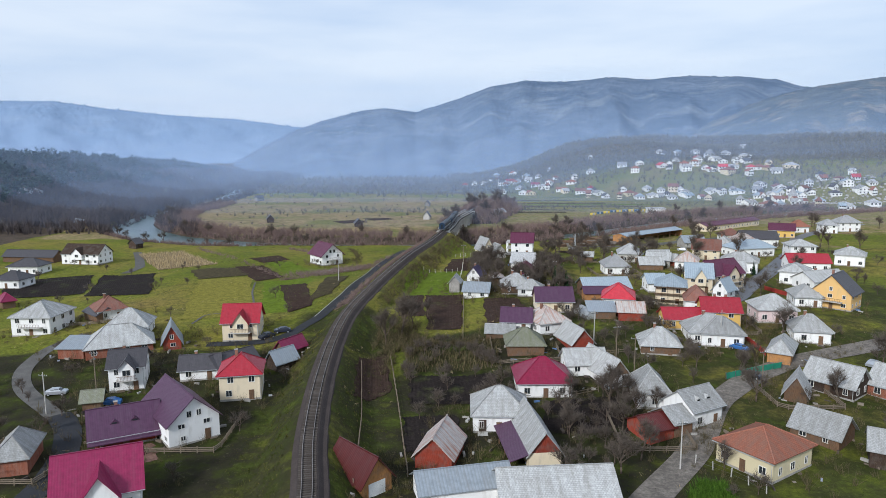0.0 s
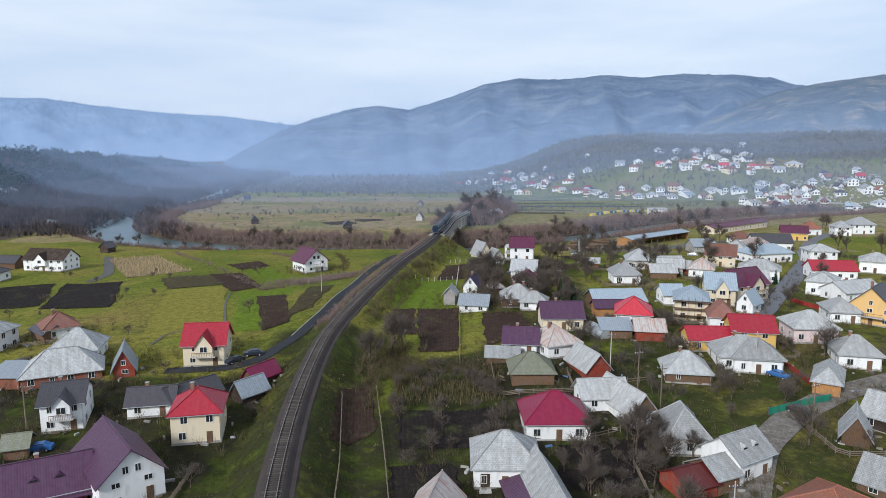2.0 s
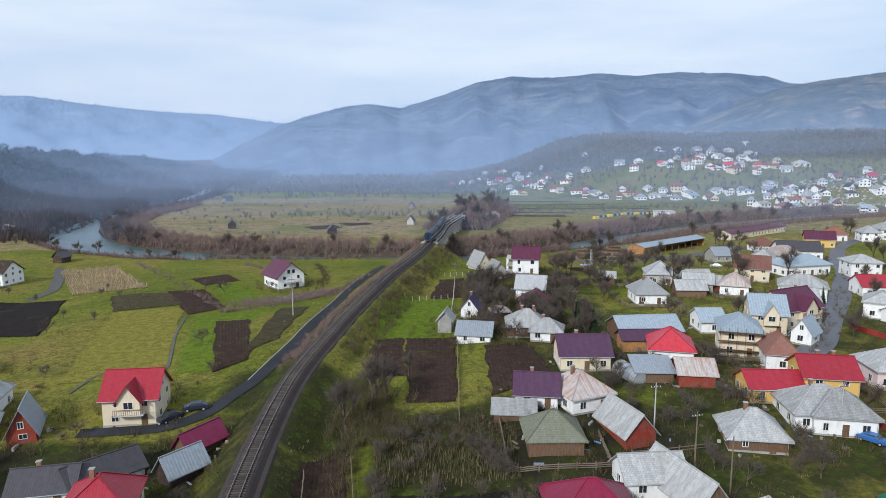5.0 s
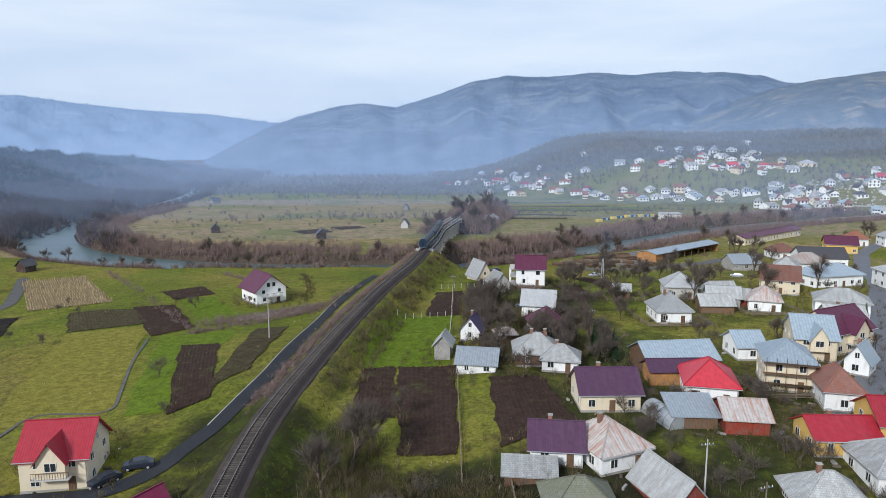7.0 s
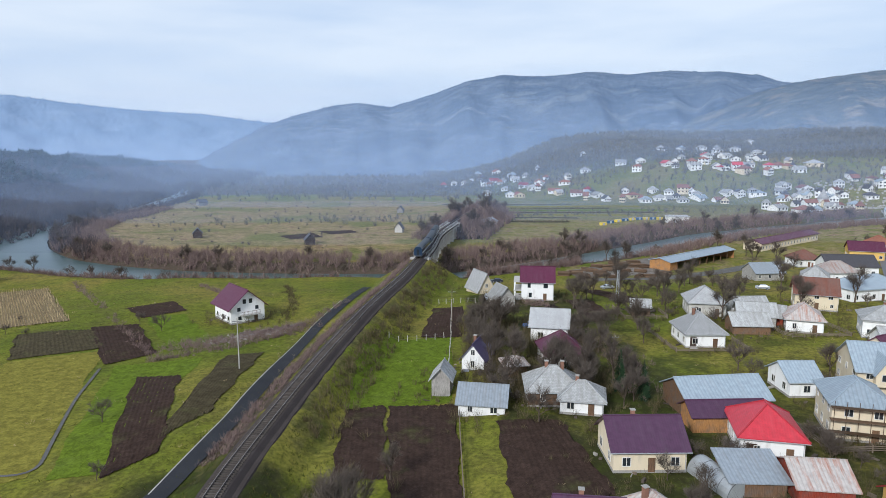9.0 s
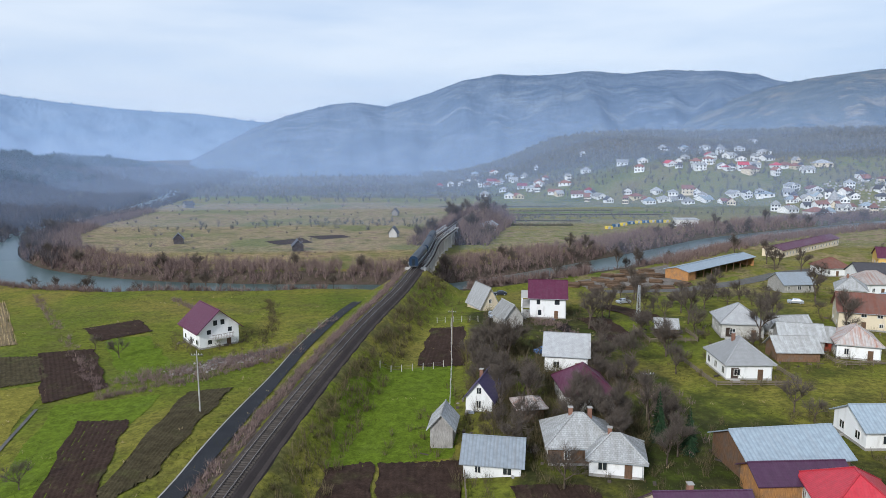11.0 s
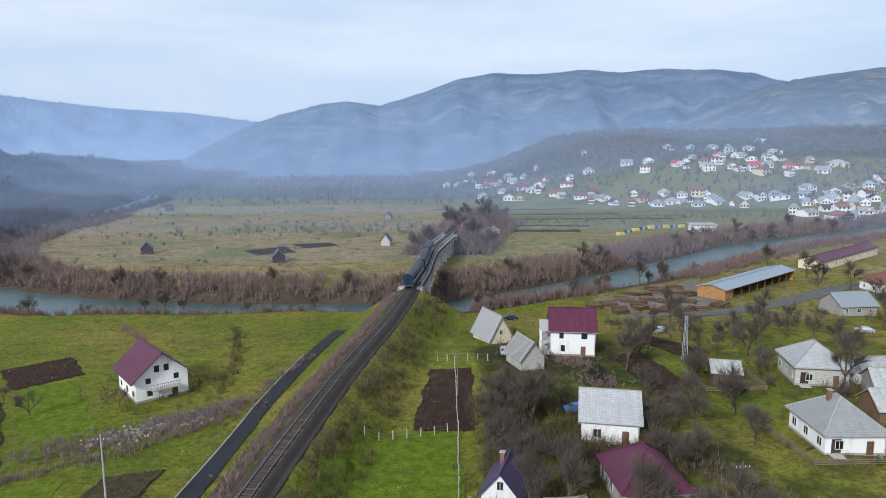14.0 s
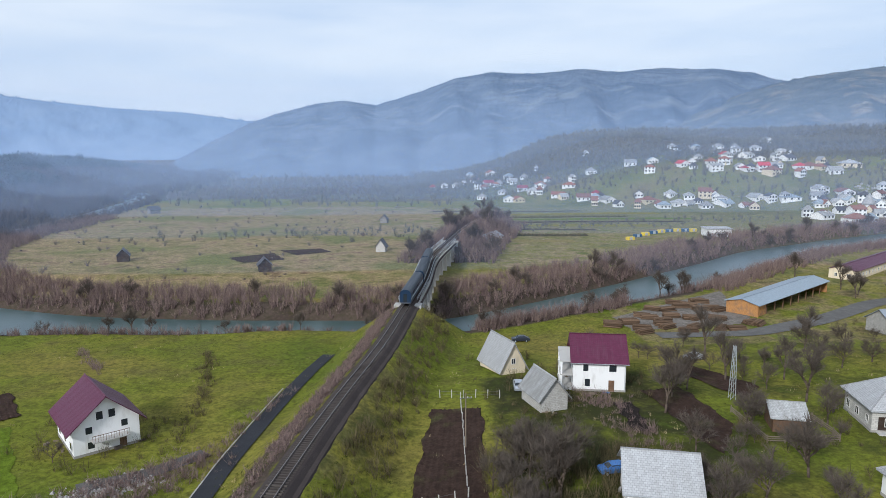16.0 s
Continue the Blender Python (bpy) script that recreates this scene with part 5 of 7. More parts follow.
house("barn", "grey-roofed barn with a brown timber gable", 33.6, 131.8, 1.02, 17, 5.2, 12, 2.8, 3.2, "gy", "white", "grey", gable="wood", windows=0)
house("barn", "long white outbuilding with a grey roof", 26.7, 138.4, 1.54, 4, 8.4, 6, 2.8, 2.4, "gx", "white", "grey")
house("house", "white house under a grey hipped roof", 37.2, 122.6, 0.53, -5, 5.9, 9, 3.5, 3.4, "hip", "white", "grey")
house("shed", "dark red timber shed by the lane", 35.7, 110.2, -1.08, 23, 5.4, 6, 2.6, 1.6, "gx", "redwood", "darkred", windows=0)
house("shed", "grey-roofed link between two sheds", 40.8, 112.3, -0.75, 23, 4.0, 6, 2.8, 1.8, "gx", "wood", "grey", windows=0)
house("house", "long white house with a grey roof and two small dormers", 44.8, 114.4, -0.37, 29, 7.6, 7, 3.8, 2.6, "gx", "white", "grey", dormers=2)
house("house", "cream and grey-green house with a faded orange tile roof", 45.1, 104.7, -1.22, -57, 9.7, 11, 3.8, 2.6, "hip", "ochre", "orange")
house("barn", "long timber barn with a grey roof beside a grassy yard", 61.7, 113.4, -1.08, -50, 8.0, 7, 2.4, 2.8, "gx", "wood", "grey", windows=1)
house("house", "dark timber house with white window frames and grey roof", 74.0, 132.3, 0.90, -53, 9.5, 7, 2.9, 3.2, "gx", "darkwood", "grey")
house("house", "brick-red house with a grey roof", 84.8, 128.7, 0.74, -56, 7.9, 8, 2.9, 3.2, "gx", "brick", "grey")
house("barn", "small timber barn with a steep grey roof", 66.7, 125.7, 0.84, -31, 4.0, 7, 2, 3.2, "gy", "wood", "grey", windows=0)
house("shed", "orange-boarded shed with a grey hipped roof", 72.6, 145.1, 2.27, -33, 4.7, 10, 2.8, 2.4, "hip", "orangewood", "grey", windows=0)
house("house", "timber cottage with a glazed porch and grey hipped roof", 46.1, 150.7, 2.48, -10, 8.7, 8, 2.5, 3.2, "hip", "wood", "grey")
house("house", "white house with a grey hipped roof", 61.7, 154.9, 3.07, -12, 9.4, 9, 3.5, 3, "hip", "white", "grey")
house("shed", "dark boarded shed with a grey roof", 68.7, 102.1, -1.20, -30, 5.1, 7, 3.2, 2.2, "gx", "darkwood", "grey", windows=0)
house("shed", "long shed with a pale blue metal roof", -3.1, 89.5, -1.23, 13, 13.6, 6, 2.6, 1.8, "gx", "white", "bluegrey", windows=0)
house("shed", "barn with a rust-streaked metal roof", -4.5, 102.6, -1.27, -14, 6.1, 9, 2.4, 3, "gy", "redwood", "rust", windows=0)
house("barn", "long barn with a weathered grey roof and brown ridge", 8.3, 86.5, -1.22, 4, 16.3, 9, 2.8, 2.8, "gx", "white", "grey", windows=0)
house("house", "yellow low building with a red metal roof", 56.4, 165.4, 4.31, -4, 9.1, 7, 3, 2, "gx", "yellow", "red")
house("house", "yellow two-storey house with a red metal roof", 66.0, 165.7, 4.17, -11, 9.0, 9, 5, 2.6, "gx", "yellow", "red", storeys=2, chimney=2)
house("house", "white house with a broad grey hipped roof", 59.3, 156.1, 3.27, -6, 11.0, 9, 3.2, 3.2, "hip", "white", "grey")
house("house", "white house with a bright red hipped roof", 45.2, 185.3, 4.79, -15, 8.4, 10, 3.6, 3.2, "hip", "white", "scarlet", porch=1)
house("house", "cream house with a dark purple metal roof", 26.2, 182.1, 4.70, -1, 10.0, 8.5, 3.4, 3, "gx", "cream", "purple")
house("house", "low white house with a purple roof", 14.8, 164.0, 4.40, -9, 7.2, 7, 2.8, 2.6, "gx", "white", "purple")
house("house", "white house with a rust-streaked hipped roof", 24.0, 160.8, 4.17, 21, 8.1, 9, 3.2, 3, "hip", "white", "rust")
house("shed", "low open shed with a grey roof", 10.7, 160.4, 3.29, -8, 6.7, 5, 2, 1.4, "gx", "wood", "grey", windows=0)
house("barn", "old barn with a mossy grey hipped roof", 15.0, 149.6, 2.42, -1, 8.4, 8, 2.8, 3, "hip", "wood", "moss", windows=0)
house("barn", "red-brown timber barn with a grey roof", 30.2, 150.9, 2.82, 16, 5.3, 9, 2.4, 3, "gy", "redwood", "grey", windows=0)
house("shed", "timber shed with a rusty sheet roof", 46.5, 172.7, 4.78, -10, 6.5, 8, 2.6, 1.8, "gx", "redwood", "rust", windows=0)
house("shed", "low shed with a blue metal roof", 39.3, 175.3, 4.66, -5, 6.9, 6, 2.2, 1.2, "shed", "wood", "bluegrey", windows=0)
house("shed", "white garage with a grey sheet metal roof", 6.4, 204.7, 3.65, -12, 7.8, 6.5, 2.6, 2.2, "gx", "white", "bluegrey", windows=1)
house("shed", "tall narrow shed with dark and white boards", 2.1, 214.4, 3.53, -10, 3.4, 5, 3.6, 1.9, "gy", "greywood", "grey", windows=0)
house("house", "small white timber-framed house with a violet-blue roof", 8.4, 226.5, 4.19, -20, 4.6, 7, 2.9, 2.8, "gy", "white", "violet", windows=1)
house("shed", "small shed with a rusty sheet roof", 16.3, 219.2, 5.03, 5, 4.1, 4, 2.6, 1, "hip", "wood", "rust", windows=0)
house("house", "white annex with a light grey hipped roof", 23.1, 202.2, 4.92, -14, 7.0, 6, 2.7, 2.2, "hip", "white", "grey")
house("house", "old house with a light grey roof and brick chimney", 18.3, 205.4, 4.89, -5, 9.1, 8, 3, 3, "hip", "wood", "grey", chimney=2)
house("house", "stone house under a dark plum hipped roof", 25.0, 223.5, 4.85, 1, 7.9, 9.5, 3.3, 3.4, "hip", "stone", "plum", porch=1)
house("house", "white house with a pale grey slate roof", 25.2, 244.0, 4.88, -14, 8.2, 9, 3.7, 3, "gx", "white", "greytile")
open_house = house("house", "unfinished white house with a plum metal roof and open terraces", 29.6, 286.6, 4.48, -10, 9.2, 9.5, 5.6, 3.6, "gx", "white", "plum", storeys=2, bare=1)
for z_ in (0.1, 2.9, 5.45):
    part("terrace_slab", Solid().box(-2.3, 0.3, z_ - 0.2, -0.01, 9.0, z_).mesh("terrace_slab", "concrete"), open_house)
for y_ in (0.6, 4.6, 8.6):
    part("terrace_column", Solid().box(-2.2, y_ - 0.15, -1.2, -1.9, y_ + 0.15, 5.25).mesh("terrace_column", "white"), open_house)
house("shed", "steep A-frame cottage with a pale grey roof", 18.0, 296.4, 4.10, 20, 5.4, 9, 1.4, 4.8, "gy", "cream", "greytile", windows=1)
house("shed", "small concrete shed with a grey gabled roof", 21.6, 276.1, 4.75, 16, 5.0, 7, 2.6, 3.0, "gy", "stone", "grey", windows=0)
house("house", "unfinished white house with a plum tile roof", -48.6, 267.3, 3.18, 37, 9.2, 11, 4.6, 4.0, "gy", "white", "plum", storeys=2, bare=1, over=0.95, attic=2, balcony=1)
house("house", "white house with a broad pale grey hipped roof", 58.7, 238.2, 4.60, -3, 8.6, 10, 3.4, 3.6, "hip", "white", "greytile", porch=1)
house("house", "stone-clad white house with a pale grey hipped roof", 70.6, 266.0, 4.61, -12, 9.2, 9.5, 3.8, 3.4, "hip", "stone", "greytile", porch=1)
house("shed", "grey-roofed shed with a red gate", 82.3, 263.4, 4.55, 1, 8.4, 6, 2.8, 2.2, "gx", "white", "grey", gate=1, windows=0)
house("barn", "barn with a grey roof and red boards", 82.3, 258.4, 4.57, -33, 8.1, 6, 2.6, 2.2, "gx", "redwood", "grey", windows=0)
house("barn", "low timber barn with a grey roof", 74.3, 248.6, 4.58, -6, 8.5, 6, 2.4, 2.2, "gx", "wood", "grey", windows=0)
house("barn", "long barn with a pale blue sheet metal roof", 43.1, 198.5, 4.71, 4, 14.0, 9.5, 3.4, 2.4, "gx", "wood", "blue", windows=0)
house("shed", "long orange timber shed with a purple roof", 42.1, 194.0, 4.73, 0, 11.6, 5, 3, 1.4, "gx", "orangewood", "purple", windows=0)
house("house", "two-storey house under scaffolding with a pale metal roof", 61.9, 191.1, 4.79, -19, 8.2, 10, 5.8, 2.6, "hip", "cream", "blue", storeys=2, scaffold=1)
house("house", "white annex with a blue metal roof", 65.0, 207.8, 4.78, -2, 5.6, 8, 3.2, 2.2, "gx", "white", "blue")
house("house", "cream two-storey house with a blue-grey metal roof", 76.8, 207.6, 4.86, -16, 7.8, 11, 5, 3.6, "gx", "cream", "blue", storeys=2, cross=1)
house("house", "chalet house with a brown-plum roof and balcony", 86.9, 210.0, 4.74, 25, 12.8, 10, 5, 4, "gx", "cream", "plum", storeys=2, cross=1, balcony=1)
house("house", "white house with a rusty brown hipped roof", 67.0, 181.0, 4.81, -16, 5.9, 9, 3.8, 3, "hip", "white", "brown")
house("house", "small white house with a blue gabled roof", 81.9, 199.4, 4.88, -46, 4.3, 6, 3, 3, "gy", "white", "blue")
house("house", "white house with a wide grey roof", 102.7, 244.6, 4.47, -27, 12.5, 9, 4.6, 2.6, "hip", "white", "grey")
house("house", "white house with a rust-streaked hipped roof", 87.9, 250.4, 4.56, -23, 8.0, 9, 3.4, 3, "hip", "white", "rust")
house("house", "cream house with a faded brown roof", 102.7, 272.9, 4.44, -24, 10.5, 9, 4.6, 3.6, "gx", "cream", "brown", storeys=2)
house("house", "white house with a pale metal roof", 124.8, 281.6, 3.66, 13, 18.8, 10, 4, 3, "hip", "white", "blue")
house("house", "white house with a grey roof near the street", 94.9, 226.0, 4.75, -15, 8.2, 8, 4, 2.6, "gx", "white", "grey")
house("barn", "long building with a bright red metal roof", 130.8, 249.1, 3.85, -9, 14.4, 9, 3.6, 2.6, "gx", "white", "red")
house("house", "white house with a low grey roof", 113.9, 223.1, 4.40, -36, 7.9, 10, 4.6, 2.2, "hip", "white", "grey")
house("house", "yellow chalet with a dark brown gabled roof and balconies", 106.5, 190.4, 4.43, -46, 10.6, 10, 4.8, 5, "gy", "ochreyellow", "slate", storeys=2, attic=1, balcony=1)
house("house", "pink rendered house with a grey hipped roof", 82.1, 170.1, 4.77, -7, 9.6, 9, 3.8, 3, "hip", "pink", "grey")
house("house", "white house with a grey roof beside a red fence", 84.7, 156.9, 3.22, -15, 8.0, 8, 3.4, 3, "hip", "white", "grey")
house("house", "white two-storey house with a grey roof", 147.6, 281.1, 3.37, -7, 10.2, 9, 5.6, 2.2, "hip", "white", "grey", storeys=2)
house("house", "white two-storey house with a pale roof", 219.3, 384.8, 1.00, -11, 8.4, 9, 5, 3, "hip", "white", "greytile", storeys=2)
house("house", "tall white house with a pale hipped roof", 233.4, 391.6, 0.99, -1, 12.2, 10, 5.6, 3.6, "hip", "white", "greytile", storeys=2)
house("barn", "large village building with a dark roof", 151.1, 335.8, 0.78, -11, 17.4, 12, 4, 3.4, "gx", "white", "slate")
house("house", "yellow house with a plum roof", 181.7, 370.2, 0.92, -24, 12.8, 11, 4.2, 3.2, "gx", "yellow", "plum")
house("house", "white house with an orange hipped roof", 204.9, 387.5, 1.03, -1, 8.4, 9, 3.8, 3.4, "hip", "white", "orange")
house("house", "house with a rust-streaked hipped roof", 139.5, 319.4, 1.67, -1, 12.6, 9, 3.8, 3.2, "hip", "white", "rust")
house("house", "small house with a brown hipped roof", 150.3, 354.0, 0.75, 2, 9.5, 9, 3.4, 3, "hip", "white", "brown")
house("house", "small white house with a grey roof", 126.7, 311.2, 2.67, -31, 7.9, 9, 3.4, 3, "hip", "white", "grey")
house("barn", "grey barn near the timber yard", 118.5, 324.8, 1.48, 4, 10.6, 9, 3, 2.8, "gx", "stone", "bluegrey", windows=1)
house("barn", "grey outbuilding among bare trees", 78.8, 255.6, 4.59, -18, 8.5, 8, 3, 2.4, "gx", "stone", "grey", windows=0)
house("shed", "timber shed with a grey roof in the orchard", 55.8, 267.2, 4.54, -15, 4.6, 5, 2.6, 1.4, "gx", "wood", "grey", windows=0)
house("house", "white house with a grey roof", 156.1, 263.6, 3.56, -33, 10.3, 10, 4.6, 2.6, "hip", "white", "grey")
house("house", "white house with a grey roof", 119.2, 211.2, 4.17, 17, 13.9, 9, 3.4, 2.4, "gx", "white", "grey")
house("house", "white house with a grey hipped roof", 101.3, 188.5, 4.60, -13, 7.1, 9, 3.2, 2.6, "hip", "white", "grey")
house("barn", "open timber-yard warehouse with a pale blue metal roof", 96.0, 346.2, 0.87, 38, 50.0, 9.0, 3.8, 1.1, "gx", "orangewood", "blue", windows=0, open_front=1)
house("barn", "yellow workshop with a plum roof", 155.8, 393.1, 0.91, 37, 60, 8.5, 3.6, 1.5, "gx", "cream", "plum")
house("house", "white house with dark timber gables under construction", -169.4, 294.4, -0.36, -8, 17.8, 10, 5, 3.6, "gx", "white", "darkwood", storeys=2, cross=1)
house("house", "white house with a dark hipped roof", -177.1, 269.1, -0.33, -2, 12.5, 9, 3.6, 2.6, "hip", "white", "slate")
house("barn", "long dark timber barn with a slate roof", -199.9, 301.0, -0.27, -7, 24.8, 7, 2.8, 2.4, "gx", "wood", "slate", windows=0)
house("house", "white house with a dark roof", -164.2, 240.3, -0.15, -3, 10.0, 9, 3.4, 2.6, "hip", "white", "slate")
house("house", "white house on the hillside with a pale roof", -360.9, 574.9, 11.06, 79, 23.4, 9, 3.4, 3, "hip", "white", "greytile")
house("shed", "small dark hay barn on grass", -162.5, 343.4, -0.44, -19, 4.7, 5, 2.8, 2.2, "gy", "darkwood", "slate", windows=0)
house("shed", "hay hut on the brown slope", -242.2, 437.1, 0.97, -36, 11.2, 4, 2.6, 2, "gx", "wood", "bluegrey", windows=0)
house("shed", "dark hay hut on the meadow", -118.5, 450.5, 1.13, 17, 4.5, 5, 2.8, 2.4, "gy", "darkwood", "slate", windows=0)
house("shed", "dark hay hut on the meadow", -55.7, 425.4, 0.86, 16, 4.7, 5, 2.8, 2.4, "gy", "darkwood", "slate", windows=0)
house("shed", "white hut with a dark roof on the meadow", -13.6, 470.9, 0.92, -10, 4.3, 5, 2.6, 3, "gy", "concrete", "slate", windows=0)
house("shed", "grey hay hut on the meadow", -184.8, 668.0, -0.64, 41, 7.2, 6, 3, 2.4, "gx", "greywood", "slate", windows=0)
house("shed", "grey hay hut on the meadow", -16.0, 592.4, -0.01, -10, 4.1, 5, 2.6, 2.4, "gy", "greywood", "slate", windows=0)
house("shed", "small white building beside a gravel yard", 38.0, 480.3, 1.36, 62, 20.2, 7, 3, 2, "gx", "white", "bluegrey", windows=0)
house("shed", "white flat-roofed container building", 157.6, 513.0, 0.40, -5, 13.1, 8, 4, 0.3, "shed", "white", "greytile", windows=0)

# ---- far village ----
far_house(46, 925, 8.2, "grey")
far_house(56, 915, 9.6, "white")
far_house(66, 937, 9.9, "white")
far_house(79, 938, 11.4, "red")
far_house(76, 861, 10.3, "grey")
far_house(88, 873, 11.9, "red")
far_house(96, 856, 7.5, "white")
far_house(109, 844, 8.1, "white")
far_house(113, 887, 10.7, "white")
far_house(122, 860, 9.0, "grey")
far_house(91, 797, 10.6, "white")
far_house(109, 795, 10.6, "red")
far_house(116, 772, 12.1, "grey")
far_house(127, 792, 10.6, "red")
far_house(132, 748, 13.4, "red")
far_house(147, 771, 13.4, "red")
far_house(150, 730, 12.6, "white")
far_house(158, 723, 7.4, "white")
far_house(170, 715, 12.4, "grey")
far_house(171, 695, 8.2, "grey")
far_house(198, 701, 12.3, "orange")
far_house(200, 676, 10.2, "white")
far_house(217, 688, 13.8, "grey")
far_house(226, 695, 9.6, "white")
far_house(237, 692, 11.3, "cream")
far_house(232, 674, 10.4, "white")
far_house(230, 686, 7.2, "grey")
far_house(252, 672, 16.6, "white")
far_house(273, 671, 12.4, "white")
far_house(279, 666, 8.4, "grey")
far_house(291, 663, 16.9, "white")
far_house(315, 662, 11.5, "grey")
far_house(329, 654, 13.3, "white")
far_house(279, 564, 14.3, "white")
far_house(317, 600, 10.5, "white")
far_house(273, 586, 12.3, "grey")
far_house(90, 748, 11.5, "white")
far_house(99, 744, 11.5, "orange")
far_house(69, 778, 9.6, "white")
far_house(92, 854, 6.8, "red")
far_house(84, 1025, 8.5, "white")
far_house(164, 726, 7.4, "grey")
far_house(246, 682, 9.5, "grey")
far_house(217, 702, 8.5, "white")
far_house(192, 715, 8.5, "grey")
far_house(244, 689, 6.8, "red")
far_house(212, 798, 13.0, "grey")
far_house(231, 790, 11.1, "white")
far_house(217, 761, 10.5, "red")
far_house(249, 758, 10.7, "red")
far_house(306, 819, 12.0, "white")
far_house(313, 794, 12.4, "white")
far_house(340, 812, 12.1, "white")
far_house(350, 780, 15.2, "white")
far_house(400, 894, 11.4, "grey")
far_house(314, 768, 12.0, "white")
far_house(266, 733, 12.3, "white")
far_house(272, 756, 10.8, "red")
far_house(280, 752, 11.4, "red")
far_house(290, 723, 11.1, "red")
far_house(299, 719, 10.5, "red")
far_house(304, 704, 13.9, "cream")
far_house(312, 723, 11.9, "white")
far_house(337, 741, 13.0, "grey")
far_house(327, 712, 9.4, "red")
far_house(337, 708, 15.6, "red")
far_house(344, 703, 13.7, "orange")
far_house(366, 708, 18.0, "cream")
far_house(344, 692, 12.3, "grey")
far_house(318, 693, 7.2, "red")
far_house(293, 847, 8.7, "grey")
far_house(286, 732, 9.3, "grey")
far_house(313, 753, 11.1, "grey")
far_house(272, 780, 7.9, "white")
far_house(176, 799, 10.9, "grey")
far_house(198, 899, 6.0, "white")
far_house(143, 900, 6.0, "white")
far_house(104, 970, 10.3, "red")
far_house(308, 658, 9.7, "white")
far_house(326, 643, 9.6, "white")
far_house(349, 641, 8.7, "white")
far_house(268, 604, 7.5, "grey")
far_house(317, 644, 8.4, "white")
far_house(336, 639, 9.7, "white")
far_house(305, 622, 9.7, "grey")
far_house(340, 634, 8.5, "white")
far_house(-143, 1531, 16.2, "white")
far_house(-128, 1616, 18.0, "orange")
far_house(-88, 1548, 14.0, "white")
far_house(-71, 1679, 17.8, "red")
far_house(-20, 1601, 16.9, "white")
far_house(-198, 1697, 15.6, "white")
far_house(-227, 1639, 12.5, "white")
far_house(-284, 1754, 16.3, "white")
far_house(-321, 1886, 14.7, "grey")
far_house(4, 1750, 16.0, "red")
far_house(390, 646, 11.5, "white")
far_house(396, 629, 13.6, "white")
far_house(371, 631, 11.1, "grey")
far_house(379, 585, 12.0, "white")
far_house(348, 618, 10.8, "white")
far_house(334, 643, 10.3, "grey")
far_house(325, 604, 11.8, "white")
far_house(344, 568, 13.5, "white")
far_house(303, 602, 10.3, "white")
far_house(305, 648, 9.4, "white")
far_house(412, 642, 9.3, "white")
far_house(405, 659, 8.6, "red")
far_house(377, 663, 9.3, "white")

infill = random.Random(29)
anchors = [(o.location.x, o.location.y) for o in scene.collection.objects if o.parent is None and o.get("category") == "house" and o.location.y > 560 and o.location.y < 960]
for k in range(56):
    ax, ay = infill.choice(anchors)
    far_house(ax + infill.uniform(-17, 17), ay + infill.uniform(-14, 18), infill.uniform(5.5, 9.0), infill.choice(("grey", "grey", "white", "red", "cream")))
stones = Solid()
for _ in range(260):
    x, y = infill.uniform(338, 425), infill.uniform(604, 668)
    z, a, b_, c = float(height(x, y)), infill.uniform(0.4, 1.1), infill.uniform(0.3, 1.0), infill.uniform(0.5, 1.5)
    stones.box(x - a, y - b_, z - 0.5, x + a, y + b_, z + c)
tagged(new("gravestones", stones.mesh("gravestones", "rubble")), "crowded pale gravestones on the churchyard slope", "gravestones", kind="stuff")

# ---- bare trees, conifers and brush ----


def grow(seed, tall, wide, twigs, fork=0.28):
    """A leafless broadleaf tree: tapered trunk with limbs, and a crown of fine twigs."""
    r = random.Random(seed)
    wood, fine = Solid(), Solid()

    def shoot(p, d, length, rad, level):
        bend = Vector((r.uniform(-1, 1), r.uniform(-1, 1), r.uniform(-0.2, 0.6))) * 0.18
        q = p + d * length * 0.5
        e = q + (d + bend).normalized() * length * 0.5
        wood.bar(p, q, rad, rad * 0.8, 5 if level < 2 else 3)
        wood.bar(q, e, rad * 0.8, rad * 0.55, 5 if level < 2 else 3)
        if level >= 3:
            for _ in range(twigs):
                b = p.lerp(e, r.uniform(0.15, 1))
                t = (d + Vector((r.uniform(-1, 1), r.uniform(-1, 1), r.uniform(-0.35, 0.9)))).normalized()
                ln = r.uniform(0.6, 1.7) * tall / 9
                s = t.cross(Vector((r.uniform(-1, 1), r.uniform(-1, 1), r.uniform(-1, 1)))).normalized() * 0.021 * tall / 8
                fine.add([b - s, b + s, b + t * ln], [(0, 1, 2)])
                t2 = (t + Vector((r.uniform(-1, 1), r.uniform(-1, 1), r.uniform(-0.5, 0.8))) * 0.7).normalized()
                m = b + t * ln * 0.5
                fine.add([m - s * 0.7, m + s * 0.7, m + t2 * ln * 0.7], [(0, 1, 2)])
            return
        for k in range(4 if level == 0 else 3):
            a = r.uniform(0, 6.28)
            out = Vector((math.cos(a), math.sin(a), 0))
            nd = (d * r.uniform(0.5, 1.0) + out * wide * r.uniform(0.45, 0.95) + Vector((0, 0, 0.2))).normalized()
            shoot(p.lerp(e, r.uniform(0.55, 1.0) if level else r.uniform(0.6, 1.0)), nd, length * r.uniform(0.55, 0.8), rad * 0.55, level + 1)
        shoot(e, (d + bend).normalized(), length * 0.7, rad * 0.55, level + 1)

    shoot(Vector((0, 0, -0.3)), Vector((r.uniform(-.08, .08), r.uniform(-.08, .08), 1)).normalized(), tall * 0.36, tall * 0.022, 0)
    return wood.mesh("trunk", "bark", soft=True), fine.mesh("crown", "twig")


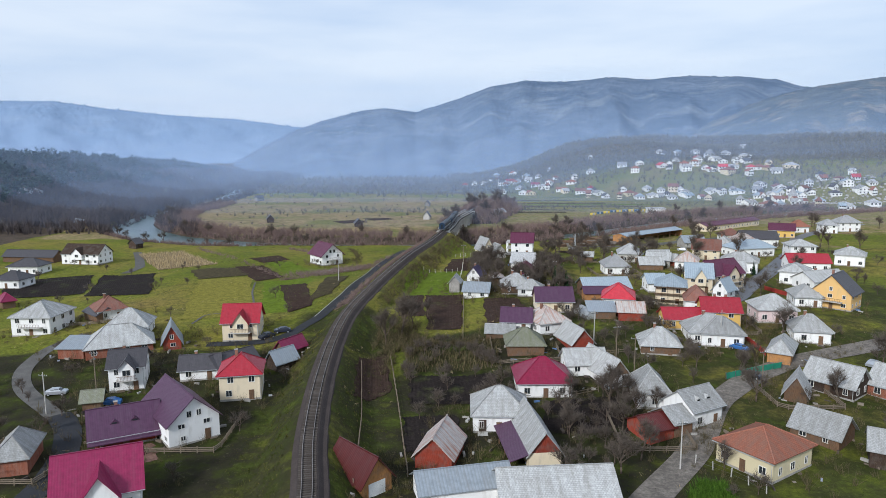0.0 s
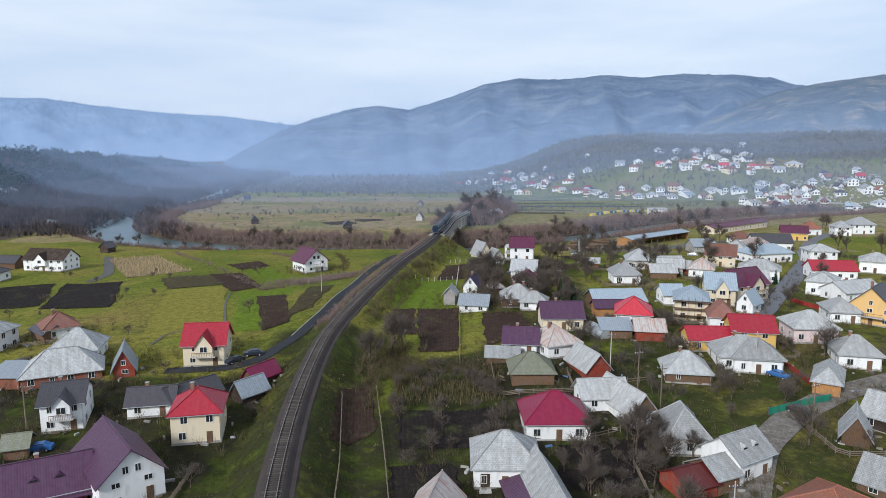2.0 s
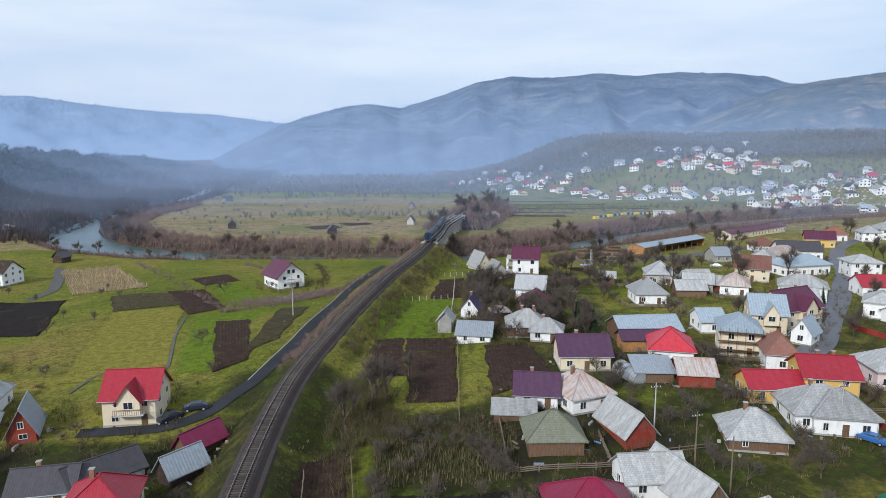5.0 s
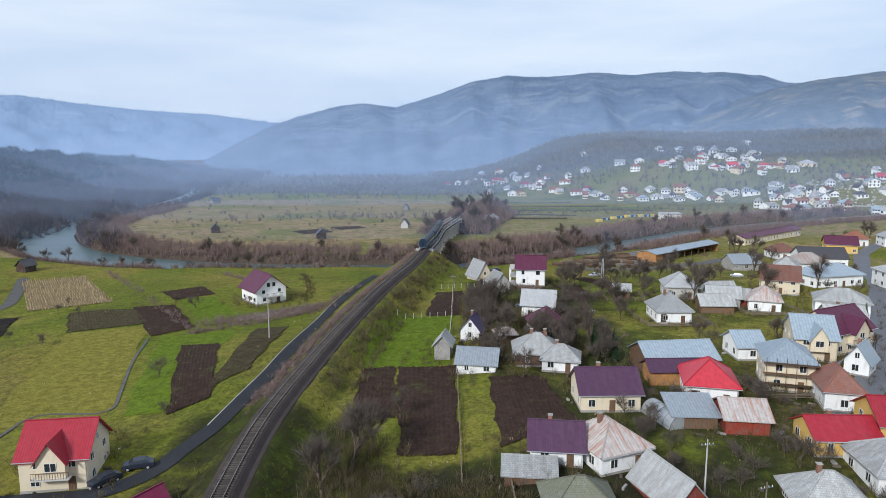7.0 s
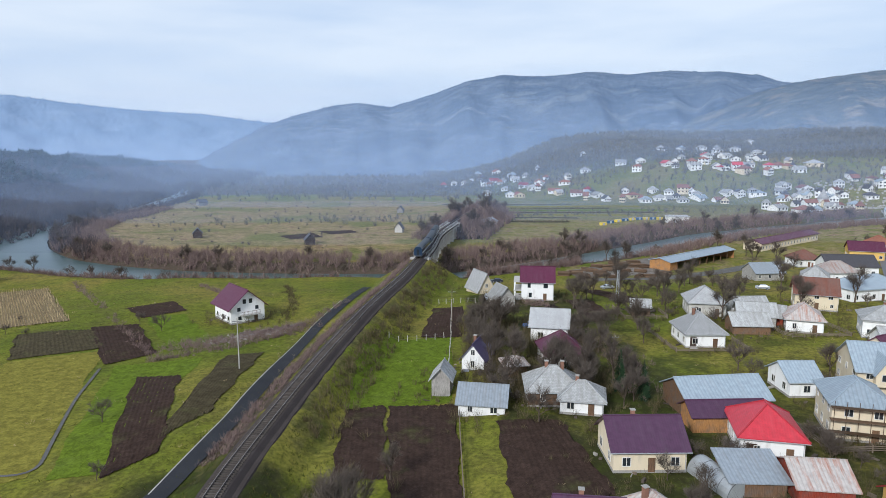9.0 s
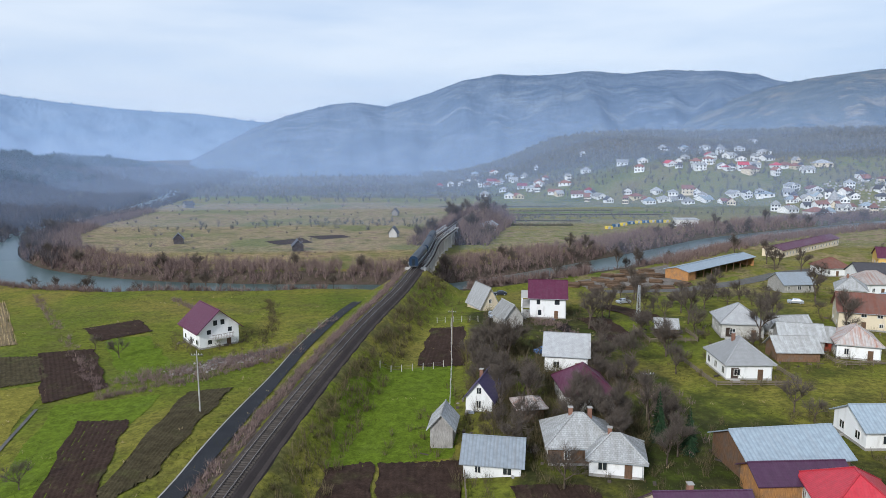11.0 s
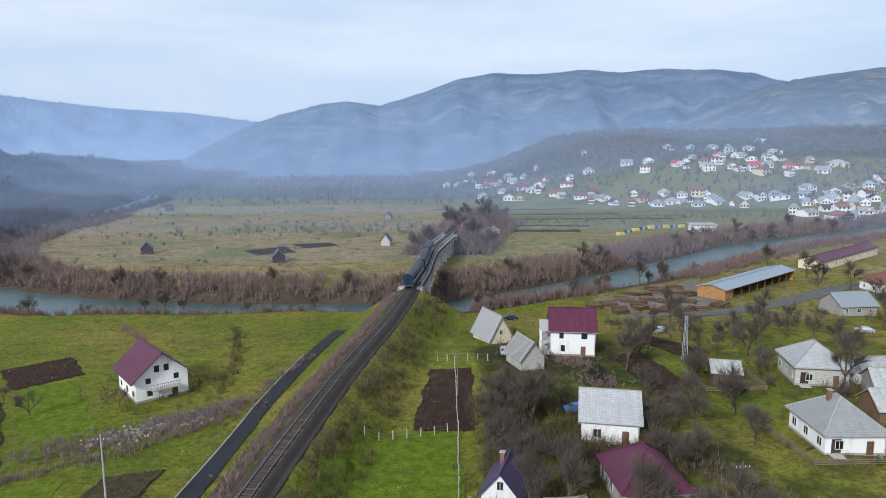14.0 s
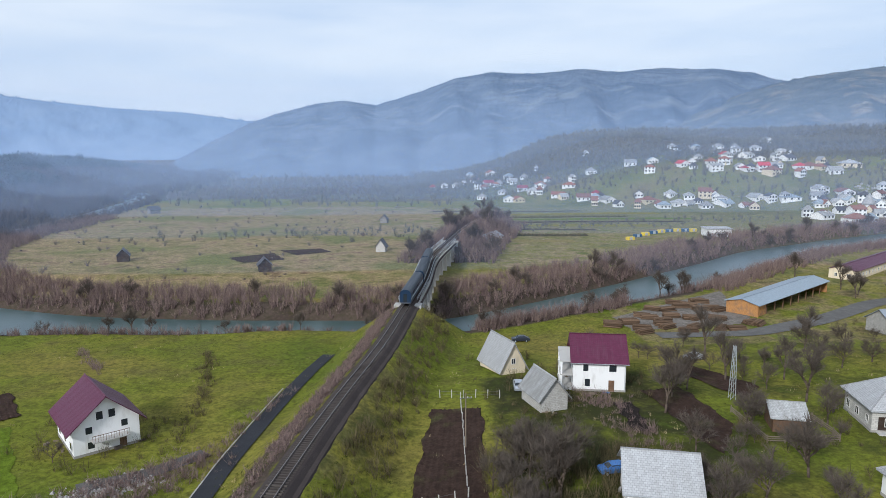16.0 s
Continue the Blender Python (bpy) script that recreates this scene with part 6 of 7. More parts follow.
def conifer(seed, tall):
    r = random.Random(seed)
    s = Solid()
    z = tall * 0.08
    while z < tall:
        k = 1 - z / tall
        rad = tall * 0.23 * k + 0.12
        for _ in range(int(9 + 22 * k)):
            a = r.uniform(0, 6.28)
            rr = rad * r.uniform(0.55, 1.1)
            o = Vector((math.cos(a), math.sin(a), 0))
            sd = Vector((-o.y, o.x, 0)) * rr * r.uniform(0.10, 0.2)
            b = Vector((0, 0, z + r.uniform(-.15, .2)))
            tip = b + o * rr + Vector((0, 0, -rr * r.uniform(0.15, 0.5)))
            mid = b.lerp(tip, 0.6)
            s.add([b, mid - sd, tip, mid + sd + Vector((0, 0, 0.12))], [(0, 1, 2), (0, 2, 3)])
        z += tall * 0.032
    return Solid().bar((0, 0, -0.3), (0, 0, tall * 0.97), tall * 0.018, 0.02, 6).mesh("trunk", "bark"), s.mesh("crown", "needles")


def tree(name, meshes, x, y, size, turn, label, group=""):
    root = empty(name, pose(x, y, hz(x, y) - 0.05, 0, 0, turn) @ Matrix.Scale(size, 4), label, "tree", group)
    part("trunk", meshes[0], root)
    part("crown", meshes[1], root)
    return root


BROAD = [grow(3, 9, 1.0, 13), grow(8, 10, 0.8, 13), grow(21, 8, 1.2, 13), grow(33, 11, 0.7, 12)]
FRUIT = [grow(41, 5, 1.3, 10), grow(52, 4.5, 1.2, 10), grow(63, 5.5, 1.0, 10)]
SPRUCE = [conifer(2, 9), conifer(5, 8)]


def brush(name, spots, mat, label, low=1.2, high=3.5, stems=22, width=0.035, fan=0.55, seed=1):
    """Thickets of bare shoots, too many to count, in one mesh."""
    r = np.random.default_rng(seed)
    n = len(spots)
    P = np.repeat(np.array(spots, float), stems, 0)
    N = len(P)
    H = np.repeat(r.uniform(low, high, n), stems) * r.uniform(0.5, 1.0, N)
    a, a2 = r.uniform(0, 6.28, N), r.uniform(0, 6.28, N)
    spr = r.uniform(0.05, fan, N) * H
    base = P + np.stack([r.normal(0, 0.25, N), r.normal(0, 0.25, N), np.zeros(N)], 1)
    base[:, 2] -= 0.15
    lift = np.where(r.random(N) < 0.45, r.uniform(0.2, 0.6, N), 0) * H
    base += np.stack([np.cos(a) * spr, np.sin(a) * spr, H], 1) * (lift / H)[:, None]
    tip = base + np.stack([np.cos(a) * spr, np.sin(a) * spr, H - lift * 0.8], 1)
    side = np.stack([np.cos(a2), np.sin(a2), np.zeros(N)], 1) * (width * r.uniform(0.6, 1.6, N))[:, None]
    V = np.stack([base - side, base + side, tip], 1).reshape(-1, 3)
    F = np.arange(3 * N).reshape(-1, 3)
    tagged(new(name, mesh(name, V.tolist(), F.tolist(), mat)), label, "shrubs", kind="stuff")


rnd = random.Random(11)


def band(line, lo, hi, count, side=0, seed=1, xr=(-1e9, 1e9), yr=(-1e9, 1e9)):
    """Spots beside a line, between two distances from it."""
    r = random.Random(seed)
    P = np.array([p[:2] for p in line], float)
    seg = np.hypot(*np.diff(P, axis=0).T)
    s = np.r_[0, np.cumsum(seg)]
    out = []
    tries = 0
    while len(out) < count and tries < count * 20:
        tries += 1
        u = r.uniform(0, s[-1])
        i = min(len(seg) - 1, max(0, int(np.searchsorted(s, u)) - 1))
        t = (u - s[i]) / seg[i]
        w = line[i][2] if len(line[i]) > 2 else 0
        d = (P[i + 1] - P[i]) / seg[i]
        sd = side or r.choice((-1, 1))
        k = w + lo + (hi - lo) * r.random() ** 1.3
        x, y = P[i] + d * seg[i] * t + np.array([-d[1], d[0]]) * sd * k
        if xr[0] < x < xr[1] and yr[0] < y < yr[1]:
            z = hz(x, y)
            if z > -2.2:
                out.append((x, y, z))
    return out

# ---- riverside woods and hedges ----
keep_off = lambda pts: [p for p in pts if near_line(np.array(p[0]), np.array(p[1]), TRACK)[0] > 4.5]
north = keep_off(band(RIVER, 0.5, 29, 5200, -1, 1, (-220, 330), (330, 640)))
brush("riverside_brush", north, "brush", "reddish-brown bare willow thicket along the river", 2.0, 6.0, 26, 0.05, 0.5, 2)
west = band(RIVER, 1, 17, 700, -1, 7, (-420, -150), (380, 1000)) + band(RIVER, 1, 130, 4200, 1, 9, (-520, -140), (400, 1100))
brush("riverside_brush", west, "grey_twigs", "grey-brown bare riverside wood", 3.0, 9.0, 26, 0.09, 0.45, 3)
south = keep_off(band(RIVER, 0.5, 7, 900, 1, 4, (-160, 330), (300, 600)))
brush("riverside_brush", south, "brush", "low bare bushes on the near river bank", 1.0, 3.0, 24, 0.04, 0.6, 4)
south_e = keep_off(band(RIVER, 4, 18, 1700, 1, 14, (62, 420), (380, 620))) + keep_off(band(RIVER, 5, 11, 420, 1, 15, (18, 66), (320, 400)))
brush("riverside_brush", south_e, "brush", "tall bare willow scrub on the near river bank", 2.0, 5.5, 26, 0.05, 0.5, 15)
south_w = band(RIVER, 5, 11, 760, 1, 16, (-230, -30), (320, 470))
brush("riverside_brush", south_w, "brush", "brown bushes along the near river bank", 1.2, 3.6, 26, 0.05, 0.6, 16)
line_far = [p for p in band(TRACK, 3.2, 20, 900, 0, 5, (-60, 90), (436, 600))]
brush("railway_thicket", line_far, "brush", "dense purple-brown thicket beyond the bridge", 3.0, 8.0, 34, 0.06, 0.45, 5)
bank_w = [p for p in band(TRACK, 3.0, 6.8, 1000, 1, 6, (-60, 30), (186, 338))]
brush("trackside_brush", bank_w, "brush", "brown bramble along the railway bank", 0.4, 1.6, 24, 0.03, 0.8, 6)
bank_e = [p for p in band(TRACK, 4.5, 11, 330, -1, 8, (-60, 30), (196, 335))]
brush("trackside_brush", bank_e, "mixed_brush", "olive-brown bushes on the railway slope", 0.8, 3.2, 30, 0.03, 0.7, 7)
grass_s = [p for p in band(TRACK, 3.6, 13, 5200, 0, 12, (-60, 20), (75, 260))]
brush("bank_grass", grass_s, "grass_blade", "tufted green and yellow grass on the railway bank", 0.15, 0.55, 7, 0.05, 0.9, 8)
brush("trackside_brush", [(x, y, hz(x, y)) for x, y in [(rnd.gauss(-11, 3.2), rnd.gauss(165, 9)) for _ in range(260)]], "mixed_brush", "bare brown scrub below the railway bank", 1.0, 3.6, 34, 0.025, 0.7, 9)
mead = [(x, y, hz(x, y)) for x, y in [(rnd.uniform(-215, -5), rnd.uniform(395, 720)) for _ in range(130)]]
brush("meadow_bushes", mead, "mid_twigs", "scattered bare bushes on the dry meadow", 0.7, 3.6, 46, 0.05, 0.9, 10)
far_hedge = []
for _ in range(260):
    q = rnd.uniform(-1, 1)
    x, y = rnd.gauss(60 + q * 190, 16), 560 + q * 40 + rnd.gauss(0, 12)
    far_hedge.append((x, y, hz(x, y)))
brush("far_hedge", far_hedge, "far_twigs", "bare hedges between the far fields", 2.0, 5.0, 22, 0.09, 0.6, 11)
slope_w = [(x, y, hz(x, y)) for x, y in [(rnd.uniform(-40, 520), rnd.uniform(640, 1150)) for _ in range(4200)] if y > np.interp(x, [-50, 120, 337, 500], [860, 745, 640, 600])]
upper_w = []
while len(upper_w) < 4200:
    x, y = rnd.uniform(10, 800), rnd.uniform(760, 1350)
    if y > np.interp(x, [-50, 120, 337, 500, 900], [900, 735, 628, 590, 540]) + 130 and noise.noise(Vector((x / 90, y / 120, 3))) > -0.15:
        upper_w.append((x, y, hz(x, y)))
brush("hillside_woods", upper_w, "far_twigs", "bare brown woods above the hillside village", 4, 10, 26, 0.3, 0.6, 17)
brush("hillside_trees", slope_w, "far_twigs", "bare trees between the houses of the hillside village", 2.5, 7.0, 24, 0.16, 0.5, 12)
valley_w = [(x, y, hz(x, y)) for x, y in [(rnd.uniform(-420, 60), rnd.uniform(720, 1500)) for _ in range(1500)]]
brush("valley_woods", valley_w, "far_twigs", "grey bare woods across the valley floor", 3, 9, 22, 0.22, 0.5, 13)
slope_l = []
while len(slope_l) < 4600:
    y = rnd.uniform(400, 1500)
    x = np.interp(y, [300, 450, 650, 990, 1630], [-420, -440, -490, -470, -540]) + rnd.uniform(-60, 230)
    slope_l.append((x, y, hz(x, y)))
brush("hillside_woods", slope_l, "grey_twigs", "bare grey-brown woods on the western slope", 4, 10, 44, 0.16, 0.6, 14)


def wooded(name, spots, mat, label, low, high, seed):
    """A far wood: each tree a crown of ragged clumps on a stem, all in one mesh."""
    r = np.random.default_rng(seed)
    k = 34
    P = np.repeat(np.array(spots, float), k, 0)
    N = len(P)
    tall = np.array([r.uniform(low, high) * (1 + 0.45 * noise.noise(Vector((x / 34, y / 34, seed)))) * (1 - 0.85 * float(smooth((y - 1150) / 550))) for x, y, z in spots])
    H = np.repeat(tall, k)
    d = r.normal(0, 1, (N, 3))
    d /= np.linalg.norm(d, axis=1)[:, None]
    d *= r.uniform(0.55, 1.0, N)[:, None]
    c = P + d * np.stack([H * 0.27, H * 0.27, H * 0.42], 1)
    c[:, 2] += H * 0.56
    tri = [c + r.normal(0, 1, (N, 3)) * (H * 0.085)[:, None] for _ in range(3)]
    V = np.stack(tri, 1).reshape(-1, 3)
    tagged(new(name, mesh(name, V.tolist(), np.arange(3 * N).reshape(-1, 3).tolist(), mat)), label, "trees", kind="stuff")


hill_t = []
while len(hill_t) < 4200:
    y = rnd.uniform(480, 1750)
    x = np.interp(y, [300, 450, 650, 990, 1630, 2200], [-420, -440, -490, -470, -540, -700]) + rnd.uniform(-90, 120) * (1 - 0.5 * (y > 900))
    hill_t.append((x, y, hz(x, y) - 0.3))
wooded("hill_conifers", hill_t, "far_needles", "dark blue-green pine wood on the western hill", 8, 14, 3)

# ---- single trees ----
TREES = 0


def many(box, count, kinds, name, label, lo, hi, group, off=2.5):
    """Garden trees inside a stretch of the plan, clear of houses, lanes and the line."""
    x0, y0, x1, y1 = box
    got = tries = 0
    while got < count and tries < count * 30:
        tries += 1
        x, y = rnd.uniform(x0, x1), rnd.uniform(y0, y1)
        if any(abs(Vector((x - hx, y - hy)).length) < hr + off for hx, hy, hr in FOOT):
            continue
        if near_line(np.array(x), np.array(y), TRACK)[0] < 7 or near_line(np.array(x), np.array(y), STREET)[0] < 4:
            continue
        tree(name, rnd.choice(kinds), x, y, rnd.uniform(lo, hi), rnd.uniform(0, 360), label, group)
        got += 1


STREET = [(20, 78), (43, 108), (53, 125), (78, 145), (110, 158), (104, 221), (155, 296), (221, 392)]
FOOT = []
for o in list(scene.collection.objects):
    if o.type == "EMPTY" and o.parent is None and o.name.split(".")[0] in ("house", "barn", "shed"):
        wl_ = next(c for c in o.children if c.name.startswith("wall"))
        bb = [o.matrix_basis @ Vector(v) for v in wl_.bound_box]
        cx, cy = sum(v.x for v in bb) / 8, sum(v.y for v in bb) / 8
        FOOT.append((cx, cy, max(math.hypot(v.x - cx, v.y - cy) for v in bb) * 0.8))

for x, y, s in ((-10.5, 166, 1.25), (-14, 160, 1.0), (-8, 172, 0.9), (-4.2, 184, 0.55), (19, 199, 0.9), (24, 216, 1.0), (28, 222, 1.05), (18, 224, 0.9), (32, 220, 0.8)):
    tree("bare_tree", rnd.choice(BROAD), x, y, s, rnd.uniform(0, 360), "leafless tree with a wide crown of fine twigs", "bare trees")
many((10, 222, 22, 262), 22, BROAD, "bare_tree", "leafless garden tree with a rounded crown", 0.6, 1.0, "bare trees", 1.0)
many((26, 202, 40, 240), 16, BROAD, "bare_tree", "leafless garden tree with a rounded crown", 0.6, 0.95, "bare trees", 0.4)
many((9, 204, 24, 224), 9, BROAD + FRUIT, "bare_tree", "leafless garden tree with a rounded crown", 0.6, 0.9, "bare trees", 0.4)
many((36, 240, 62, 268), 16, FRUIT + BROAD, "bare_tree", "leafless garden tree with a rounded crown", 0.6, 1.0, "bare trees", 1.0)
many((36, 262, 110, 318), 30, FRUIT + BROAD, "bare_tree", "leafless orchard tree on rough grass", 0.7, 1.1, "bare trees", 1.0)
many((-8, 120, 16, 160), 34, FRUIT, "fruit_tree", "small leafless fruit tree in a kitchen garden", 0.6, 1.0, "fruit trees", 1.0)
many((18, 92, 48, 128), 34, FRUIT + BROAD, "bare_tree", "leafless tree in a back yard", 0.5, 0.9, "bare trees", 0.5)
many((30, 140, 62, 190), 34, FRUIT, "fruit_tree", "small leafless fruit tree in a yard", 0.7, 1.1, "fruit trees", 0.8)
many((52, 100, 110, 165), 30, FRUIT + BROAD[:2], "fruit_tree", "leafless tree in a village garden", 0.6, 1.1, "fruit trees", 1.0)
many((-110, 98, -34, 165), 30, FRUIT, "fruit_tree", "small leafless fruit tree in a yard", 0.6, 1.0, "fruit trees", 0.6)
many((-170, 180, -40, 310), 28, FRUIT, "fruit_tree", "small leafless tree at a field edge", 0.5, 1.0, "fruit trees", 1.5)
many((60, 200, 180, 330), 46, FRUIT + BROAD, "bare_tree", "leafless tree between village houses", 0.6, 1.1, "bare trees", 0.8)
many((110, 300, 300, 420), 24, BROAD, "bare_tree", "leafless tree near the river", 0.7, 1.1, "bare trees", 1.0)
for p in keep_off(band(RIVER, 2, 14, 44, -1, 31, (-210, 300), (340, 600))):
    tree("bare_tree", rnd.choice(BROAD), p[0], p[1], rnd.uniform(0.6, 1.15), rnd.uniform(0, 360), "tall leafless tree by the river", "riverside trees")
for p in keep_off(band(RIVER, 5, 10, 26, 1, 33, (-200, 120), (300, 440))):
    tree("bare_tree", rnd.choice(BROAD), p[0], p[1], rnd.uniform(0.5, 0.9), rnd.uniform(0, 360), "leafless tree on the near river bank", "riverside trees")
for p in band(TRACK, 4, 17, 22, 0, 35, (-30, 90), (440, 560)):
    tree("bare_tree", rnd.choice(BROAD), p[0], p[1], rnd.uniform(0.8, 1.3), rnd.uniform(0, 360), "leafless tree in a thicket beyond the bridge", "riverside trees")
for x, y, s in ((36, 212, 1.0), (39, 208, 0.8), (84, 215, 0.6), (112, 238, 0.6)):
    tree("spruce", rnd.choice(SPRUCE), x, y, s, rnd.uniform(0, 360), "dark green spruce in a garden", "spruces")

# ---- hedges, scrub and ground cover ----


def strew(line, spread_, count, seed):
    r = random.Random(seed)
    out = []
    for _ in range(count):
        i = r.randrange(len(line) - 1)
        t = r.random()
        x = line[i][0] * (1 - t) + line[i + 1][0] * t + r.gauss(0, spread_)
        y = line[i][1] * (1 - t) + line[i + 1][1] * t + r.gauss(0, spread_)
        out.append((x, y, hz(x, y)))
    return out


brush("scrub", strew(SCRUB, 2.2, 420, 1), "brush", "brown tangled scrub beside the field track", 0.5, 1.9, 24, 0.03, 0.9, 21)
for k, (ln, sp, n_) in enumerate(((HEDGE_A, 0.8, 260), (DITCH, 0.9, 90), (DITCH_B, 0.6, 40), (HEDGE_B, 1.6, 150), (HEDGE_C, 2.2, 170), (HEDGE_D, 2.0, 90), (HEDGE_E, 2.0, 110))):
    brush("hedge", strew(ln, sp, n_, 40 + k), "mixed_brush" if k % 2 else "brush", "bare overgrown hedge at a field edge", 0.6, 2.2, 26, 0.028, 0.7, 41 + k)
yards = []
for hx, hy, hr in FOOT:
    if hy < 340 and abs(hx) < 150:
        for _ in range(30):
            a, d_ = rnd.uniform(0, 6.28), hr + rnd.uniform(0.5, 8)
            x, y = hx + d_ * math.cos(a), hy + d_ * math.sin(a)
            if near_line(np.array(x), np.array(y), TRACK)[0] > 6 and all(math.hypot(x - p, y - q) > r_ * 0.9 for p, q, r_ in FOOT):
                yards.append((x, y, hz(x, y)))
brush("yard_shrubs", yards, "mixed_brush", "bare garden shrubs around the houses", 0.7, 3.0, 36, 0.022, 0.7, 61)
thick = [(x, y, hz(x, y)) for x, y in [(rnd.uniform(10, 36), rnd.uniform(206, 262)) for _ in range(760)] if all(math.hypot(x - p, y - q) > r_ * 0.8 + 0.3 for p, q, r_ in FOOT)]
brush("garden_thicket", thick, "mixed_brush", "tangled bare shrubs and saplings between the houses", 1.0, 4.2, 34, 0.026, 0.6, 64)
green_h = [(x, y, hz(x, y)) for x, y in [(rnd.uniform(33, 43), rnd.uniform(86, 97)) for _ in range(260)] if near_line(np.array(x), np.array(y), STREET)[0] > 4]
brush("green_hedge", green_h, "hedge_green", "bright evergreen hedge below the orange-roofed house", 0.8, 1.8, 40, 0.04, 0.9, 65)
weeds = [(x, y, hz(x, y)) for x, y in [(rnd.uniform(-115, 120), rnd.uniform(84, 330)) for _ in range(2400)] if near_line(np.array(x), np.array(y), TRACK)[0] > 4 and noise.noise(Vector((x * 0.05, y * 0.05, 9))) > 0.08]
brush("dead_weeds", weeds, "dry_stalk", "pale dead weeds standing in the rough grass", 0.2, 0.8, 7, 0.04, 0.8, 66)
tufts = []
while len(tufts) < 24000:
    x, y = rnd.uniform(-120, 130), 82 + 260 * rnd.random() ** 1.4
    if near_line(np.array(x), np.array(y), TRACK)[0] > 5 and noise.noise(Vector((x * 0.06, y * 0.06, 0))) > -0.12:
        tufts.append((x, y, hz(x, y)))
brush("grass_tufts", tufts, "grass_blade", "rough grass and dead weeds over the gardens", 0.12, 0.5, 6, 0.05, 0.9, 62)

# ---- poles ----


def pole(x, y, tall, mat, label):
    root = empty("utility_pole", pose(x, y, hz(x, y), 0, 0, rnd.uniform(-20, 20)), label, "pole", "utility poles")
    part("mast", cached(("mast", tall, mat), lambda: Solid().bar((0, 0, -0.6), (0, 0, tall), 0.14, 0.08, 8).mesh("mast", mat)), root)
    part("crossarm", cached(("arm", tall), lambda: Solid().box(-0.9, -0.05, tall - 0.8, 0.9, 0.05, tall - 0.68).mesh("crossarm", "steel")), root)
    for u in (-0.8, -0.3, 0.3, 0.8):
        part("insulator", cached(("ins", tall), lambda: Solid().bar((0, 0, tall - 0.68), (0, 0, tall - 0.48), 0.05, 0.03, 6).mesh("insulator", "white_paint")), root, Matrix.Translation((u, 0, 0)))
    return root


for x, y in POLES_A[:1]:
    pole(x, y, 10.5, "pole_concrete", "pale concrete utility pole in a field")
for x, y in POLES_B + POLES_C[1:] + POLES_D + POLES_E:
    pole(x, y, 8.5, rnd.choice(("pole_wood", "pole_concrete")), "utility pole with a short steel crossarm")
# lattice mast
lx, ly = POLES_C[0]
mast = empty("lattice_mast", pose(lx, ly, hz(lx, ly)), "slender grey lattice mast in the orchard", "mast")
for sx in (-1, 1):
    for sy in (-1, 1):
        part("leg", Solid().bar((sx * 0.45, sy * 0.45, -0.4), (sx * 0.18, sy * 0.18, 9.5), 0.06).mesh("leg", "galvanised"), mast)
for k in range(9):
    z0, a, b_ = k * 1.05, 0.45 - 0.03 * k, 0.42 - 0.03 * k
    part("brace", Solid().bar((-a, -a, z0), (b_, -b_, z0 + 1.05), 0.03).mesh("brace", "galvanised"), mast)
    part("brace", Solid().bar((-a, a, z0), (-b_, -b_, z0 + 1.05), 0.03).mesh("brace", "galvanised"), mast)

# ---- fences ----


def fence(line, label, step, tall, post_mat, rails, rail_mat, solid=False, board=0.07):
    root = empty("fence", pose(0, 0, 0), label, "fence")
    P = np.array(line, float)
    s = np.r_[0, np.cumsum(np.hypot(*np.diff(P, axis=0).T))]
    u = np.arange(0, s[-1] + 0.01, step)
    X, Y = np.interp(u, s, P[:, 0]), np.interp(u, s, P[:, 1])
    Z = [hz(a, b) for a, b in zip(X, Y)]
    pm = cached(("fp", post_mat, tall), lambda: Solid().box(-0.07, -0.07, -0.4, 0.07, 0.07, tall + 0.1).mesh("post", post_mat))
    for a, b, c in zip(X, Y, Z):
        part("post", pm, root, pose(a, b, c, rnd.uniform(-4, 4), rnd.uniform(-4, 4), 0))
    for a, b, c, d_, e_, f_ in zip(X, Y, Z, X[1:], Y[1:], Z[1:]):
        if solid:
            nrm = Vector((-(e_ - b), d_ - a, 0)).normalized() * 0.03
            q = [(a, b, c + 0.05), (d_, e_, f_ + 0.05), (d_, e_, f_ + tall), (a, b, c + tall)]
            sd = Solid().add([(v[0] - nrm.x, v[1] - nrm.y, v[2]) for v in q] + [(v[0] + nrm.x, v[1] + nrm.y, v[2]) for v in q], [(0, 1, 2, 3), (7, 6, 5, 4), (0, 4, 5, 1), (2, 6, 7, 3), (1, 5, 6, 2), (3, 7, 4, 0)])
            part("panel", sd.mesh("panel", rail_mat), root)
        else:
            for h in rails:
                part("rail", Solid().bar((a, b, c + h), (d_, e_, f_ + h), board).mesh("rail", rail_mat), root)


for ln in (FENCE_A, FENCE_B, FENCE_F, FENCE_H, FENCE_I, FENCE_J):
    fence(ln, "weathered post-and-rail garden fence", 2.6, 1.2, "fence_wood", (0.5, 1.0), "fence_wood")
for ln in (FENCE_C, FENCE_D):
    fence(ln, "white concrete fence posts with wire", 2.2, 1.4, "pole_concrete", (0.6, 1.2), "steel", board=0.015)
for ln in (FENCE_E, FENCE_G):
    fence(ln, "pale fence posts with thin wires", 3.0, 1.4, "pole_concrete", (0.5, 1.2), "steel", board=0.015)
fence(FENCE_GREEN, "green mesh fence along the lane", 2.5, 1.4, "steel", (), "green_mesh", True)
fence(FENCE_RED, "dark red boarded fence along the street", 2.5, 1.3, "red_paint", (), "red_paint", True)
fence(FENCE_RED_B, "dark red boarded fence along the street", 2.5, 1.3, "red_paint", (), "red_paint", True)
ribbon("channel", CHANNEL, 0.6, 0.14, "gravel", "narrow pale concrete channel between meadows", "ditch", across=2)

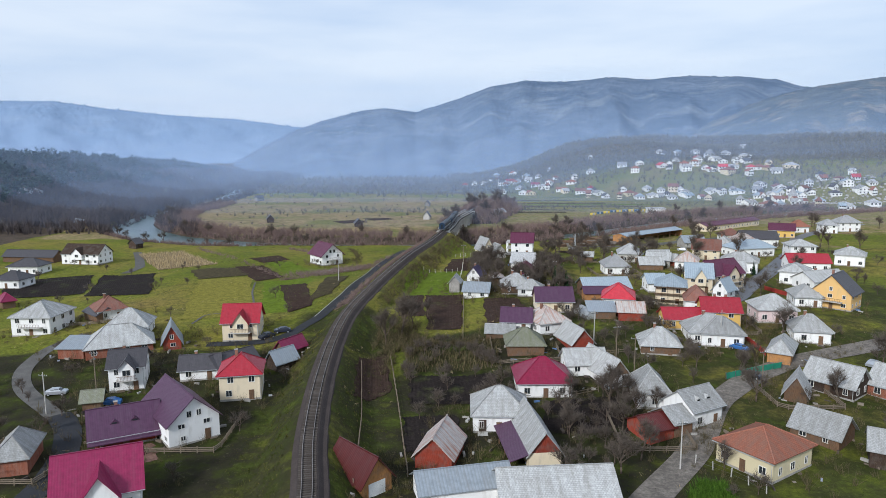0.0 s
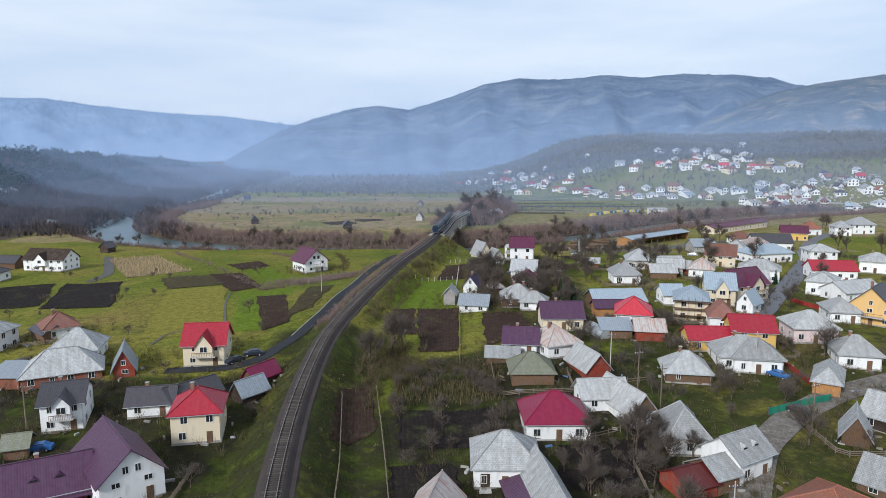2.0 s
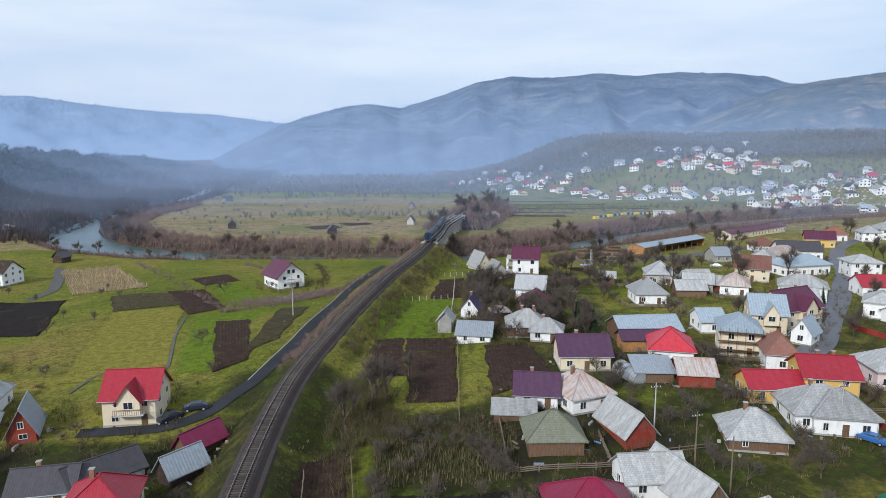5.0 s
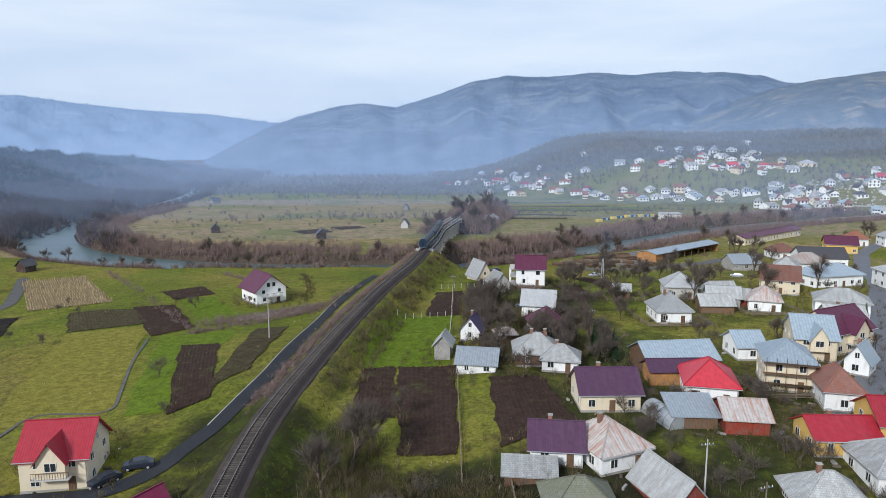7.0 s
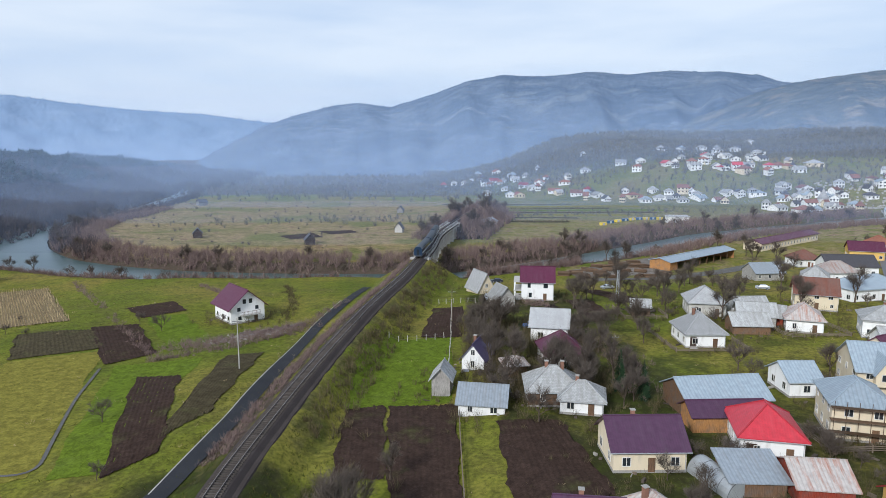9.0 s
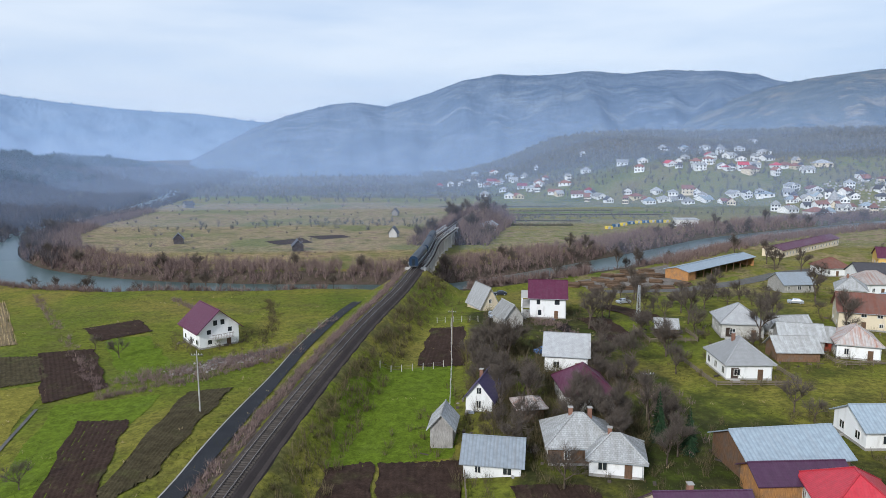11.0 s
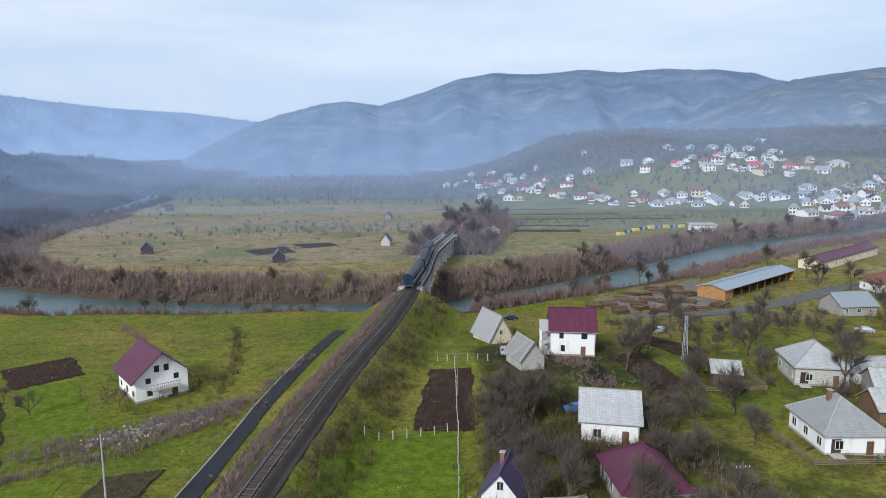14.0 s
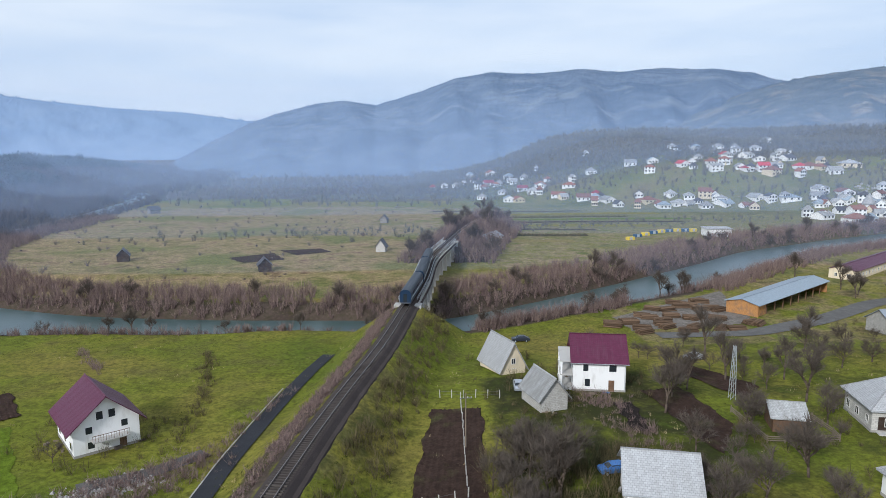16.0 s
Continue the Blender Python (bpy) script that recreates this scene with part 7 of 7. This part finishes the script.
# low board fences round some of the gardens
picked = [f for f in FOOT if 95 < f[1] < 300 and -110 < f[0] < 115 and near_line(np.array(f[0]), np.array(f[1]), TRACK)[0] > f[2] + 16 and not (f[0] < -30 and f[1] > 240)][::7]
for hx, hy, hr in picked:
    a = hr + 3.0
    sgn = 1 if hx > 0 else -1
    fence([(hx - a, hy + a), (hx - a, hy - a), (hx + a, hy - a), (hx + a, hy + a * 0.4)], "weathered plank fence round a garden", 2.8, 1.1, "fence_wood", (0.35, 0.65, 0.95), "fence_wood", board=0.09)

# ---- vehicles ----


def car(x, y, turn, paint, label):
    root = empty("car", pose(x, y, hz(x, y), 0, 0, turn), label, "car", "parked cars")
    s = Solid()
    prof = [(-2.1, 0.35), (-2.15, 0.8), (-1.9, 0.95), (-1.2, 1.0), (-0.6, 1.45), (0.9, 1.48), (1.7, 1.0), (2.1, 0.9), (2.12, 0.35)]
    k = len(prof)
    wd = [0.82 if z < 1.2 else 0.66 for _, z in prof]
    s.add([(a, -w_, z) for (a, z), w_ in zip(prof, wd)] + [(a, w_, z) for (a, z), w_ in zip(prof, wd)], [tuple(range(k)), tuple(range(2 * k - 1, k - 1, -1))] + [((i + 1) % k, i, k + i, k + (i + 1) % k) for i in range(k)])
    part("body", s.mesh("body", paint), root)
    for sd in (-1, 1):
        part("side_window", Solid().add([(-1.0, sd * 0.8, 1.02), (1.45, sd * 0.8, 1.02), (0.85, sd * 0.69, 1.4), (-0.55, sd * 0.69, 1.4)], [(0, 1, 2, 3) if sd < 0 else (3, 2, 1, 0)]).mesh("side_window", "pane"), root)
        for u in (-1.35, 1.3):
            wh = part("wheel", cached("tyre", lambda: Solid().bar((0, -0.1, 0.31), (0, 0.1, 0.31), 0.31, n=14).mesh("wheel", "rubber")), root, Matrix.Translation((u, sd * 0.75, 0)))
            part("rim", cached("rim", lambda: Solid().bar((0, -0.115, 0.31), (0, 0.115, 0.31), 0.18, n=10).mesh("rim", "galvanised")), wh)
    part("windscreen", Solid().add([(-1.22, -0.7, 1.03), (-0.62, -0.6, 1.43), (-0.62, 0.6, 1.43), (-1.22, 0.7, 1.03)], [(0, 3, 2, 1)]).mesh("windscreen", "pane"), root)


for k, (x, y) in enumerate(CARS_A + CARS_B + CARS_C + CARS_D):
    car(x, y, rnd.uniform(0, 360), ("car_silver", "car_dark", "car_blue", "car_silver")[k % 4], ("silver car parked beside a house", "dark car parked beside a house", "blue car parked in a yard", "silver car parked beside a house")[k % 4])

# ---- timber yard ----
log_me = Solid().bar((-2.2, 0, 0), (2.2, 0, 0), 0.22, 0.19, 7).mesh("log", "log")
for k, (x, y) in enumerate(LOGS):
    for j in range(2):
        px_, py_ = x + rnd.uniform(-4, 4), y + rnd.uniform(-3, 3)
        root = empty("log_pile", pose(px_, py_, hz(px_, py_), 0, 0, rnd.uniform(-40, 60)), "stack of brown sawn logs on muddy ground", "logs", "log stacks of the timber yard")
        for row in range(3):
            for i in range(6 - row):
                part("log", log_me, root, pose(rnd.uniform(-.3, .3), (i - (5 - row) / 2) * 0.44, 0.22 + row * 0.38, 0, 0, rnd.uniform(-2, 2)))

# ---- yard clutter and rubble ----
clut = Solid()
for hx, hy, hr in FOOT:
    if hy < 300 and -120 < hx < 130:
        for _ in range(9):
            a, d_ = rnd.uniform(0, 6.28), hr + rnd.uniform(-0.5, 3)
            x, y = hx + d_ * math.cos(a), hy + d_ * math.sin(a)
            if near_line(np.array(x), np.array(y), TRACK)[0] < 6:
                continue
            z, w_, l_, h_, t_ = hz(x, y), rnd.uniform(0.06, 0.25), rnd.uniform(0.15, 0.8), rnd.uniform(0.05, 0.5), rnd.uniform(0, 3.14)
            c, q = math.cos(t_), math.sin(t_)
            v = [(x + sx * w_ * c - sy * l_ * q, y + sx * w_ * q + sy * l_ * c, z + zz) for zz in (-0.2, h_) for sx, sy in ((-1, -1), (1, -1), (1, 1), (-1, 1))]
            clut.add(v, [(0, 1, 5, 4), (1, 2, 6, 5), (2, 3, 7, 6), (3, 0, 4, 7), (4, 5, 6, 7)])
tagged(new("yard_clutter", clut.mesh("yard_clutter", "debris")), "planks, crates and scrap heaped in the yards", "clutter", kind="stuff")
rub = Solid()
for _ in range(420):
    i = rnd.randrange(1, 3)
    t = rnd.random()
    x = SCRUB[i][0] * (1 - t) + SCRUB[i + 1][0] * t + rnd.gauss(0, 1.5)
    y = SCRUB[i][1] * (1 - t) + SCRUB[i + 1][1] * t + rnd.gauss(1.5, 1.2)
    z, s_ = hz(x, y), rnd.uniform(0.12, 0.45)
    rub.add([(x - s_, y - s_ * rnd.random(), z - 0.1), (x + s_, y - s_, z - 0.1), (x + s_ * 0.6, y + s_, z - 0.1), (x - s_, y + s_, z - 0.1), (x, y, z + s_ * rnd.uniform(0.5, 1.1))], [(0, 1, 4), (1, 2, 4), (2, 3, 4), (3, 0, 4)])
tagged(new("rubble", rub.mesh("rubble", "rubble")), "heap of pale broken masonry by an unfinished house", "rubble", kind="stuff")

# ---- garden greenhouse, far containers and steeple ----
gx_, gy_ = GREENHOUSE[0]
gh = empty("greenhouse", pose(gx_, gy_, hz(gx_, gy_), 0, 0, 15), "arched polytunnel covered in pale film", "greenhouse")
arc = [(2.0 * math.cos(a), 2.2 * math.sin(a)) for a in np.linspace(0, math.pi, 11)]
part("cover", mesh("cover", [(p, 0, q) for p, q in arc] + [(p, 8, q) for p, q in arc], [(i, i + 1, 12 + i, 11 + i) for i in range(10)] + [tuple(range(10, -1, -1)), tuple(range(11, 22))], "galvanised", soft=False), gh)
for i in range(5):
    hp = Solid()
    for (a, b_), (c, d_) in zip(arc, arc[1:]):
        hp.bar((a * 1.01, 2 * i, b_ * 1.01), (c * 1.01, 2 * i, d_ * 1.01), 0.04)
    part("hoop", hp.mesh("hoop", "steel"), gh)
for k, (x, y) in enumerate(CONT):
    part_ = empty("storage_container", pose(x, y, hz(x, y), 0, 0, 10), "%s painted container in a row by the road" % ("yellow", "blue")[k % 2], "container", "row of containers")
    part("body", cached(("cont", k % 2), lambda: Solid().box(-2.0, -1.0, 0, 2.0, 1.0, 1.6).mesh("body", ("yellow_paint", "blue_paint")[k % 2])), part_)
    part("door", cached("cont_door", lambda: Solid().box(-0.7, -1.06, 0.1, 0.7, -1.0, 1.5).mesh("door", "galvanised")), part_)
ch = empty("church", pose(330, 632, float(height(330, 632))), "small white church with a pale conical spire", "church")
part("tower", Solid().box(-3, -3, -3, 3, 3, 6).mesh("tower", "white"), ch)
part("spire", Solid().bar((0, 0, 6), (0, 0, 14), 4.6, 0.1, 8).mesh("spire", "greytile", uv=True), ch)
